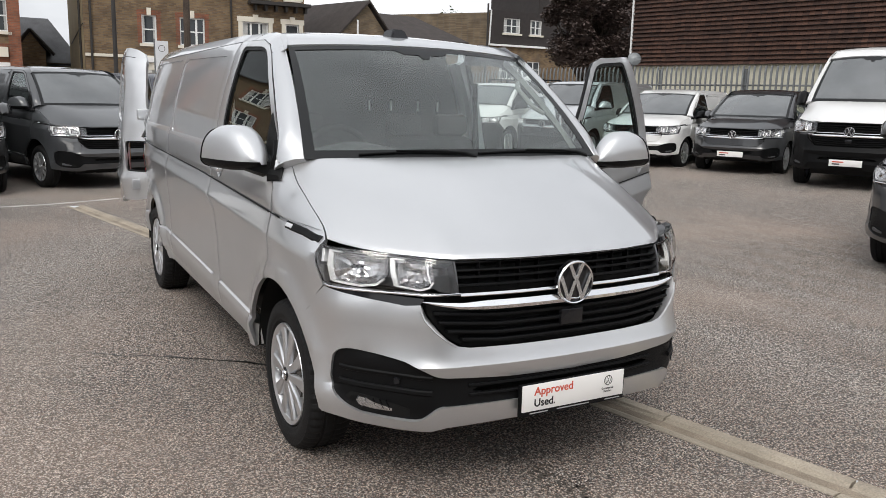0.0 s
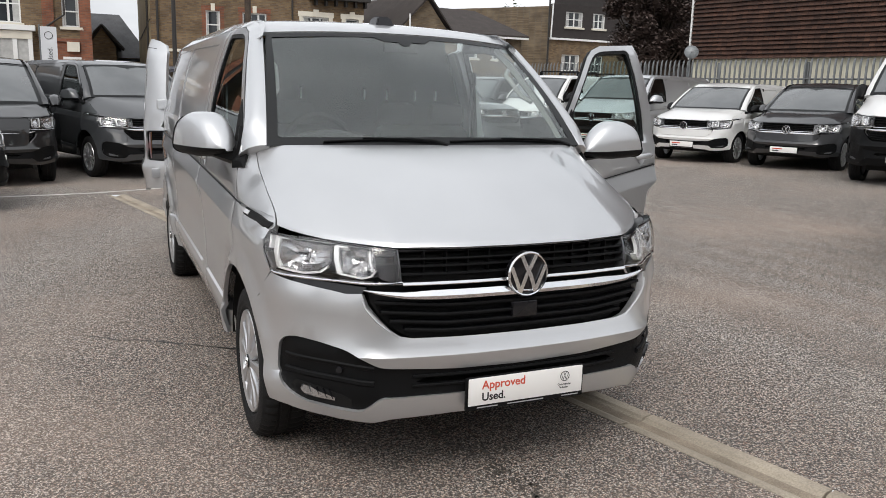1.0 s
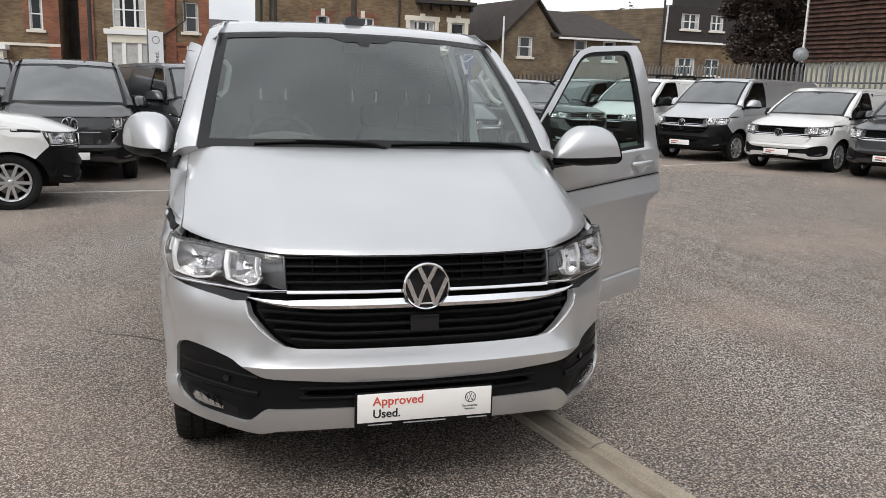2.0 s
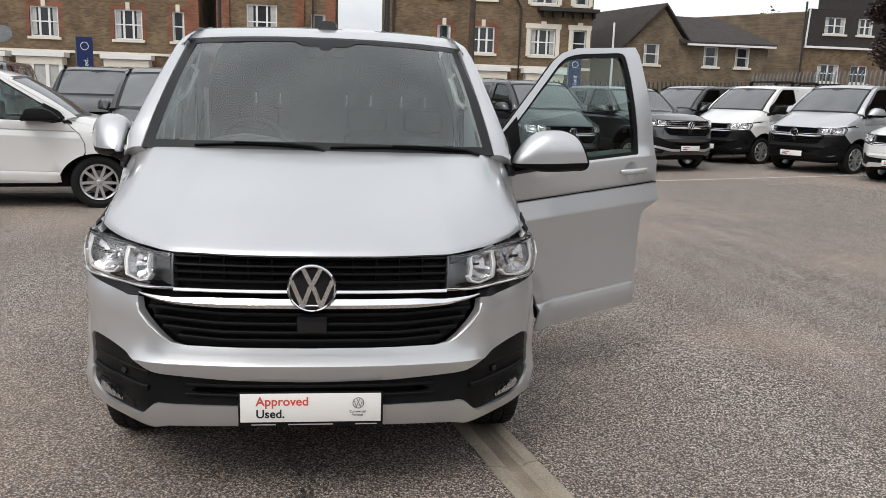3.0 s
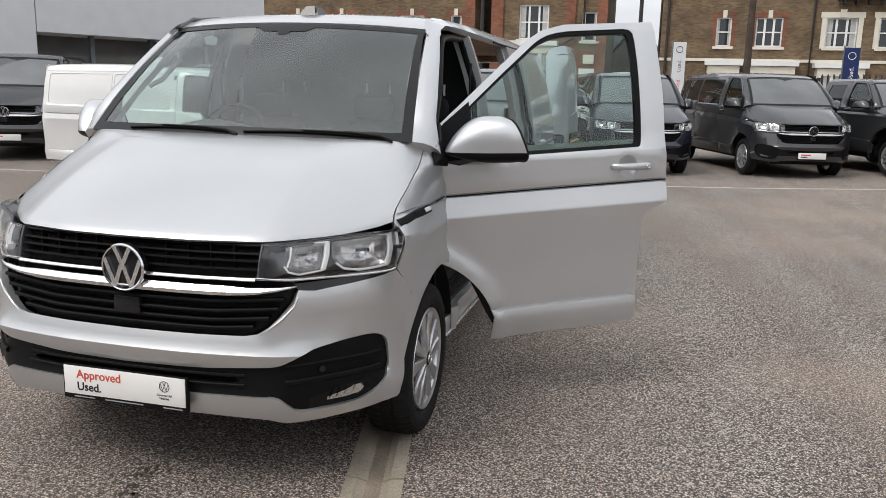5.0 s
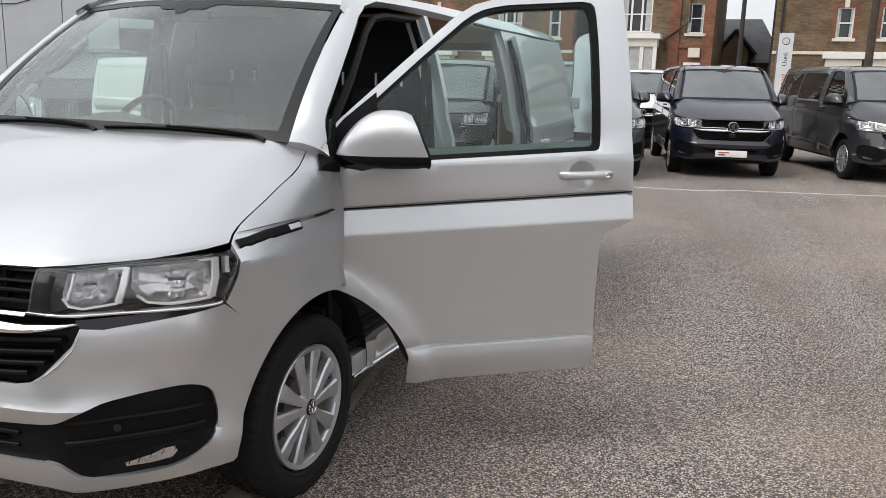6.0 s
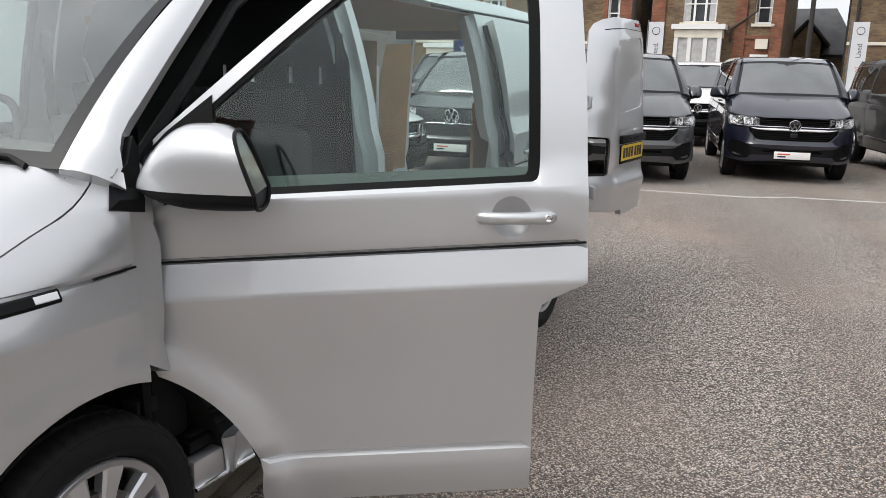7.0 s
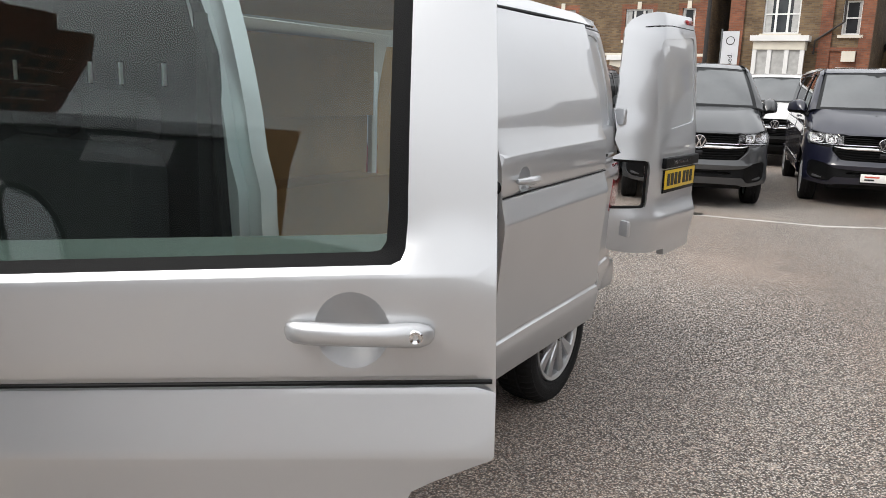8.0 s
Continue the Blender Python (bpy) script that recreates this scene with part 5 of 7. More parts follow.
    # white plates stand in for daylight showing through the slots
    for x in slots:
        part("slot_insert", box((x - .0045, 2.384, 1.510), (x + .0045, 2.404, 1.576)), WHITE, van, "narrow white plate for the daylight through a bulkhead slot")
    # cab
    def dash(x, t):
        y = np.interp(t, (0, .35, .6, .8, 1), (1.00, 1.28, 1.46, 1.52, 1.50))
        z = np.interp(t, (0, .35, .6, .8, 1), (1.295, 1.322, 1.318, 1.24, .92))
        return Vector((x, float(y), float(z) + .05 * math.exp(-((x + .40) / .22) ** 2) * math.exp(-((t - .55) / .2) ** 2)))
    part("dashboard", sheet([(-.82, 0), (.82, 0), (.82, 1), (-.82, 1)], dash, res=.06, thick=.05), DASH, van, "dark grey dashboard")
    bm = bmesh.new()
    wm = pose(-.40, 1.60, 1.262, 62, 0, 0)
    add_tube(bm, [wm @ Vector((.19 * math.cos(a), .19 * math.sin(a), 0)) for a in np.linspace(0, 2 * math.pi, 33)], .016, 8, False)
    for a in (0, 180, 250, 290):
        add_box(bm, (.04, -.018, -.012), (.185, .018, .008), wm @ pose(0, 0, 0, 0, 0, a), .004)
    add_lathe(bm, [(0, .02), (.05, .018), (.075, 0), (.06, -.04)], 20, wm, axis="Z")
    part("steering_wheel", bm, CABIN, van, "dark steering wheel")
    for x0, x1 in ((-.68, -.16), (.05, .75)):
        seat = part("seat", box((x0, 1.60, .78), (x1, 2.08, .95), None, .05), FABRIC, van, "dark fabric seat")
        part("backrest", box((x0 + .03, 2.05, .90), (x1 - .03, 2.20, 1.36), pose(0, 0, 0), .06), FABRIC, seat)
        for x in ((x0 + x1) / 2,) if x1 - x0 < .6 else (x0 + .18, x1 - .18):
            part("headrest", box((x - .12, 2.10, 1.36), (x + .12, 2.20, 1.50), None, .04), FABRIC, seat)
    part("cab_floor", box((-.80, 1.0, .50), (.80, 2.385, .555)), CABIN, van)
    part("cab_headlining", sheet([(-.92, 1.70), (.92, 1.70), (.92, 2.33), (-.92, 2.33)], lambda v, y: sh.roof(v, y) + Vector((0, 0, -.045)), res=.2, thick=.01), CABIN, van)
    part("rear_view_mirror", box((-.10, 1.475, 1.765), (.10, 1.50, 1.815), None, .012), PLASTIC, van)
    for s in (-1, 1):
        pts = [sh.screen(s * .99, t) + Vector((-s * .045, .10, -.03)) for t in (.42, .48, .58, .70, .76)]
        pts = [pts[0]] + [p + Vector((-s * .03, .02, 0)) for p in pts[1:4]] + [pts[4]]
        part("grab_handle", add_tube(bmesh.new(), pts, .013, 8), PALETRIM, van, "pale grab handle on the pillar")
        part("pillar_trim", add_strip(bmesh.new(), [(s * .99, t) for t in np.linspace(.02, .97, 8)], lambda v, t: sh.screen(v, t) + Vector((-s * .02, .07, -.02)), .07, .03), PALETRIM, van, "pale inner pillar trim")
        part("seat_belt", box((s * .80 - .003, 2.20, .70), (s * .80 + .003, 2.245, 1.70), pose(0, 0, 0)), DARK, van, "dark seat belt")
    # wipers and aerial
    for v0, v1, w0 in ((-.70, -.10, .02), (.05, .78, .02)):
        sc = lambda v, t: sh.screen(v, t)
        pts = [(v0 + (v1 - v0) * k / 10, .022 + .014 * math.sin(math.pi * k / 10)) for k in range(11)]
        blade = part("wiper", add_strip(bmesh.new(), pts, sc, .010, .016, .012), PLASTIC, van, "black wiper blade")
        part("wiper_arm", add_strip(bmesh.new(), [(v1 - .38, .040), (v1 - .1, .034), (v1 + .05, .020), (v1 + .12, -.01)], sc, [.007, .009, .013, .018], .014, .020), PLASTIC, blade)
    part("cowl_panel", sheet([(-.95, .0), (.95, .0), (.95, 1), (-.95, 1)], lambda v, t: sh.bonnet(v, 1).lerp(sh.screen(v, .01), t) + Vector((0, 0, -.02)), res=.1, thick=.01), PLASTIC, van, "black scuttle panel")
    c = sh.roof(0, 1.86)
    bm = bmesh.new()
    lo = [Vector((x, y, -.01)) for x, y in ((-.055, -.05), (.055, -.05), (.06, .09), (-.06, .09))]
    hi = [Vector((x, y, .042)) for x, y in ((-.034, -.022), (.034, -.022), (.042, .075), (-.042, .075))]
    a, d = [bm.verts.new(c + v) for v in lo], [bm.verts.new(c + v) for v in hi]
    bm.faces.new(d)
    for i in range(4):
        bm.faces.new((a[i], a[(i + 1) % 4], d[(i + 1) % 4], d[i]))
    bmesh.ops.bevel(bm, geom=bm.edges[:], offset=.008, segments=2, affect="EDGES")
    part("aerial", bm, GLOSS, van, "short dark roof aerial")


# ---- the yard ----
def tarmac():
    m = bpy.data.materials.new("tarmac")
    m.use_nodes = True
    n, l = m.node_tree.nodes, m.node_tree.links
    p = n["Principled BSDF"]
    p.inputs["Roughness"].default_value = 0.85
    tc = n.new("ShaderNodeTexCoord")

    def tex(kind, scale, detail=4):
        t = n.new(kind)
        t.inputs["Scale"].default_value = scale
        if "Detail" in t.inputs:
            t.inputs["Detail"].default_value = detail
        l.new(tc.outputs["Object"], t.inputs["Vector"])
        return t

    def mix(a, b, fac, kind="MIX", amount=None):
        x = n.new("ShaderNodeMixRGB")
        x.blend_type = kind
        for sock, v in ((x.inputs[1], a), (x.inputs[2], b)):
            if isinstance(v, tuple):
                sock.default_value = (*v, 1)
            else:
                l.new(v, sock)
        if amount is not None:
            x.inputs[0].default_value = amount
        else:
            l.new(fac, x.inputs[0])
        return x.outputs[0]

    def ramp(sock, a, b):
        r = n.new("ShaderNodeMapRange")
        r.inputs["From Min"].default_value, r.inputs["From Max"].default_value = a, b
        l.new(sock, r.inputs["Value"])
        return r.outputs[0]

    chips = tex("ShaderNodeTexVoronoi", 96)
    tone = n.new("ShaderNodeSeparateColor")
    l.new(chips.outputs["Color"], tone.inputs[0])
    fine = tex("ShaderNodeTexNoise", 320, 2)
    c = mix((0.088, 0.069, 0.054), (1.0, 0.82, 0.67), ramp(tone.outputs[0], 0.05, 0.95))
    c = mix(c, (0.34, 0.20, 0.15), ramp(tone.outputs[1], 0.78, 1.1))
    c = mix(c, (0.95, 0.90, 0.84), ramp(tone.outputs[2], 0.93, 0.97))
    c = mix(c, (0.045, 0.039, 0.034), ramp(chips.outputs["Distance"], 0.50, 1.0))
    c = mix(c, (0.8, 0.75, 0.7), ramp(fine.outputs["Fac"], 0.60, 0.78))
    large = tex("ShaderNodeTexNoise", 0.35, 6)
    c = mix(c, (0.39, 0.295, 0.235), ramp(large.outputs["Fac"], 0.47, 0.98))
    worn = tex("ShaderNodeTexNoise", 1.7, 5)
    c = mix(c, (0.10, 0.092, 0.087), ramp(worn.outputs["Fac"], 0.60, 0.98))
    grit = tex("ShaderNodeTexNoise", 70, 4)
    c = mix(c, (0.80, 0.67, 0.57), ramp(grit.outputs["Fac"], 0.52, 0.84))
    pits = tex("ShaderNodeTexNoise", 58, 4)
    c = mix(c, (0.030, 0.026, 0.023), ramp(pits.outputs["Fac"], 0.55, 0.88))
    l.new(c, p.inputs["Base Color"])
    b = n.new("ShaderNodeBump")
    b.inputs["Strength"].default_value, b.inputs["Distance"].default_value = 0.6, 0.006
    l.new(chips.outputs["Distance"], b.inputs["Height"])
    b.invert = True
    l.new(b.outputs[0], p.inputs["Normal"])
    return m


TARMAC = tarmac()
CONCRETE = material("gully_concrete", (0.33, 0.285, 0.225), 0.85, vary=0.3, vary_scale=2.5, grain=0.25, grain_scale=120, bump=0.5, bump_scale=90)
SILT = material("gully_silt", (0.26, 0.215, 0.165), 0.95, vary=0.35, vary_scale=5, grain=0.3, grain_scale=160, bump=0.6, bump_scale=120)
LINE = material("worn_white_line", (0.50, 0.48, 0.45), 0.8, vary=0.35, vary_scale=4, grain=0.3, grain_scale=60)


def soft(v, s=.8):
    return s * math.log1p(math.exp(min(v / s, 40)))


def rise(x, y):
    """The height of the yard, which falls from its edges to the gully."""
    return .028 * min(soft(x - 3.2), 12) + .002 * min(soft(y - 3.5), 18) + .008 * min(soft(-x - 2), 11)


ymin, ymax, hw = -6.0, 9.6, .118


def gx(y):
    return .955 - .221 * y


def yard():
    """One sheet to the horizon, with a slot for the gully."""
    bm = bmesh.new()
    offs = [-900, -300, -120, -60] + list(np.arange(-40, -1, 1.3)) + [-.6, -hw, hw, .6] + list(np.arange(1.2, 45, 1.3)) + [60, 120, 300, 900]
    rows_y = [-900, -300, -100, -40, -20, -12, ymin] + list(np.arange(-5, ymax - .5, 1.1)) + [ymax] + list(np.arange(10.6, 62, 1.3)) + [80, 140, 300, 900]
    grid = [[bm.verts.new((gx(min(max(y, ymin), ymax)) + o, y, rise(gx(min(max(y, ymin), ymax)) + o, y))) for o in offs] for y in rows_y]
    slot = offs.index(-hw)
    for j in range(len(rows_y) - 1):
        for i in range(len(offs) - 1):
            if i == slot and ymin <= rows_y[j] < ymax:
                continue
            bm.faces.new((grid[j][i], grid[j][i + 1], grid[j + 1][i + 1], grid[j + 1][i]))
    return tagged(part("ground", bm, TARMAC, None, "worn brown-grey tarmac of the sales yard"), "", "ground", "", "structure")


yard()


def gully():
    g = thing("drain_gully", "shallow concrete drainage gully with silt, set in the tarmac", "gully", kind="structure")
    d = Vector((-.221, 1, 0)).normalized()
    nrm = Vector((d.y, -d.x, 0))
    k, y = 0, ymin
    while y < ymax - .05:
        y1 = min(y + .914, ymax)
        a, b = Vector((gx(y), y, rise(gx(y), y))) + d * .006, Vector((gx(y1), y1, rise(gx(y1), y1))) - d * .006
        bm = bmesh.new()
        prof = [(-hw, -.08), (-hw, .003), (-.075, .002), (-.055, -.006), (0, -.024), (.05, -.008), (.062, .001), (hw, .003), (hw, -.08)]
        r0, r1 = [[bm.verts.new(p + nrm * x + Vector((0, 0, z))) for x, z in prof] for p in (a, b)]
        for i in range(len(prof) - 1):
            bm.faces.new((r0[i], r1[i], r1[i + 1], r0[i + 1]))
        bm.faces.new(r0)
        bm.faces.new(r1[::-1])
        part("gully_stone", bm, CONCRETE, g, "", False)
        y, k = y1, k + 1
    bm = bmesh.new()
    rows = []
    rnd = random.Random(4)
    for y in np.arange(ymin + .05, ymax - .05, .06):
        c = Vector((gx(y), y, rise(gx(y), y)))
        w = .034 + .018 * rnd.random()
        o = (rnd.random() - .5) * .02
        rows.append([bm.verts.new(c + nrm * (o + x * w) + Vector((0, 0, z))) for x, z in ((-1, -.015), (-.4, -.0125), (.4, -.0125), (1, -.015))])
    for r0, r1 in zip(rows, rows[1:]):
        for i in range(3):
            bm.faces.new((r0[i], r0[i + 1], r1[i + 1], r1[i]))
    part("gully_silt", bm, SILT, g, "brown silt in the channel")


gully()


def ground_line(name, pts, width, z=.004, mat=LINE, label="worn white bay line painted on the tarmac"):
    bm = bmesh.new()
    pts = [Vector((*p, 0)) for p in resample(pts, .5, False)]
    rnd = random.Random(len(pts))
    rows = []
    for i, p in enumerate(pts):
        d = (pts[min(i + 1, len(pts) - 1)] - pts[max(i - 1, 0)]).normalized()
        n = Vector((-d.y, d.x, 0))
        w = width / 2 * (.85 + .3 * rnd.random())
        h = Vector((0, 0, rise(p.x, p.y) + z))
        rows.append([bm.verts.new(p - n * w + h), bm.verts.new(p + n * w + h)])
    for a, b in zip(rows, rows[1:]):
        bm.faces.new((a[0], b[0], b[1], a[1]))
    ob = part(name, bm, mat, None, label, False)
    return tagged(ob, "", "road marking", "", "structure")


ground_line("bay_line", [(-9, 8.4), (-2.4, 9.64), (-1.48, 9.82), (-.52, 10.23)], .09)
ground_line("bay_line", [(-.18, 10.91), (1.35, 11.13), (1.97, 11.5), (4.74, 12.05), (9.76, 12.89), (12, 13.25)], .09)


# ---- wear on the tarmac ----
TAR = material("tar_seal", (0.016, 0.015, 0.014), 0.45, vary=.3, vary_scale=6, grain=.3, grain_scale=90)
DAMP = material("damp_tarmac", (0.085, 0.074, 0.065), 0.5, vary=.4, vary_scale=9, grain=.6, grain_scale=130, bump=.5, bump_scale=110)
IRON = material("cast_iron", (0.05, 0.045, 0.04), .6, .5, vary=.25, vary_scale=12, grain=.3, grain_scale=120)


def crack(pts, width, seed, label="thin wandering crack in the tarmac", mat=TAR):
    rnd = random.Random(seed)
    bm = bmesh.new()
    rows = []
    q = [Vector((*p, 0)) for p in resample(pts, .07, False)]
    off = 0
    for i, p in enumerate(q):
        d = (q[min(i + 1, len(q) - 1)] - q[max(i - 1, 0)]).normalized()
        n = Vector((-d.y, d.x, 0))
        off = off * .8 + rnd.uniform(-.02, .02)
        w = width * rnd.uniform(.25, 1.0) * min(1, i / 3 + .2, (len(q) - 1 - i) / 3 + .2)
        z = Vector((0, 0, rise(p.x, p.y) + .004))
        rows.append([bm.verts.new(p + n * (off - w / 2) + z), bm.verts.new(p + n * (off + w / 2) + z)])
    for a, b in zip(rows, rows[1:]):
        bm.faces.new((a[0], b[0], b[1], a[1]))
    return tagged(part("tarmac_crack", bm, mat, None, label, False), "", "crack", "", "structure")


def drain_cover(x, y, w, h, yaw):
    c = thing("drain_cover", "small rusty iron drain cover set in the tarmac", "drain cover", kind="structure")
    m = pose(x, y, rise(x, y), 0, 0, yaw)
    part("frame", box((-w / 2, -h / 2, -.03), (w / 2, h / 2, .005), m, .003), IRON, c, "", False)
    for k in range(6):
        a = -w / 2 + w * (k + .5) / 6
        part("grate_bar", box((a - w * .05, -h * .42, .004), (a + w * .05, h * .42, .009), m), IRON, c, "", False)


crack([(-1.62, 2.72), (-1.4, 2.57), (-.96, 2.25), (-.6, 1.95)], .022, 3)


def drips():
    """Small damp spots that fell in a line from the nose of the van."""
    rnd = random.Random(8)
    bm = bmesh.new()
    for k in range(170):
        a = rnd.random() ** .9
        x, y = -.16 + .29 * a + rnd.gauss(0, .028 + .02 * (k % 3)), .82 - 1.45 * a + rnd.gauss(0, .03)
        r = rnd.uniform(.004, .013)
        ring = [bm.verts.new((x + r * rnd.uniform(.6, 1.1) * math.cos(t), y + 1.6 * r * rnd.uniform(.6, 1.1) * math.sin(t), .004)) for t in np.linspace(0, 2 * math.pi, 9, endpoint=False)]
        bm.faces.new(ring)
    ob = part("damp_spots", bm, DAMP, None, "dark damp drip marks under the nose of the van", False)
    tagged(ob, "", "stain", "", "stuff")


drips()
drain_cover(-.2, 11.0, .32, .22, 12)


# ---- the van for sale ----
t6_van("panel_van", "silver long-wheelbase panel van, cab door, sliding door and tail doors open", SILVER, Matrix.Identity(4), 2, open_doors=True)


# ---- the other vehicles in the yard ----
def warped(xs, zs, ys, ys_up=None):
    """Bends the van's surfaces to another vehicle: tables of (from, to) for height and for length, below and above the bonnet."""
    za, zb = zip(*zs)
    ya, yb = zip(*ys)
    ua, ub = zip(*(ys_up or ys))

    def f(p):
        k = min(max((p.z - .95) / .3, 0), 1)
        y = (1 - k) * np.interp(p.y, ya, yb) + k * np.interp(p.y, ua, ub)
        return Vector((p.x * xs, float(y), float(np.interp(p.z, za, zb))))
    return f


CADDY = warped(.972, ((0, 0), (.34, .33), (.66, .60), (.86, .775), (1.0, .93), (1.32, 1.16), (1.85, 1.64), (1.97, 1.77)),
               ((0, 0), (.94, .88), (2.27, 2.25), (4.34, 3.53), (5.2, 4.38)), ((0, 0), (.6, .55), (.985, 1.12), (1.615, 1.92), (2.27, 2.42), (5.2, 4.36)))
CRAFTER = warped(1.06, ((0, 0), (.34, .36), (.66, .76), (.86, .98), (1.0, 1.17), (1.32, 1.52), (1.85, 2.33), (1.97, 2.58)),
                 ((0, 0), (.94, 1.0), (2.27, 2.3), (4.34, 4.64), (5.2, 5.95)), ((0, 0), (.985, 1.05), (1.615, 1.80), (2.27, 2.3), (5.2, 5.95)))
PICKUP = warped(1.02, ((0, 0), (.34, .38), (.50, .62), (.66, .80), (.86, .99), (1.0, 1.11), (1.32, 1.27), (1.85, 1.74), (1.97, 1.84)),
                ((0, 0), (.94, .90), (2.27, 2.5), (4.34, 4.0), (5.2, 5.2)), ((0, 0), (.6, .5), (.985, 1.50), (1.615, 2.05), (2.27, 2.6), (3.34, 3.5), (5.2, 5.2)))
BUZZ = warped(1.04, ((0, 0), (.34, .35), (.66, .62), (.86, .84), (1.0, 1.02), (1.32, 1.20), (1.85, 1.80), (1.97, 1.94)),
              ((0, 0), (.94, .88), (2.27, 2.2), (4.34, 3.87), (5.2, 4.70)), ((0, 0), (.562, .42), (.985, .70), (1.615, 1.62), (2.27, 2.3), (5.2, 4.68)))
GREY = paint("pure_grey", (0.045, 0.048, 0.052), 0.0, 0.4)
DARKGREY = paint("dark_grey", (0.020, 0.021, 0.024), 0.0, 0.4)
NAVY = paint("navy", (0.006, 0.007, 0.020), 0.0, 0.4)
VANWHITE = paint("white", (0.72, 0.72, 0.71), 0.0, 0.35)
BLACKISH = paint("black", (0.008, 0.008, 0.009), 0.0, 0.4)
AMGREY = paint("pickup_grey", (0.024, 0.026, 0.028), 0.0, 0.4)


def parked(x, y, yaw):
    return pose(x, y, rise(x, y), 0, 0, yaw)


ROW = "vans parked across the yard"
t6_van("panel_van", "plain grey panel van parked nose out beside others", GREY, parked(-0.28, 11.47, 20), 1, group=ROW, plate=False)
t6_van("panel_van", "dark navy panel van with bright headlights", NAVY, parked(1.78, 13.05, 13), 1, group=ROW, windows="glazed")
t6_van("panel_van", "dark grey panel van with black side glass", DARKGREY, parked(4.72, 13.53, 17), 1, group=ROW, windows="glazed")
t6_van("panel_van", "white panel van parked behind the first row", VANWHITE, parked(-.6, 18.6, 8), 1, group=ROW, grey_bumper=True, plate=False)
t6_van("panel_van", "silver panel van with unpainted dark bumper", SILVER, parked(9.63, 13.79, -65), 1, group=ROW, grey_bumper=True)
rb = t6_van("panel_van", "white panel van with roof bars and dark bumper", VANWHITE, parked(8.77, 16.22, -65), 1, group=ROW, grey_bumper=True)
t6_van("panel_van", "dark grey panel van beside the palisade fence", DARKGREY, parked(7.85, 18.25, -62), 1, group=ROW)
t6_van("panel_van", "dark grey van at the edge of the yard", DARKGREY, parked(5.27, 1.34, -72), 1, group=ROW)
t6_van("panel_van", "dark grey van by the showroom wall", DARKGREY, parked(-9.3, 9.5, 30), 1, group=ROW)
t6_van("panel_van", "light grey van behind the white delivery van", GREY, parked(-6.9, 12.0, 12), 1, group=ROW)
t6_van("panel_van", "black van between other parked vans", BLACKISH, parked(-5.2, 14.5, 10), 1, group=ROW)
wc = t6_van("small_van", "white compact delivery van with black bumper grille", VANWHITE, parked(10.24, 11.19, -65), 1, group=ROW, warp=CADDY)
gc = t6_van("small_van", "dark grey compact passenger van", DARKGREY, parked(11.06, 9.16, -65), 1, group=ROW, warp=CADDY, windows="glazed")
dc = t6_van("small_van", "white compact delivery van with dark unpainted bumper", VANWHITE, parked(-2.44, 8.99, 103), 1, group=ROW, warp=CADDY, grey_bumper=True, plate=False)
t6_van("large_van", "tall white van with high roof and dark bumper", VANWHITE, parked(10.64, 6.28, -65), 1, group=ROW, warp=CRAFTER, grey_bumper=True)
pk = t6_van("pickup_truck", "dark grey double-cab pickup with alloy wheels", AMGREY, parked(7.41, 13.88, 20), 1, group=ROW, warp=PICKUP, pickup=True, category="pickup")
ev = t6_van("electric_van", "black electric people carrier with a thin light bar", BLACKISH, parked(-2.83, 10.54, 8), 1, group=ROW, warp=BUZZ, windows="glazed")



def nose_cover(made, zs, ws, mat, label, out=.010):
    """A smooth panel over part of the nose, between two heights, with its half-widths at the bottom and the top."""
    van, sh = made
    loop = rounded([(ux(-ws[0]), zs[0]), (ux(ws[0]), zs[0]), (ux(ws[1]), zs[1]), (ux(-ws[1]), zs[1])], 2)
    return part("nose_panel", sheet(loop, sh.wrap, res=.1, thick=.02, out=out), mat, van, label)


# the compact vans have a painted band between grille and intake, the electric one a closed nose
nose_cover(wc, (.640, .800), (.53, .66), VANWHITE, "painted band under the grille")
nose_cover(gc, (.640, .800), (.53, .66), DARKGREY, "painted band under the grille")
nose_cover(ev, (.640, .985), (.54, .60), BLACKISH, "closed gloss black nose")
emblem(ev[0], ev[1].wrap(0, .90) + Vector((0, -.022, 0)), .12)
# roof bars on the white van
for y in (2.3, 3.3, 4.3):
    p0, p1 = [rb[1].roof(a, y) for a in (-.9, .9)]
    bar = part("roof_bar", box((p0.x, y - .025, p0.z + .09), (p1.x, y + .025, p0.z + .125), None, .006), PLASTIC, rb[0], "black roof bar")
    for p in (p0, p1):
        part("roof_bar_foot", box((p.x - .03, y - .04, p.z - .02), (p.x + .03, y + .04, p.z + .095), None, .006), PLASTIC, bar)

# the pickup's arch flares, bright grille bars and front guard
for s in (-1, 1):
    for cy in WHEEL_Y:
        part("arch_flare", add_strip(bmesh.new(), [(s * y, z) for y, z in arch(cy, .47, -8, 188, 22)], pk[1].side(s), .07, .04, .03), AMGREY, pk[0], "wide wheel-arch flare")
for z in (.975, .925, .875):
    part("grille_chrome", add_strip(bmesh.new(), [(u, z) for u in np.linspace(ux(-.52), ux(.52), 16)], pk[1].wrap, .014, .02, .006), CHROME, pk[0], "chrome grille bar")
part("front_guard", add_strip(bmesh.new(), [(u, .40 + .12 * max(0, abs(u) - .45)) for u in np.linspace(ux(-.80), ux(.80), 18)], pk[1].wrap, .05, .03, .02), ALLOY, pk[0], "bright lower guard")


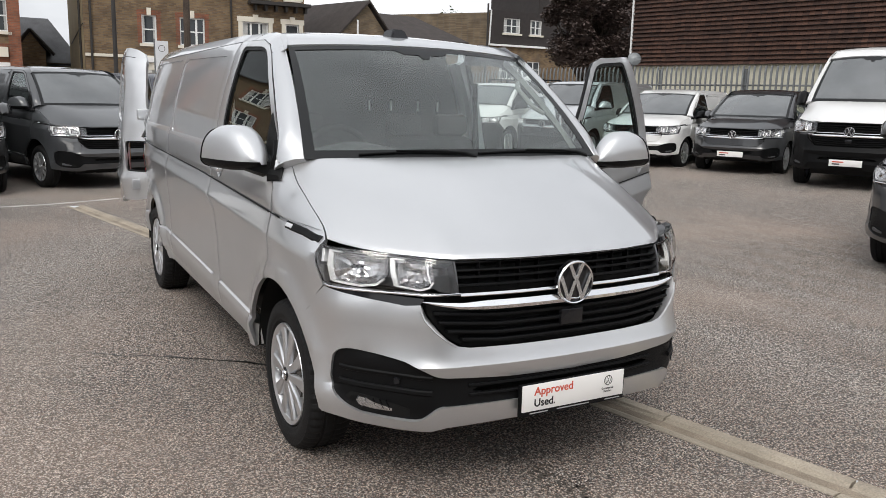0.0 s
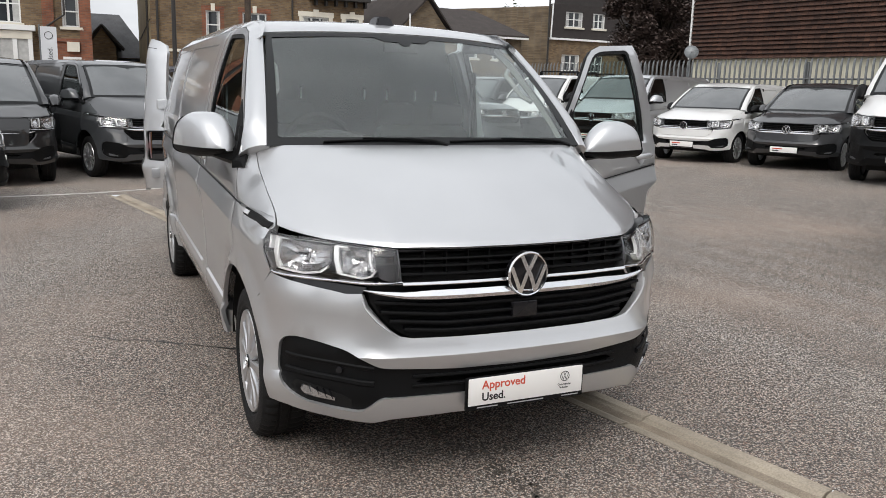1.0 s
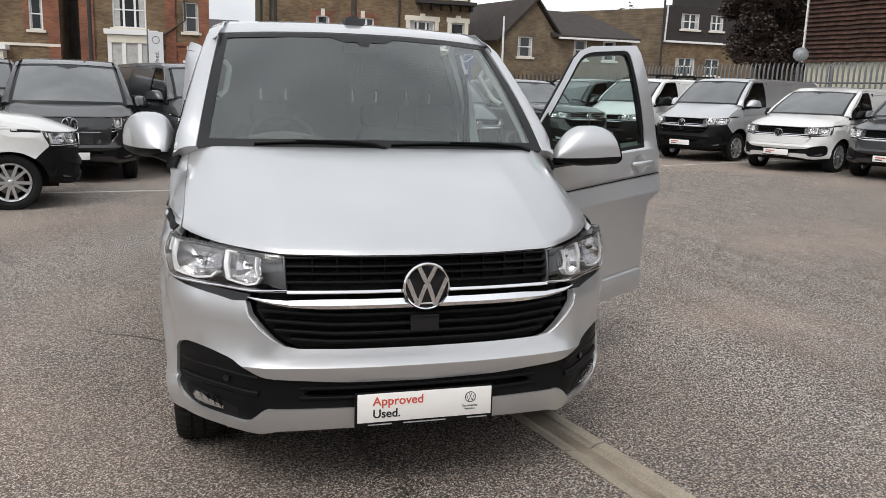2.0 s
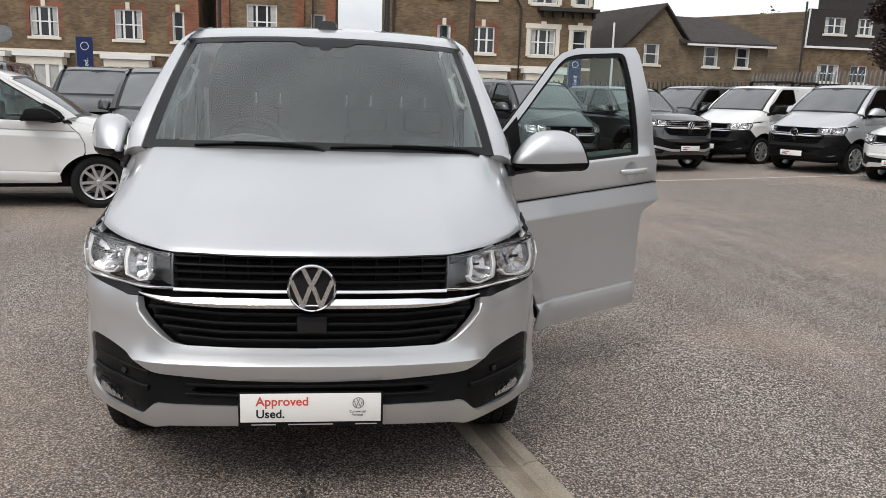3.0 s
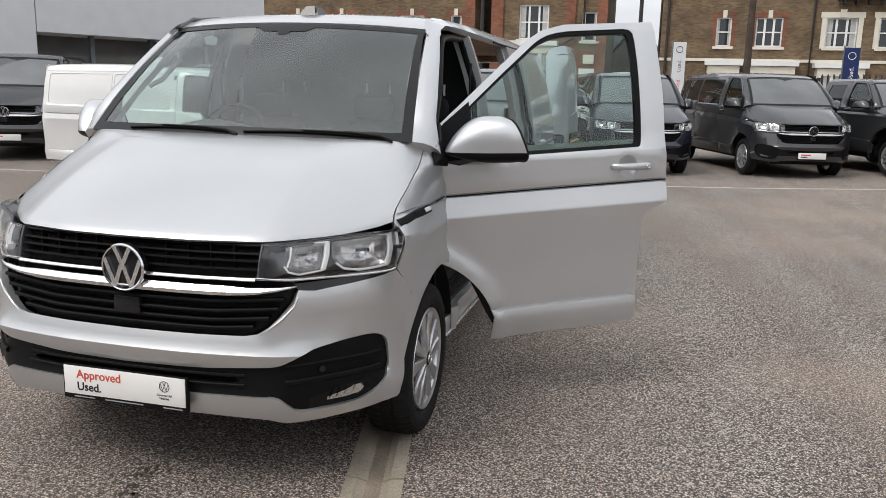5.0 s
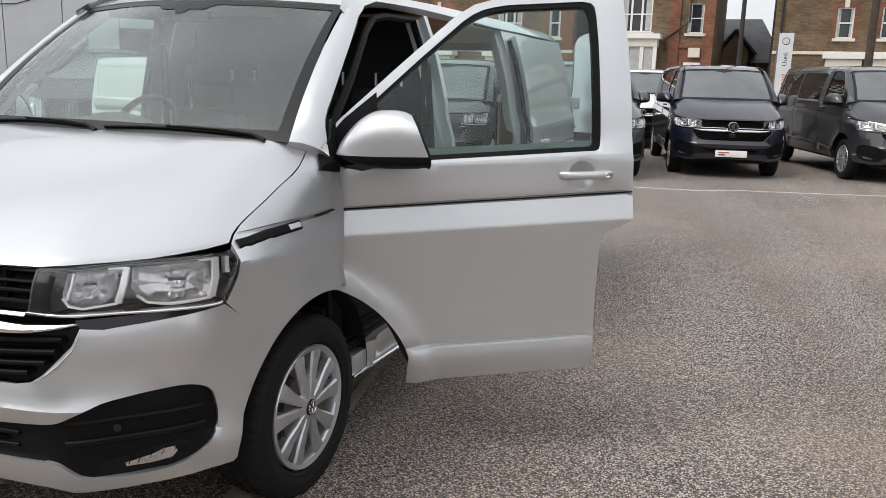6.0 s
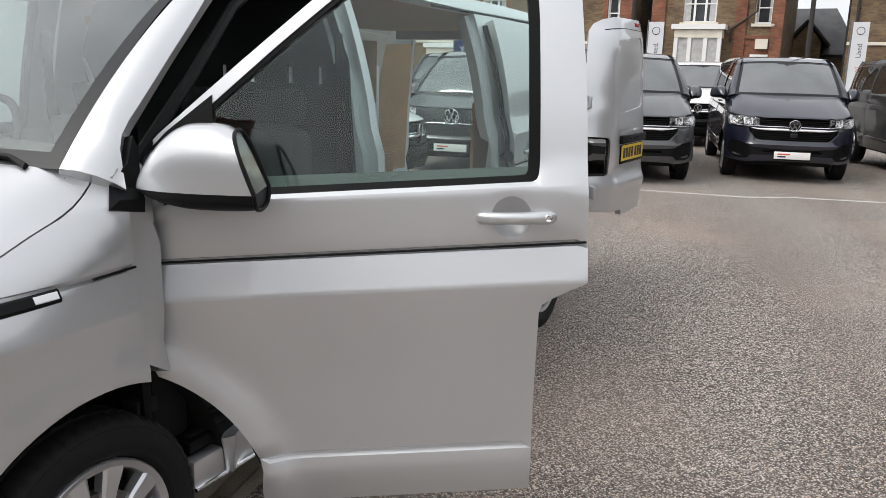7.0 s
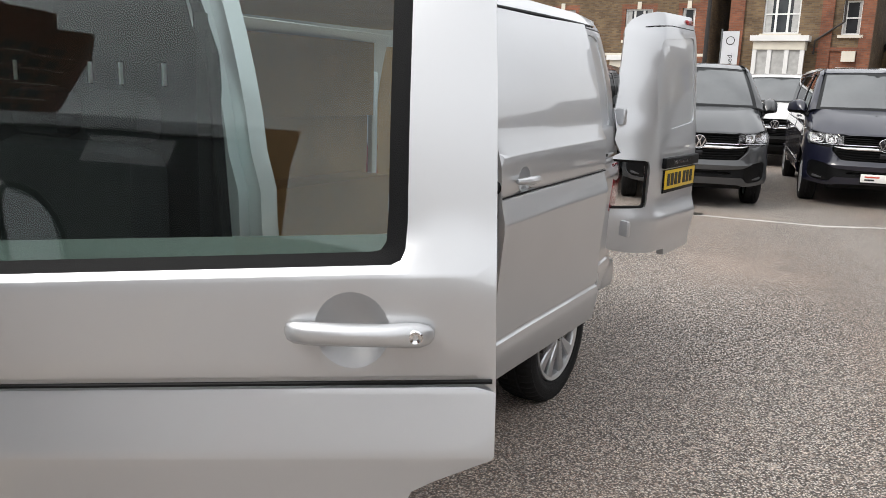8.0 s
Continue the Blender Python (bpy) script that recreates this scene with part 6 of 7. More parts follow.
# ---- houses across the road ----
def brick(name, a, b, mortar, scale=1.0):
    m = bpy.data.materials.new(name)
    m.use_nodes = True
    n, l = m.node_tree.nodes, m.node_tree.links
    p = n["Principled BSDF"]
    p.inputs["Roughness"].default_value = 0.9
    tc = n.new("ShaderNodeTexCoord")
    sep = n.new("ShaderNodeSeparateXYZ")
    l.new(tc.outputs["Object"], sep.inputs[0])
    add = n.new("ShaderNodeMath")
    l.new(sep.outputs[0], add.inputs[0])
    l.new(sep.outputs[1], add.inputs[1])
    com = n.new("ShaderNodeCombineXYZ")
    l.new(add.outputs[0], com.inputs[0])
    l.new(sep.outputs[2], com.inputs[1])
    t = n.new("ShaderNodeTexBrick")
    t.inputs["Color1"].default_value, t.inputs["Color2"].default_value, t.inputs["Mortar"].default_value = (*a, 1), (*b, 1), (*mortar, 1)
    t.inputs["Scale"].default_value = 1.0
    t.inputs["Brick Width"].default_value, t.inputs["Row Height"].default_value = .225, .075
    t.inputs["Mortar Size"].default_value, t.inputs["Bias"].default_value = .008, -.1
    l.new(com.outputs[0], t.inputs["Vector"])
    ns = n.new("ShaderNodeTexNoise")
    ns.inputs["Scale"].default_value, ns.inputs["Detail"].default_value = 1.3, 6
    l.new(tc.outputs["Object"], ns.inputs["Vector"])
    r = n.new("ShaderNodeMapRange")
    r.inputs["From Min"].default_value, r.inputs["From Max"].default_value = .3, .7
    r.inputs["To Min"].default_value, r.inputs["To Max"].default_value = .65, 1.2
    l.new(ns.outputs["Fac"], r.inputs["Value"])
    mul = n.new("ShaderNodeVectorMath")
    mul.operation = "SCALE"
    l.new(t.outputs["Color"], mul.inputs[0])
    l.new(r.outputs[0], mul.inputs["Scale"])
    l.new(mul.outputs[0], p.inputs["Base Color"])
    b2 = n.new("ShaderNodeBump")
    b2.inputs["Strength"].default_value, b2.inputs["Distance"].default_value = .5, .01
    l.new(t.outputs["Fac"], b2.inputs["Height"])
    b2.invert = True
    l.new(b2.outputs[0], p.inputs["Normal"])
    return m


STOCK = brick("stock_brick", (.205, .138, .072), (.115, .072, .040), (.14, .115, .09))
REDBRICK = brick("red_brick", (.27, .098, .05), (.17, .06, .034), (.15, .105, .08))
PALEBRICK = brick("pale_brick", (.19, .142, .088), (.12, .085, .054), (.15, .127, .10))
RENDERED = material("ochre_render", (.27, .215, .13), .9, vary=.12, vary_scale=.8, grain=.08, grain_scale=30)
STONE = material("painted_stone", (.66, .62, .53), .7, vary=.08, vary_scale=2)
JOINERY = material("white_joinery", (.74, .74, .73), .45, vary=.04)
SLATE = material("roof_slate", (.085, .086, .092), .65, vary=.25, vary_scale=2, grain=.25, grain_scale=25, bump=.4, bump_scale=14)
ROOFTILE = material("roof_tile", (.045, .037, .034), .85, vary=.25, vary_scale=2, grain=.25, grain_scale=18, bump=.5, bump_scale=12)
PANE = material("window_pane", (.03, .034, .038), .05, specular=.6, vary=.3, vary_scale=1.2)
NET = material("net_curtain", (.42, .42, .41), .9, vary=.2, vary_scale=5)
SOIL = material("iron_pipe", (.03, .027, .025), .6, vary=.15)
def shingles():
    """Weathered brown shingles: butt joints and tones that change from piece to piece along a course."""
    m = material("brown_shingles", (.062, .031, .022), .8, vary=.3, vary_scale=1.4, grain=.3, grain_scale=30, bump=.4, bump_scale=40, per_object=.22)
    n, l = m.node_tree.nodes, m.node_tree.links
    p = n["Principled BSDF"]
    base = p.inputs["Base Color"].links[0].from_socket
    tc, oi = n.new("ShaderNodeTexCoord"), n.new("ShaderNodeObjectInfo")
    off, at = n.new("ShaderNodeVectorMath"), n.new("ShaderNodeVectorMath")
    off.operation, off.inputs[0].default_value = "SCALE", (7.3, 0, 0)
    l.new(oi.outputs["Random"], off.inputs["Scale"])
    l.new(tc.outputs["Object"], at.inputs[0])
    l.new(off.outputs[0], at.inputs[1])
    b = n.new("ShaderNodeTexBrick")
    b.offset = 0
    b.inputs["Color1"].default_value, b.inputs["Color2"].default_value, b.inputs["Mortar"].default_value = (1.35, 1.3, 1.25, 1), (.62, .6, .6, 1), (.12, .11, .1, 1)
    b.inputs["Scale"].default_value, b.inputs["Brick Width"].default_value, b.inputs["Row Height"].default_value, b.inputs["Mortar Size"].default_value = 1, .19, 2.0, .006
    l.new(at.outputs[0], b.inputs["Vector"])
    mul = n.new("ShaderNodeVectorMath")
    mul.operation = "MULTIPLY"
    l.new(base, mul.inputs[0])
    l.new(b.outputs["Color"], mul.inputs[1])
    l.new(mul.outputs[0], p.inputs["Base Color"])
    return m


TILEHUNG = shingles()
CREAM = material("cream_sheet", (.52, .50, .40), .7, vary=.12)
GALV = material("galvanised_steel", (.20, .21, .215), .5, .6, vary=.15, vary_scale=8)
DARKSTEEL = material("dark_steel", (.055, .055, .056), .6, .3, vary=.2, vary_scale=8)
WORKSHOP = material("workshop_cladding", (.17, .172, .175), .6, vary=.12, vary_scale=1.5)
CLADGREY = material("grey_cladding", (.78, .79, .81), .45, .2, vary=.04)
BLUE = material("banner_blue", (.01, .025, .11), .6, vary=.05)
BANNER = material("banner_white", (.68, .69, .71), .6, vary=.04)
LEAD = material("dark_cladding", (.030, .025, .024), .75, vary=.2, grain=.2, grain_scale=20)
BARK = material("bark", (.06, .045, .035), .9, vary=.3, grain=.3, grain_scale=20)
LEAF_DARK = material("copper_leaves", (.060, .042, .036), .6, vary=.35, vary_scale=.8, per_object=.2)
LEAF = material("green_leaves", (.06, .085, .03), .6, vary=.35, vary_scale=.8, per_object=.2)


def wall_sheet(house, name, a, b, z0, z1, holes, mat, thick=.3, label="", top=None):
    """An upright wall from plan point a to b, seen from the right of that way, with openings."""
    a, b = Vector((*a, 0)), Vector((*b, 0))
    d = (b - a)
    length = d.length
    d.normalize()
    fn = lambda u, z: a + d * u + Vector((0, 0, z))
    loop = top if top else [(0, z0), (length, z0), (length, z1), (0, z1)]
    bm = sheet(loop, fn, res=40, holes=holes, thick=thick, tuck=0)
    bmesh.ops.remove_doubles(bm, verts=bm.verts[:], dist=.0005)
    return part(name, bm, mat, house, label, False), fn


def sash(house, fn, n, u, z, w, h, lights=1, dress="stone", arch_top=False, lintel=True):
    """A sash window in an opening: frame, bars, panes, curtains, sill and head. n: the wall's outward normal."""
    t = n.cross(Vector((0, 0, 1))) * -1
    m = Matrix((t, -n, Vector((0, 0, 1)))).transposed().to_4x4()
    m.translation = fn(u + w / 2, z)
    f = .07
    xs = [-w / 2 + w * k / lights for k in range(lights + 1)]
    holes = []
    for k in range(lights):
        a, b = xs[k] + (f if k == 0 else .05), xs[k + 1] - (f if k == lights - 1 else .05)
        holes += [[(a, lo), (b, lo), (b, hi), (a, hi)] for lo, hi in ((f, h / 2 - .03), (h / 2 + .03, h - f))]
    bm = sheet([(-w / 2, 0), (w / 2, 0), (w / 2, h), (-w / 2, h)], lambda x, q: m @ Vector((x, .08, q)), res=9, holes=holes, thick=.07, tuck=0)
    bmesh.ops.remove_doubles(bm, verts=bm.verts[:], dist=.0005)
    win = part("window", bm, JOINERY, house, "white sash window", False)
    part("pane", box((-w / 2 + f, .12, f), (w / 2 - f, .13, h / 2 - .03), m), PANE, win, "", False)
    part("pane", box((-w / 2 + f, .12, h / 2 + .03), (w / 2 - f, .13, h - f), m), PANE, win, "", False)
    rnd = random.Random(int(u * 100 + z * 10))
    if rnd.random() < .7:
        for s in (-1, 1):
            part("curtain", box((s * w / 2 - (.0 if s > 0 else -.0) - (w * .22 if s > 0 else 0), .118, f + .02), (s * w / 2 + (w * .22 if s < 0 else 0), .1195, h - f), m), NET, win, "", False)
    part("sill", box((-w / 2 - .12, -.10, -.13), (w / 2 + .12, .16, 0), m), STONE, win, "pale stone sill", False)
    if dress == "surround":
        bm = bmesh.new()
        add_box(bm, (-w / 2 - .22, -.04, -.05), (-w / 2, .08, h), m)
        add_box(bm, (w / 2, -.04, -.05), (w / 2 + .22, .08, h), m)
        add_box(bm, (-w / 2 - .28, -.05, h), (w / 2 + .28, .08, h + .26), m)
        add_box(bm, (-.14, -.08, h + .02), (.14, .06, h + .38), m)
        part("window_surround", bm, STONE, win, "painted stone surround", False)
    elif dress == "keystone":
        bm = bmesh.new()
        add_box(bm, (-w / 2 - .22, -.004, h), (w / 2 + .22, .05, h + .24), m)
        part("brick_head", bm, REDBRICK, win, "red brick window head", False)
        part("keystone", box((-.10, -.05, h - .02), (.10, .06, h + .34), m), STONE, win, "pale keystone", False)
        for s in (-1, 1):
            bm = bmesh.new()
            add_box(bm, (min(s * w / 2, s * (w / 2 + .2)), -.003, -.02), (max(s * w / 2, s * (w / 2 + .2)), .05, h), m)
            part("brick_jamb", bm, REDBRICK, win, "red brick jamb", False)
    return win


def bay(house, fn, n, u, w, z0, z1, depth=.7, mat=STONE):
    """A square ground-floor bay with a cornice and a painted front."""
    t = n.cross(Vector((0, 0, 1))) * -1
    m = Matrix((t, -n, Vector((0, 0, 1)))).transposed().to_4x4()
    m.translation = fn(u + w / 2, 0)
    b = part("bay", box((-w / 2, -depth, .2), (w / 2, 0, .9), m), STONE, house, "ground-floor bay with white cornice", False)
    part("cornice", box((-w / 2 - .14, -depth - .16, z1 - .24), (w / 2 + .14, 0, z1), m), JOINERY, b, "white cornice", False)
    part("frieze", box((-w / 2, -depth - .04, z1 - .62), (w / 2, 0, z1 - .26), m), mat, b, "", False)
    bm = bmesh.new()
    for x in (-w / 2 + .09, -w / 6, w / 6, w / 2 - .09):
        add_box(bm, (x - .09, -depth - .02, .9), (x + .09, -depth + .16, z1 - .62), m)
    part("mullion", bm, JOINERY, b, "white mullions", False)
    part("pane", box((-w / 2 + .1, -depth + .06, .9), (w / 2 - .1, -depth + .08, z1 - .62), m), PANE, b, "", False)
    part("curtain", box((-w / 2 + .15, -depth + .045, .9), (w / 2 - .15, -depth + .05, z1 - .62), m), NET, b, "", False)


def gable_roof(house, x0, x1, y0, y1, z0, z1, mat, along="x", over=.3, th=.12):
    """A pitched roof whose ridge runs along x or y."""
    bm = bmesh.new()
    if along == "x":
        ym = (y0 + y1) / 2
        a = [(x0 - over, y0 - over, z0 - .15), (x1 + over, y0 - over, z0 - .15), (x1 + over, ym, z1), (x0 - over, ym, z1)]
        b = [(x1 + over, y1 + over, z0 - .15), (x0 - over, y1 + over, z0 - .15), (x0 - over, ym, z1), (x1 + over, ym, z1)]
    else:
        xm = (x0 + x1) / 2
        a = [(x1 + over, y0 - over, z0 - .15), (x1 + over, y1 + over, z0 - .15), (xm, y1 + over, z1), (xm, y0 - over, z1)]
        b = [(x0 - over, y1 + over, z0 - .15), (x0 - over, y0 - over, z0 - .15), (xm, y0 - over, z1), (xm, y1 + over, z1)]
    for quad in (a, b):
        lo = [bm.verts.new((x, y, z)) for x, y, z in quad]
        hi = [bm.verts.new((x, y, z + th)) for x, y, z in quad]
        bm.faces.new(hi)
        bm.faces.new(lo[::-1])
        for i in range(4):
            bm.faces.new((lo[i], lo[(i + 1) % 4], hi[(i + 1) % 4], hi[i]))
    return part("roof", bm, mat, house, "pitched slate roof" if mat == SLATE else "pitched brown tile roof", False)


SOUTH = Vector((0, -1, 0))


def town_house(name, label, x0, x1, y, depth, z1, mat, wins, bays, side=None, storey_band=True):
    h = thing(name, label, "house", "houses across the road", at=None)
    holes = [[(u, z), (u + w, z), (u + w, z + hh), (u, z + hh)] for u, z, w, hh, *_ in wins]
    _, fn = wall_sheet(h, "front_wall", (x0, y), (x1, y), .1, z1, holes, mat)
    for u, z, w, hh, lights, dress in wins:
        sash(h, fn, SOUTH, u, z, w, hh, lights, dress)
    wall_sheet(h, "side_wall", (x0, y + depth), (x0, y + .3), .1, z1, [], side or mat)
    wall_sheet(h, "side_wall", (x1, y + .3), (x1, y + depth), .1, z1, [], side or mat)
    for u, w, za in bays:
        bay(h, fn, SOUTH, u, w, .2, za)
    gable_roof(h, x0, x1, y, y + depth, z1, z1 + 3.2, SLATE)
    return h, fn


def terrace():
    # yellow stock-brick pair with red dressings and painted surrounds
    up = lambda u, w, li, dr, z=3.95, hh=1.4: (u, z, w, hh, li, dr)
    h, fn = town_house("town_house", "yellow stock-brick Victorian house with red brick and pale stone dressings", 1.9, 13.0, 41, 9, 9.3, STOCK,
                       [up(2.65, .72, 1, "keystone"), up(4.50, 1.25, 3, "keystone"), up(7.70, 1.40, 3, "surround"), up(10.05, .75, 1, "surround"),
                        up(2.65, .72, 1, "keystone", 6.75, 1.3), up(4.50, 1.25, 3, "keystone", 6.75, 1.3), up(7.70, 1.40, 2, "surround", 6.65, 1.3), up(10.05, .75, 1, "surround", 6.65, 1.3)],
                       [(2.35, 1.5, 3.25), (4.3, 2.1, 3.25), (7.4, 2.1, 3.2)], side=RENDERED)
    part("string_course", box((1.9, 40.93, 3.22), (13.0, 41, 3.36)), STONE, h, "pale stone band", False)
    part("downpipe", add_tube(bmesh.new(), [(2.2, 40.9, .2), (2.2, 40.9, 9.2)], .06), SOIL, h, "black downpipe")
    part("downpipe", add_tube(bmesh.new(), [(9.0, 40.9, .2), (9.0, 40.9, 6.4), (8.7, 40.85, 6.9)], .06), SOIL, h, "black downpipe")
    part("downpipe", add_tube(bmesh.new(), [(1.85, 42.5, .2), (1.85, 42.5, 9.2)], .06), SOIL, h, "black downpipe")
    part("cable", add_tube(bmesh.new(), [(1.86, 48, 4.1), (1.86, 41.2, 4.75), (2.3, 40.95, 4.8)], .025), SOIL, h)
    bm = bmesh.new()
    for x in np.arange(10.2, 13.0, .55):
        add_box(bm, (x, 40.65, 5.95), (x + .12, 41, 6.25))
    add_box(bm, (9.9, 40.4, 6.25), (13.2, 41, 6.42))
    part("eaves_bracket", bm, SOIL, h, "dark eaves brackets and gutter", False)
    # red-brick villa with a white bay
    h, fn = town_house("town_house", "red-brick Victorian villa with a white two-tier bay cornice", -6.9, -.85, 41, 8, 9.0, STOCK,
                       [(1.50, 4.21, 1.56, 1.75, 3, "plain"), (4.80, 4.15, .78, 1.45, 1, "plain")], [(1.3, 2.2, 4.09)], side=STOCK)
    for x0, x1 in ((-6.9, -6.25), (-2.95, -2.45), (-1.35, -.83)):
        part("brick_pier", box((x0, 40.90, .1), (x1, 41, 9.0)), REDBRICK, h, "red brick pier", False)
    part("red_panel", box((-2.45, 40.985, .1), (-1.35, 41.0, 3.6)), REDBRICK, h, "", False)
    part("string_course", box((-3.2, 40.92, 3.45), (-.83, 41, 3.62)), REDBRICK, h, "", False)
    part("keystone", box((-1.95, 40.80, 3.0), (-1.40, 41, 3.45)), STONE, h, "large pale keystone", False)
    part("door_light", box((-2.15, 40.93, 2.45), (-1.2, 41.0, 2.75)), JOINERY, h, "", False)
    part("downpipe", add_tube(bmesh.new(), [(-3.1, 40.86, 3.3), (-3.1, 40.86, 3.9), (-2.0, 40.86, 4.7), (-2.0, 40.86, 9)], .05), SOIL, h, "black downpipe")
    # long stock-brick terrace
    h, fn = town_house("town_house", "yellow stock-brick terrace with pale ground-floor bays", -24, -7.8, 41, 9, 9.0, STOCK,
                       [(1.2, 3.92, 1.3, 1.5, 3, "keystone"), (5.6, 3.92, .72, 1.5, 1, "keystone"), (7.9, 3.92, 1.38, 1.5, 3, "keystone"), (12.0, 3.92, 1.38, 1.5, 3, "keystone"), (14.85, 3.92, .62, 1.5, 1, "keystone"),
                        (5.6, 6.7, .72, 1.3, 1, "keystone"), (7.9, 6.7, 1.38, 1.3, 3, "keystone"), (12.0, 6.7, 1.38, 1.3, 3, "keystone")],
                       [(4.9, 1.9, 3.1), (7.4, 2.2, 3.15), (11.6, 2.2, 3.15)])
    part("string_course", box((-24, 40.93, 3.15), (-7.8, 41, 3.28)), STONE, h, "pale stone band", False)
    part("red_quoin", box((-8.35, 40.94, .1), (-7.8, 41, 9.0)), REDBRICK, h, "red brick edge", False)
    # low slate-roofed house in the gap
    h = thing("cottage", "small brick cottage with slate roof and dark gable boards", "house")
    wall_sheet(h, "front_wall", (-1.0, 50), (2.35, 50), .1, 3.2, [], STOCK)
    wall_sheet(h, "gable_wall", (-.9, 48.6), (2.0, 48.6), .1, 3, [], STOCK, top=[(0, .1), (1.45, .1), (1.45, 3.65), (.72, 4.65), (0, 3.65)])
    bm = bmesh.new()
    quad = [(-2.6, 49.8, 3.05), (2.6, 49.8, 3.05), (1.0, 53, 5.75), (-2.6, 53, 5.75)]
    tri3 = [(2.6, 49.8, 3.05), (2.6, 56, 3.05), (1.0, 53, 5.75)]
    for face in (quad, tri3):
        bm.faces.new([bm.verts.new(p) for p in face])
        bm.faces.new([bm.verts.new((x, y + .05, z - .15)) for x, y, z in reversed(face)])
    part("roof", bm, SLATE, h, "hipped slate roof", False)
    gable_roof(h, -1.0, .65, 48.7, 52, 3.65, 4.75, SLATE, "y", .25)
    for a, b in (((-1.3, 48.42, 3.45), (-.18, 48.42, 4.80)), ((.98, 48.42, 3.45), (-.18, 48.42, 4.80))):
        part("bargeboard", add_tube(bmesh.new(), [a, b], .09, 4), SOIL, h, "dark gable board")
    fnw = lambda u, z: Vector((-.9 + u, 48.6, z))
    sash(h, fnw, SOUTH, .22, 2.55, 1.0, 1.0, 2, "plain")
    # the pale gabled house
    h = thing("gabled_house", "pale brick gabled house with brown tile roof", "house")
    yw = 46
    wins = [(1.10, 3.95, 1.0, 1.25, 1, "plain"), (4.95, 3.95, .95, 1.2, 1, "plain"), (7.0, 3.95, .95, 1.2, 1, "plain")]
    holes = [[(u, z), (u + w, z), (u + w, z + q), (u, z + q)] for u, z, w, q, *_ in wins]
    _, fn = wall_sheet(h, "front_wall", (16.7, yw), (25.8, yw), .2, 5.4, holes, PALEBRICK, top=[(0, .2), (9.1, .2), (9.1, 5.35), (3.7, 5.35), (2.2, 7.3), (0, 5.0)])
    for u, z, w, q, li, dr in wins:
        sash(h, fn, SOUTH, u, z, w, q, li, dr)
    wall_sheet(h, "side_wall", (14.4, yw + 8), (16.7, yw + .0), .2, 5.2, [], RENDERED)
    wall_sheet(h, "side_wall", (25.8, yw + .3), (25.8, yw + 8), .2, 5.3, [], PALEBRICK)
    bm = bmesh.new()
    for quad in ([(18.95, 45.7, 7.45), (16.3, 45.7, 4.75), (13.6, 54, 4.9), (16.5, 54, 7.5)], [(18.95, 45.7, 7.45), (18.95, 54, 7.45), (21.0, 54, 5.1), (20.7, 45.7, 5.2)],
                 [(20.0, 45.65, 5.25), (26.2, 45.65, 5.25), (24.2, 50, 7.1), (19.6, 50, 7.2)], [(26.2, 45.65, 5.25), (26.2, 54, 5.25), (24.2, 50, 7.1)]):
        lo, hi = [bm.verts.new(q) for q in quad], [bm.verts.new((q[0], q[1], q[2] + .14)) for q in quad]
        bm.faces.new(hi)
        bm.faces.new(lo[::-1])
        for i in range(len(quad)):
            bm.faces.new((lo[i], lo[(i + 1) % len(quad)], hi[(i + 1) % len(quad)], hi[i]))
    part("roof", bm, ROOFTILE, h, "brown tiled roof", False)
    part("gutter", box((20.4, 45.55, 5.15), (26.1, 45.67, 5.27)), JOINERY, h, "white gutter", False)
    # flats with a dark mansard
    h = thing("flats", "brick flats with a dark mansard storey", "building")
    wall_sheet(h, "side_wall", (24.6, 58), (30.4, 50), .2, 8.0, [], PALEBRICK)
    mw = [(1.15, 6.6, 1.5, 1.1), (3.55, 6.6, 1.1, 1.1)]
    lw = [(1.15, 3.4, 1.6, 1.2), (3.6, 3.4, 1.2, 1.2)]
    hole = lambda ws: [[(u, z), (u + w, z), (u + w, z + q), (u, z + q)] for u, z, w, q in ws]
    _, fn = wall_sheet(h, "front_wall", (30.4, 50), (40, 50), .2, 5.7, hole(lw), STOCK)
    _, fm = wall_sheet(h, "mansard", (30.6, 50.0), (40, 50.0), 5.72, 8.2, hole(mw), LEAD, label="dark clad mansard")
    for ws, ff in ((mw, fm), (lw, fn)):
        for u, z, w, q in ws:
            sash(h, ff, SOUTH, u, z, w, q, 2, "plain")
    part("verge", add_tube(bmesh.new(), [(30.45, 49.9, 5.7), (30.55, 49.9, 8.2)], .06), JOINERY, h)
    part("gutter", box((30.4, 49.8, 5.62), (40, 50, 5.76)), JOINERY, h, "", False)
    part("downpipe", add_tube(bmesh.new(), [(30.2, 49.8, .2), (30.2, 49.8, 8.6)], .07), SOIL, h)
    # taller dark block behind
    h = thing("rear_block", "dark boarded block behind the flats", "building")
    part("wall", box((40.5, 58, .2), (58, 66, 12.2)), LEAD, h, "", False)


terrace()


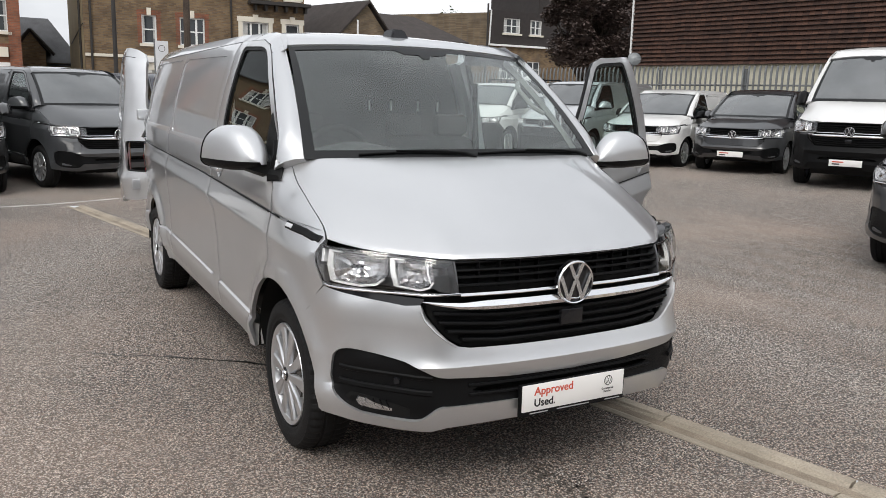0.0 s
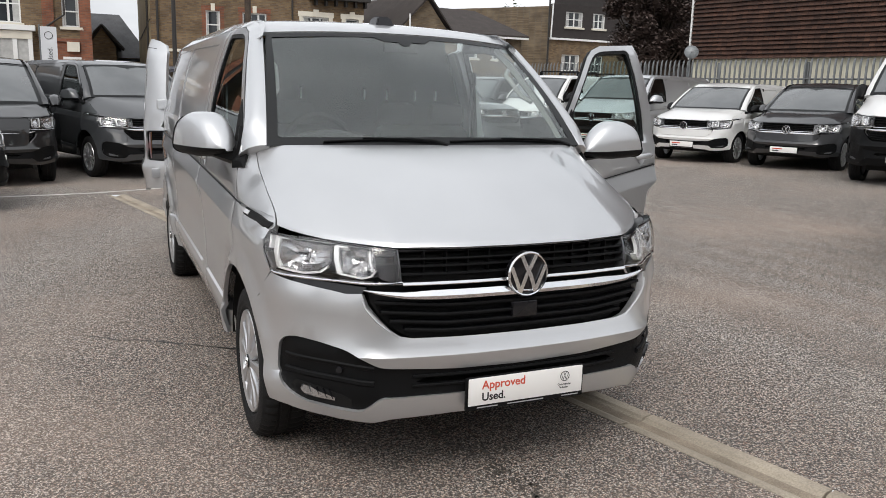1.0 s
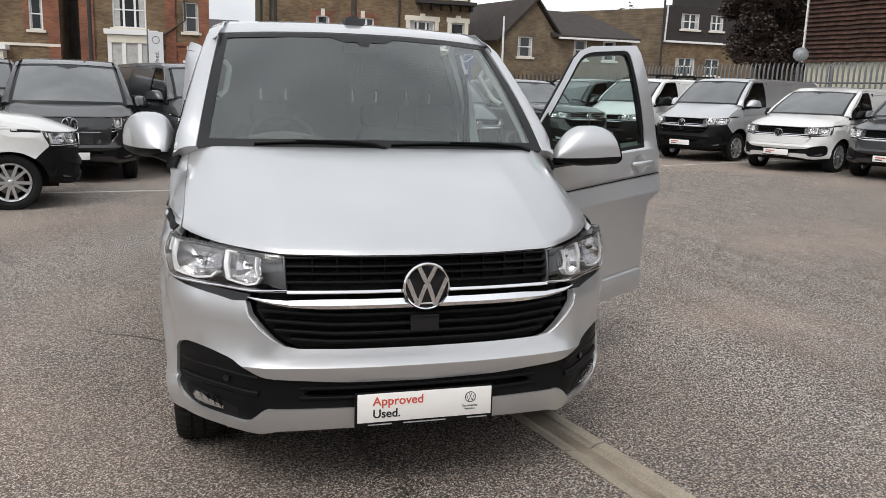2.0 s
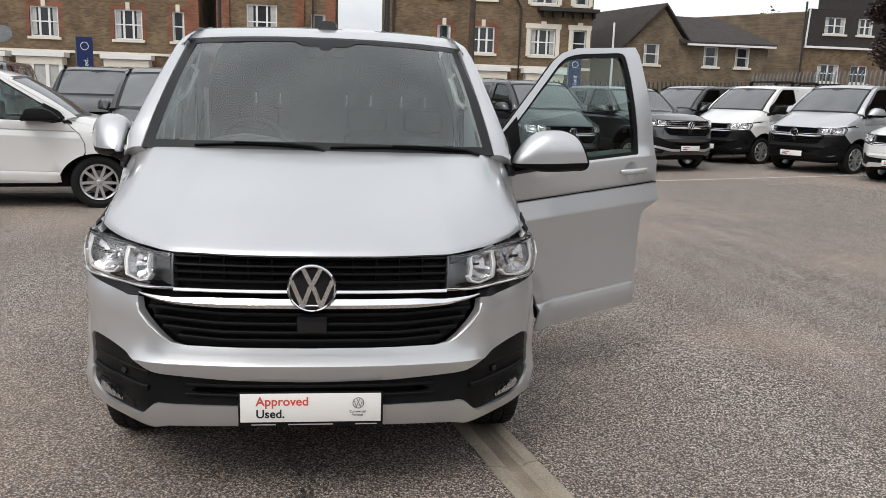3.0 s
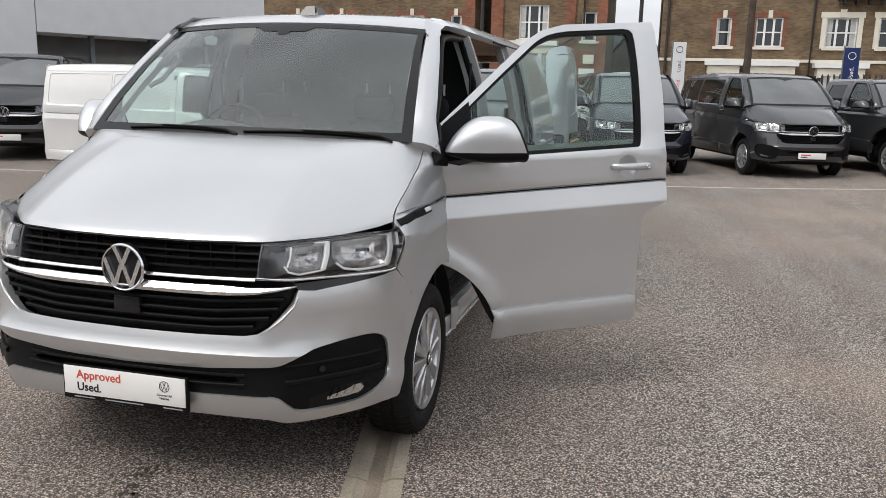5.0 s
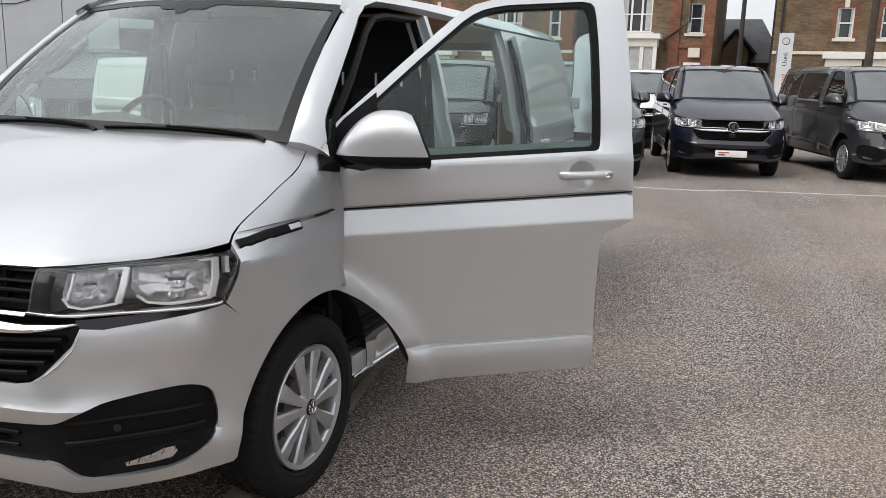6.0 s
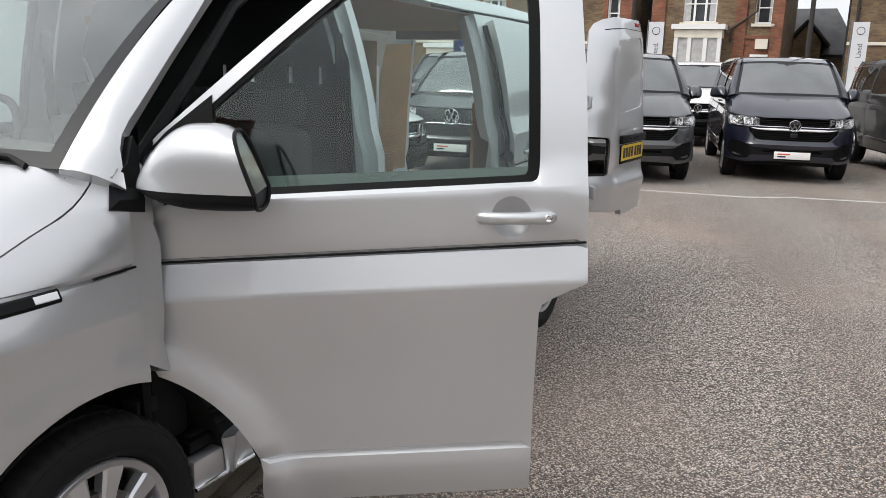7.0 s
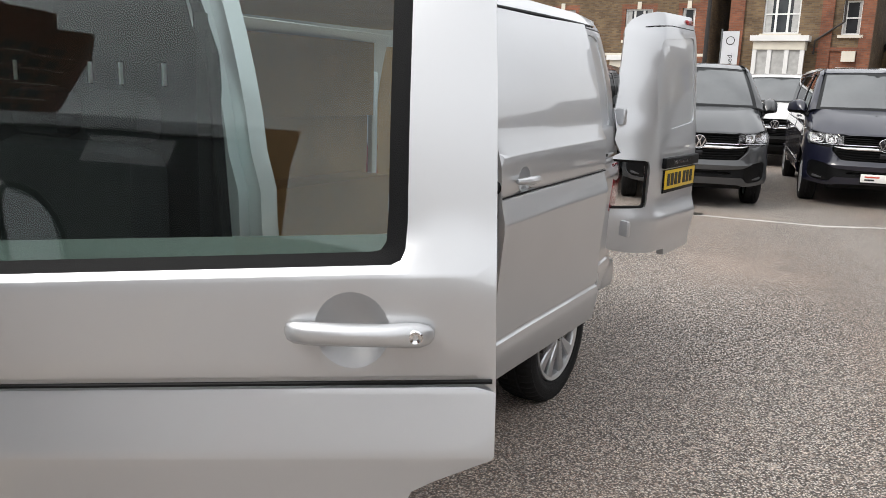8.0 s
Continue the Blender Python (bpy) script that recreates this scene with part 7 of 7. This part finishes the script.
def boarded_hall():
    """A long hall hung with brown boards above a cream sheet wall."""
    h = thing("boarded_hall", "long hall hung with weathered brown boards over a cream wall", "building")
    a, d = Vector((18.2, 20.4, 0)), Vector((.235, -.972, 0))
    n = Vector((-d.y, d.x, 0)) * -1
    L, z0 = 30.0, 2.95
    m = Matrix((d, n, Vector((0, 0, 1)))).transposed().to_4x4()
    m.translation = a
    part("lower_wall", box((0, -.5, .2), (L, -.15, z0 + .05), m), CREAM, h, "cream corrugated wall", False)
    part("core", box((0, -7, z0), (L, -.12, 10.4), m), LEAD, h, "", False)
    bm = bmesh.new()
    bm2 = box((0, -.12, 0), (L, 0, .155), None)
    me = bpy.data.meshes.new("board")
    bm = bmesh.new()
    rnd = random.Random(3)
    xs = np.linspace(0, L, 60)
    r = [[bm.verts.new((x, y + rnd.uniform(-.006, .006), z + rnd.uniform(-.007, .007))) for x in xs] for y, z in ((-.12, 0), (.0, 0), (-.085, .165), (-.12, .165))]
    for p, q in zip(r, r[1:]):
        for i in range(len(xs) - 1):
            bm.faces.new((p[i], p[i + 1], q[i + 1], q[i]))
    bm.to_mesh(me)
    bm.free()
    bm2.free()
    me.materials.append(TILEHUNG)
    k, z = 0, z0
    while z < 10.3:
        ob = new("board", me)
        ob.parent = h
        ob.matrix_basis = m @ Matrix.Translation((0, 0, z)) @ pose(0, 0, 0, 0, rnd.uniform(-.03, .03), 0)
        z, k = z + .142, k + 1
    part("corner_board", box((-.06, -7, z0), (.0, .02, 10.4), m), JOINERY, h, "pale corner board", False)


boarded_hall()


def palisade(points, height, mat, label):
    f = thing("palisade_fence", label, "fence")
    me = bpy.data.meshes.new("pale")
    bm = bmesh.new()
    w, t = .034, .012
    prof = [(-w, 0), (-w * .4, t), (w * .4, t), (w, 0)]
    rows = [[bm.verts.new((x * k, y + o, z)) for x, y in prof] for z, k, o in ((.05, 1, 0), (height - .22, 1, 0), (height - .06, .9, .02), (height, .25, .05))]
    for p, q in zip(rows, rows[1:]):
        for i in range(3):
            bm.faces.new((p[i], p[i + 1], q[i + 1], q[i]))
            bm.faces.new([bm.verts.new(v.co - Vector((0, .003, 0))) for v in (q[i], q[i + 1], p[i + 1], p[i])])
    bm.to_mesh(me)
    bm.free()
    me.materials.append(mat)
    for (x0, y0), (x1, y1) in zip(points, points[1:]):
        d = Vector((x1 - x0, y1 - y0, 0))
        L = d.length
        d.normalize()
        n = Vector((d.y, -d.x, 0))
        m = Matrix((d, -n, Vector((0, 0, 1)))).transposed().to_4x4()
        for s in np.arange(.08, L, .165):
            p = Vector((x0, y0, 0)) + d * s
            ob = new("pale", me)
            ob.parent = f
            ob.matrix_basis = Matrix.Translation((p.x, p.y, rise(p.x, p.y))) @ m
        za, zb = rise(x0, y0), rise(x1, y1)
        for z in (.45, height - .55):
            part("rail", add_tube(bmesh.new(), [Vector((x0, y0, za + z)) + n * -.03, Vector((x1, y1, zb + z)) + n * -.03], .025, 4), mat, f)
        for s in np.arange(0, L + .1, 2.75):
            p = Vector((x0, y0, 0)) + d * s - n * .07
            part("post", box((-.05, -.03, 0), (.05, .03, height - .1), Matrix.Translation((p.x, p.y, rise(p.x, p.y))) @ m), mat, f, "", False)


palisade([(6.4, 23.2), (14.0, 24.5)], 2.1, DARKSTEEL, "dark weathered steel palisade fence with splayed tops")
palisade([(14.0, 24.5), (17.5, 10.0), (19.0, 3.5)], 2.4, GALV, "grey galvanised steel palisade fence with splayed tops")


def showroom():
    """The grey clad showroom with a glazed corner under a deep soffit."""
    h = thing("showroom", "light grey clad showroom with glazed corner", "building")
    a, b = Vector((-8.6, 18.2, 0)), Vector((-17.5, 1.0, 0))
    d = (b - a).normalized()
    n = Vector((d.y, -d.x, 0))
    if n.x < 0:
        n = -n
    m = Matrix((d, n, Vector((0, 0, 1)))).transposed().to_4x4()
    m.translation = a
    L = (b - a).length
    part("upper_wall", box((0, -8, 2.55), (6.0, 0, 7.5), m), CLADGREY, h, "grey cladding over the glass", False)
    for k, x in enumerate(np.arange(6.02, L, 1.15)):
        part("cladding_panel", box((x, -.1, .15), (x + 1.135, .0, 3.6), m, .006), CLADGREY, h, "", False)
        part("cladding_panel", box((x, -.1, 3.62), (x + 1.135, .0, 7.5), m, .006), CLADGREY, h, "", False)
    part("core", box((6.0, -8, .1), (L, -.08, 7.4), m), LEAD, h, "", False)
    part("glazing", box((.15, -.5, .25), (6.0, -.48, 2.5), m), FARSCREEN, h, "showroom glass", False)
    for x in (.1, 1.6, 3.1, 4.6, 6.0):
        part("glazing_bar", box((x - .05, -.52, .15), (x + .05, -.40, 2.55), m), GALV, h, "", False)
    part("end_wall", box((-.12, -8, .1), (0.0, -.45, 7.5), m), JOINERY, h, "", False)
    part("cable", add_tube(bmesh.new(), [m @ Vector((x, .04, 3.3 - .5 * math.sin((x - 7) / 3 * 3.14) * (x < 10))) for x in np.linspace(7, L, 24)], .012, 6), SOIL, h, "sagging black cable")
    part("lamp_box", box((9.0, 0, 3.5), (9.25, .12, 3.72), m, .02), GALV, h, "small wall lamp", False)
    part("dish", add_lathe(bmesh.new(), [(0, .05), (.15, .03), (.24, 0), (.24, -.01)], 24, m @ pose(-.25, .1, 2.75, 0, 60, 40), axis="Z"), GALV, h, "grey satellite dish")


showroom()


def feather_banner(x, y, mat, text_mat, z1, label, words_at=("Approved", "Used.")):
    b = thing("banner", label, "banner", "banners in the yard")
    z = rise(x, y)
    m = pose(x, y, z)
    part("pole", add_tube(bmesh.new(), [(x - .21, y, z), (x - .21, y, z1 + .05)], .02, 8), GALV, b)
    part("cloth", box((-.19, -.01, .4), (.19, .01, z1 - z), m), mat, b, "", False)
    f = m @ pose(0, -.012, 0, 90, 0, 0)
    words(words_at[0], .17, text_mat[0], b, f @ pose(.07, z1 - z - 1.80, 0, 0, 0, 90), label="lettering")
    words(words_at[1], .17, text_mat[1], b, f @ pose(.07, z1 - z - .90, 0, 0, 0, 90), label="lettering")
    part("mark", add_lathe(bmesh.new(), [(.085, 0), (.085, .004), (.10, .004), (.10, 0)], 24, f @ pose(0, z1 - z - .22, 0), axis="Z"), text_mat[1], b, "round mark", False)


feather_banner(-2.2, 21.0, BANNER, (INKRED, INK), 2.95, "tall white sales banner with red and black lettering")
feather_banner(2.46, 23.5, BANNER, (INKRED, INK), 3.1, "tall white sales banner with red and black lettering")
feather_banner(-6.5, 18.5, BLUE, (WHITE, WHITE), 2.75, "tall blue sales banner with white lettering")
feather_banner(6.9, 21.8, BLUE, (WHITE, WHITE), 2.9, "tall blue sales banner with white lettering")


def post(name, label, x, y, z1, r, mat, category="post"):
    p = thing(name, label, category)
    part("shaft", add_tube(bmesh.new(), [(x, y, rise(x, y)), (x, y, z1)], [r * 1.2, r * .8], 10), mat, p)


post("lamp_post", "slim dark lamp post by the road", 1.23, 24.2, 9.5, .06, SOIL, "lamp post")
post("lamp_post", "slim dark lamp post by the road", -4.95, 29.5, 9.5, .07, SOIL, "lamp post")
post("telegraph_pole", "dark wooden telegraph pole", 5.58, 35.2, 10.5, .14, BARK, "pole")
post("flag_pole", "thin white pole behind the fence", 7.8, 21.0, 3.9, .035, JOINERY, "pole")


def dish():
    d = thing("satellite_dish", "grey satellite dish on a short pole by the fence", "dish")
    z = 2.78
    part("pole", add_tube(bmesh.new(), [(15.3, 17.0, rise(15.3, 17)), (15.3, 17.0, z)], .025), GALV, d)
    part("reflector", add_lathe(bmesh.new(), [(0, .06), (.10, .045), (.17, .015), (.21, -.01), (.21, -.02)], 28, pose(15.25, 16.9, z + .18, 70, 0, -35), axis="Z"), GALV, d)
    part("arm", add_tube(bmesh.new(), [(15.25, 16.9, z + .2), (14.9, 16.5, z + .15)], .012), GALV, d)


dish()


def tree(name, label, x, y, z0, trunk_h, rx, rz, mat, seed, leaves=6000, size=.22, blobs_n=26):
    """Trunk, limbs and a crown of many small leaf clumps with gaps and an uneven edge."""
    t = thing(name, label, "tree")
    rnd = random.Random(seed)
    bm = bmesh.new()
    add_tube(bm, [(x, y, z0), (x + .1, y, z0 + trunk_h * .6), (x, y, z0 + trunk_h + rz * .6)], [.35, .26, .08], 10)
    blobs = []
    for k in range(blobs_n):
        a, e = rnd.uniform(0, 6.28), rnd.uniform(-.5, 1.3)
        rr = rnd.uniform(.45, .95)
        c = Vector((x + rx * rr * math.cos(a) * math.cos(e), y + rx * rr * math.sin(a) * math.cos(e), z0 + trunk_h + rz * .8 + rz * rr * math.sin(e)))
        blobs.append((c, rx * rnd.uniform(.22, .42) * (26 / blobs_n) ** .3))
        add_tube(bm, [(x, y, z0 + trunk_h * rnd.uniform(.7, 1.1)), ((x + c.x) / 2, (y + c.y) / 2, (z0 + trunk_h + c.z) / 2 + .2), tuple(c)], [.12, .07, .03], 6)
    part("trunk", bm, BARK, t, "grey-brown trunk and limbs")
    verts, faces = [], []
    for k in range(leaves):
        c, r = blobs[rnd.randrange(len(blobs))]
        v = Vector((rnd.gauss(0, 1), rnd.gauss(0, 1), rnd.gauss(0, 1))).normalized() * r * rnd.uniform(.25, 1.12)
        p = c + v
        q = Matrix.Rotation(rnd.uniform(0, 6.28), 3, "Z") @ Matrix.Rotation(rnd.uniform(-1, 1), 3, "X")
        s = size * rnd.uniform(.6, 1.3)
        k0 = len(verts)
        for dx, dy, dz in ((-.5, -.3, 0), (.1, -.5, .1), (.55, 0, 0), (.1, .5, .12), (-.5, .3, .02)):
            verts.append(p + q @ Vector((dx * s, dy * s, dz * s)))
        faces.append((k0, k0 + 1, k0 + 2, k0 + 3, k0 + 4))
    me = bpy.data.meshes.new("crown")
    me.from_pydata(verts, [], faces)
    me.materials.append(mat)
    ob = new("crown", me)
    ob.parent = t
    tagged(ob, "dense crown of small leaves", kind="stuff")


tree("copper_tree", "large dark copper-leaved tree behind the fence", 30.5, 38.0, .4, 1.4, 3.0, 4.8, LEAF_DARK, 2, 80000, .15, 80)
tree("tree", "green tree behind the house roofs", 41, 74, .4, 4.5, 4.5, 2.8, LEAF, 5, 9000, .34)
tree("tree", "green tree in the gap between houses", -9.6, 62, .3, 2.5, 3.2, 2.8, LEAF, 7, 4000, .35)


# ---- behind the walk: what the van's glass and paint mirror ----
def mirrored_workshop():
    h = thing("workshop", "low grey workshop with a pale fascia and a pale wall panel", "building")
    x0, x1, y, z1 = -34.0, 3.4, -14.0, 6.35
    part("wall", box((x0, y - 9, 0), (x1, y, z1)), WORKSHOP, h, "grey clad wall", False)
    part("fascia", box((x0 - .1, y - 9.1, z1), (x1 + .1, y + .25, z1 + .55)), CLADGREY, h, "pale grey fascia", False)
    part("wall_panel", box((.2, y - .05, 4.9), (1.8, y + .04, 6.1)), CLADGREY, h, "pale wall panel", False)
    for k in range(8):
        x = -31.5 + k * 3.9
        w = part("window", box((x, y - .1, .6), (x + 3.2, y + .04, 3.6)), GALV, h, "", False)
        part("pane", box((x + .1, y + .03, .7), (x + 3.1, y + .05, 3.5)), PANE, w, "", False)
    part("brick_pier", box((3.4, y - 1.0, 0), (4.3, y + .1, 6.9)), REDBRICK, h, "red brick pier", False)
    part("yard_wall", box((4.3, y - .6, 0), (34.0, y - .3, 3.2)), STOCK, h, "stock-brick yard wall", False)


mirrored_workshop()


def tower():
    h = thing("tower_block", "tall brown tower block beyond the workshop", "building")
    for x0, x1, y, top in ((-20, -13.6, -72, 48), (-13.6, -9.4, -73, 45.5)):
        part("wall", box((x0, y - 11, 0), (x1, y, top)), REDBRICK, h, "", False)
        for k in range(14):
            z = 2 + k * 2.9
            for x in np.arange(x0 + .35, x1 - 1.2, 1.6):
                part("window", box((x, y - .1, z), (x + 1.05, y + .05, z + 1.4)), PANE, h, "", False)
            part("floor_band", box((x0 - .03, y - .05, z - .55), (x1 + .03, y + .04, z - .35)), STONE, h, "", False)


tower()
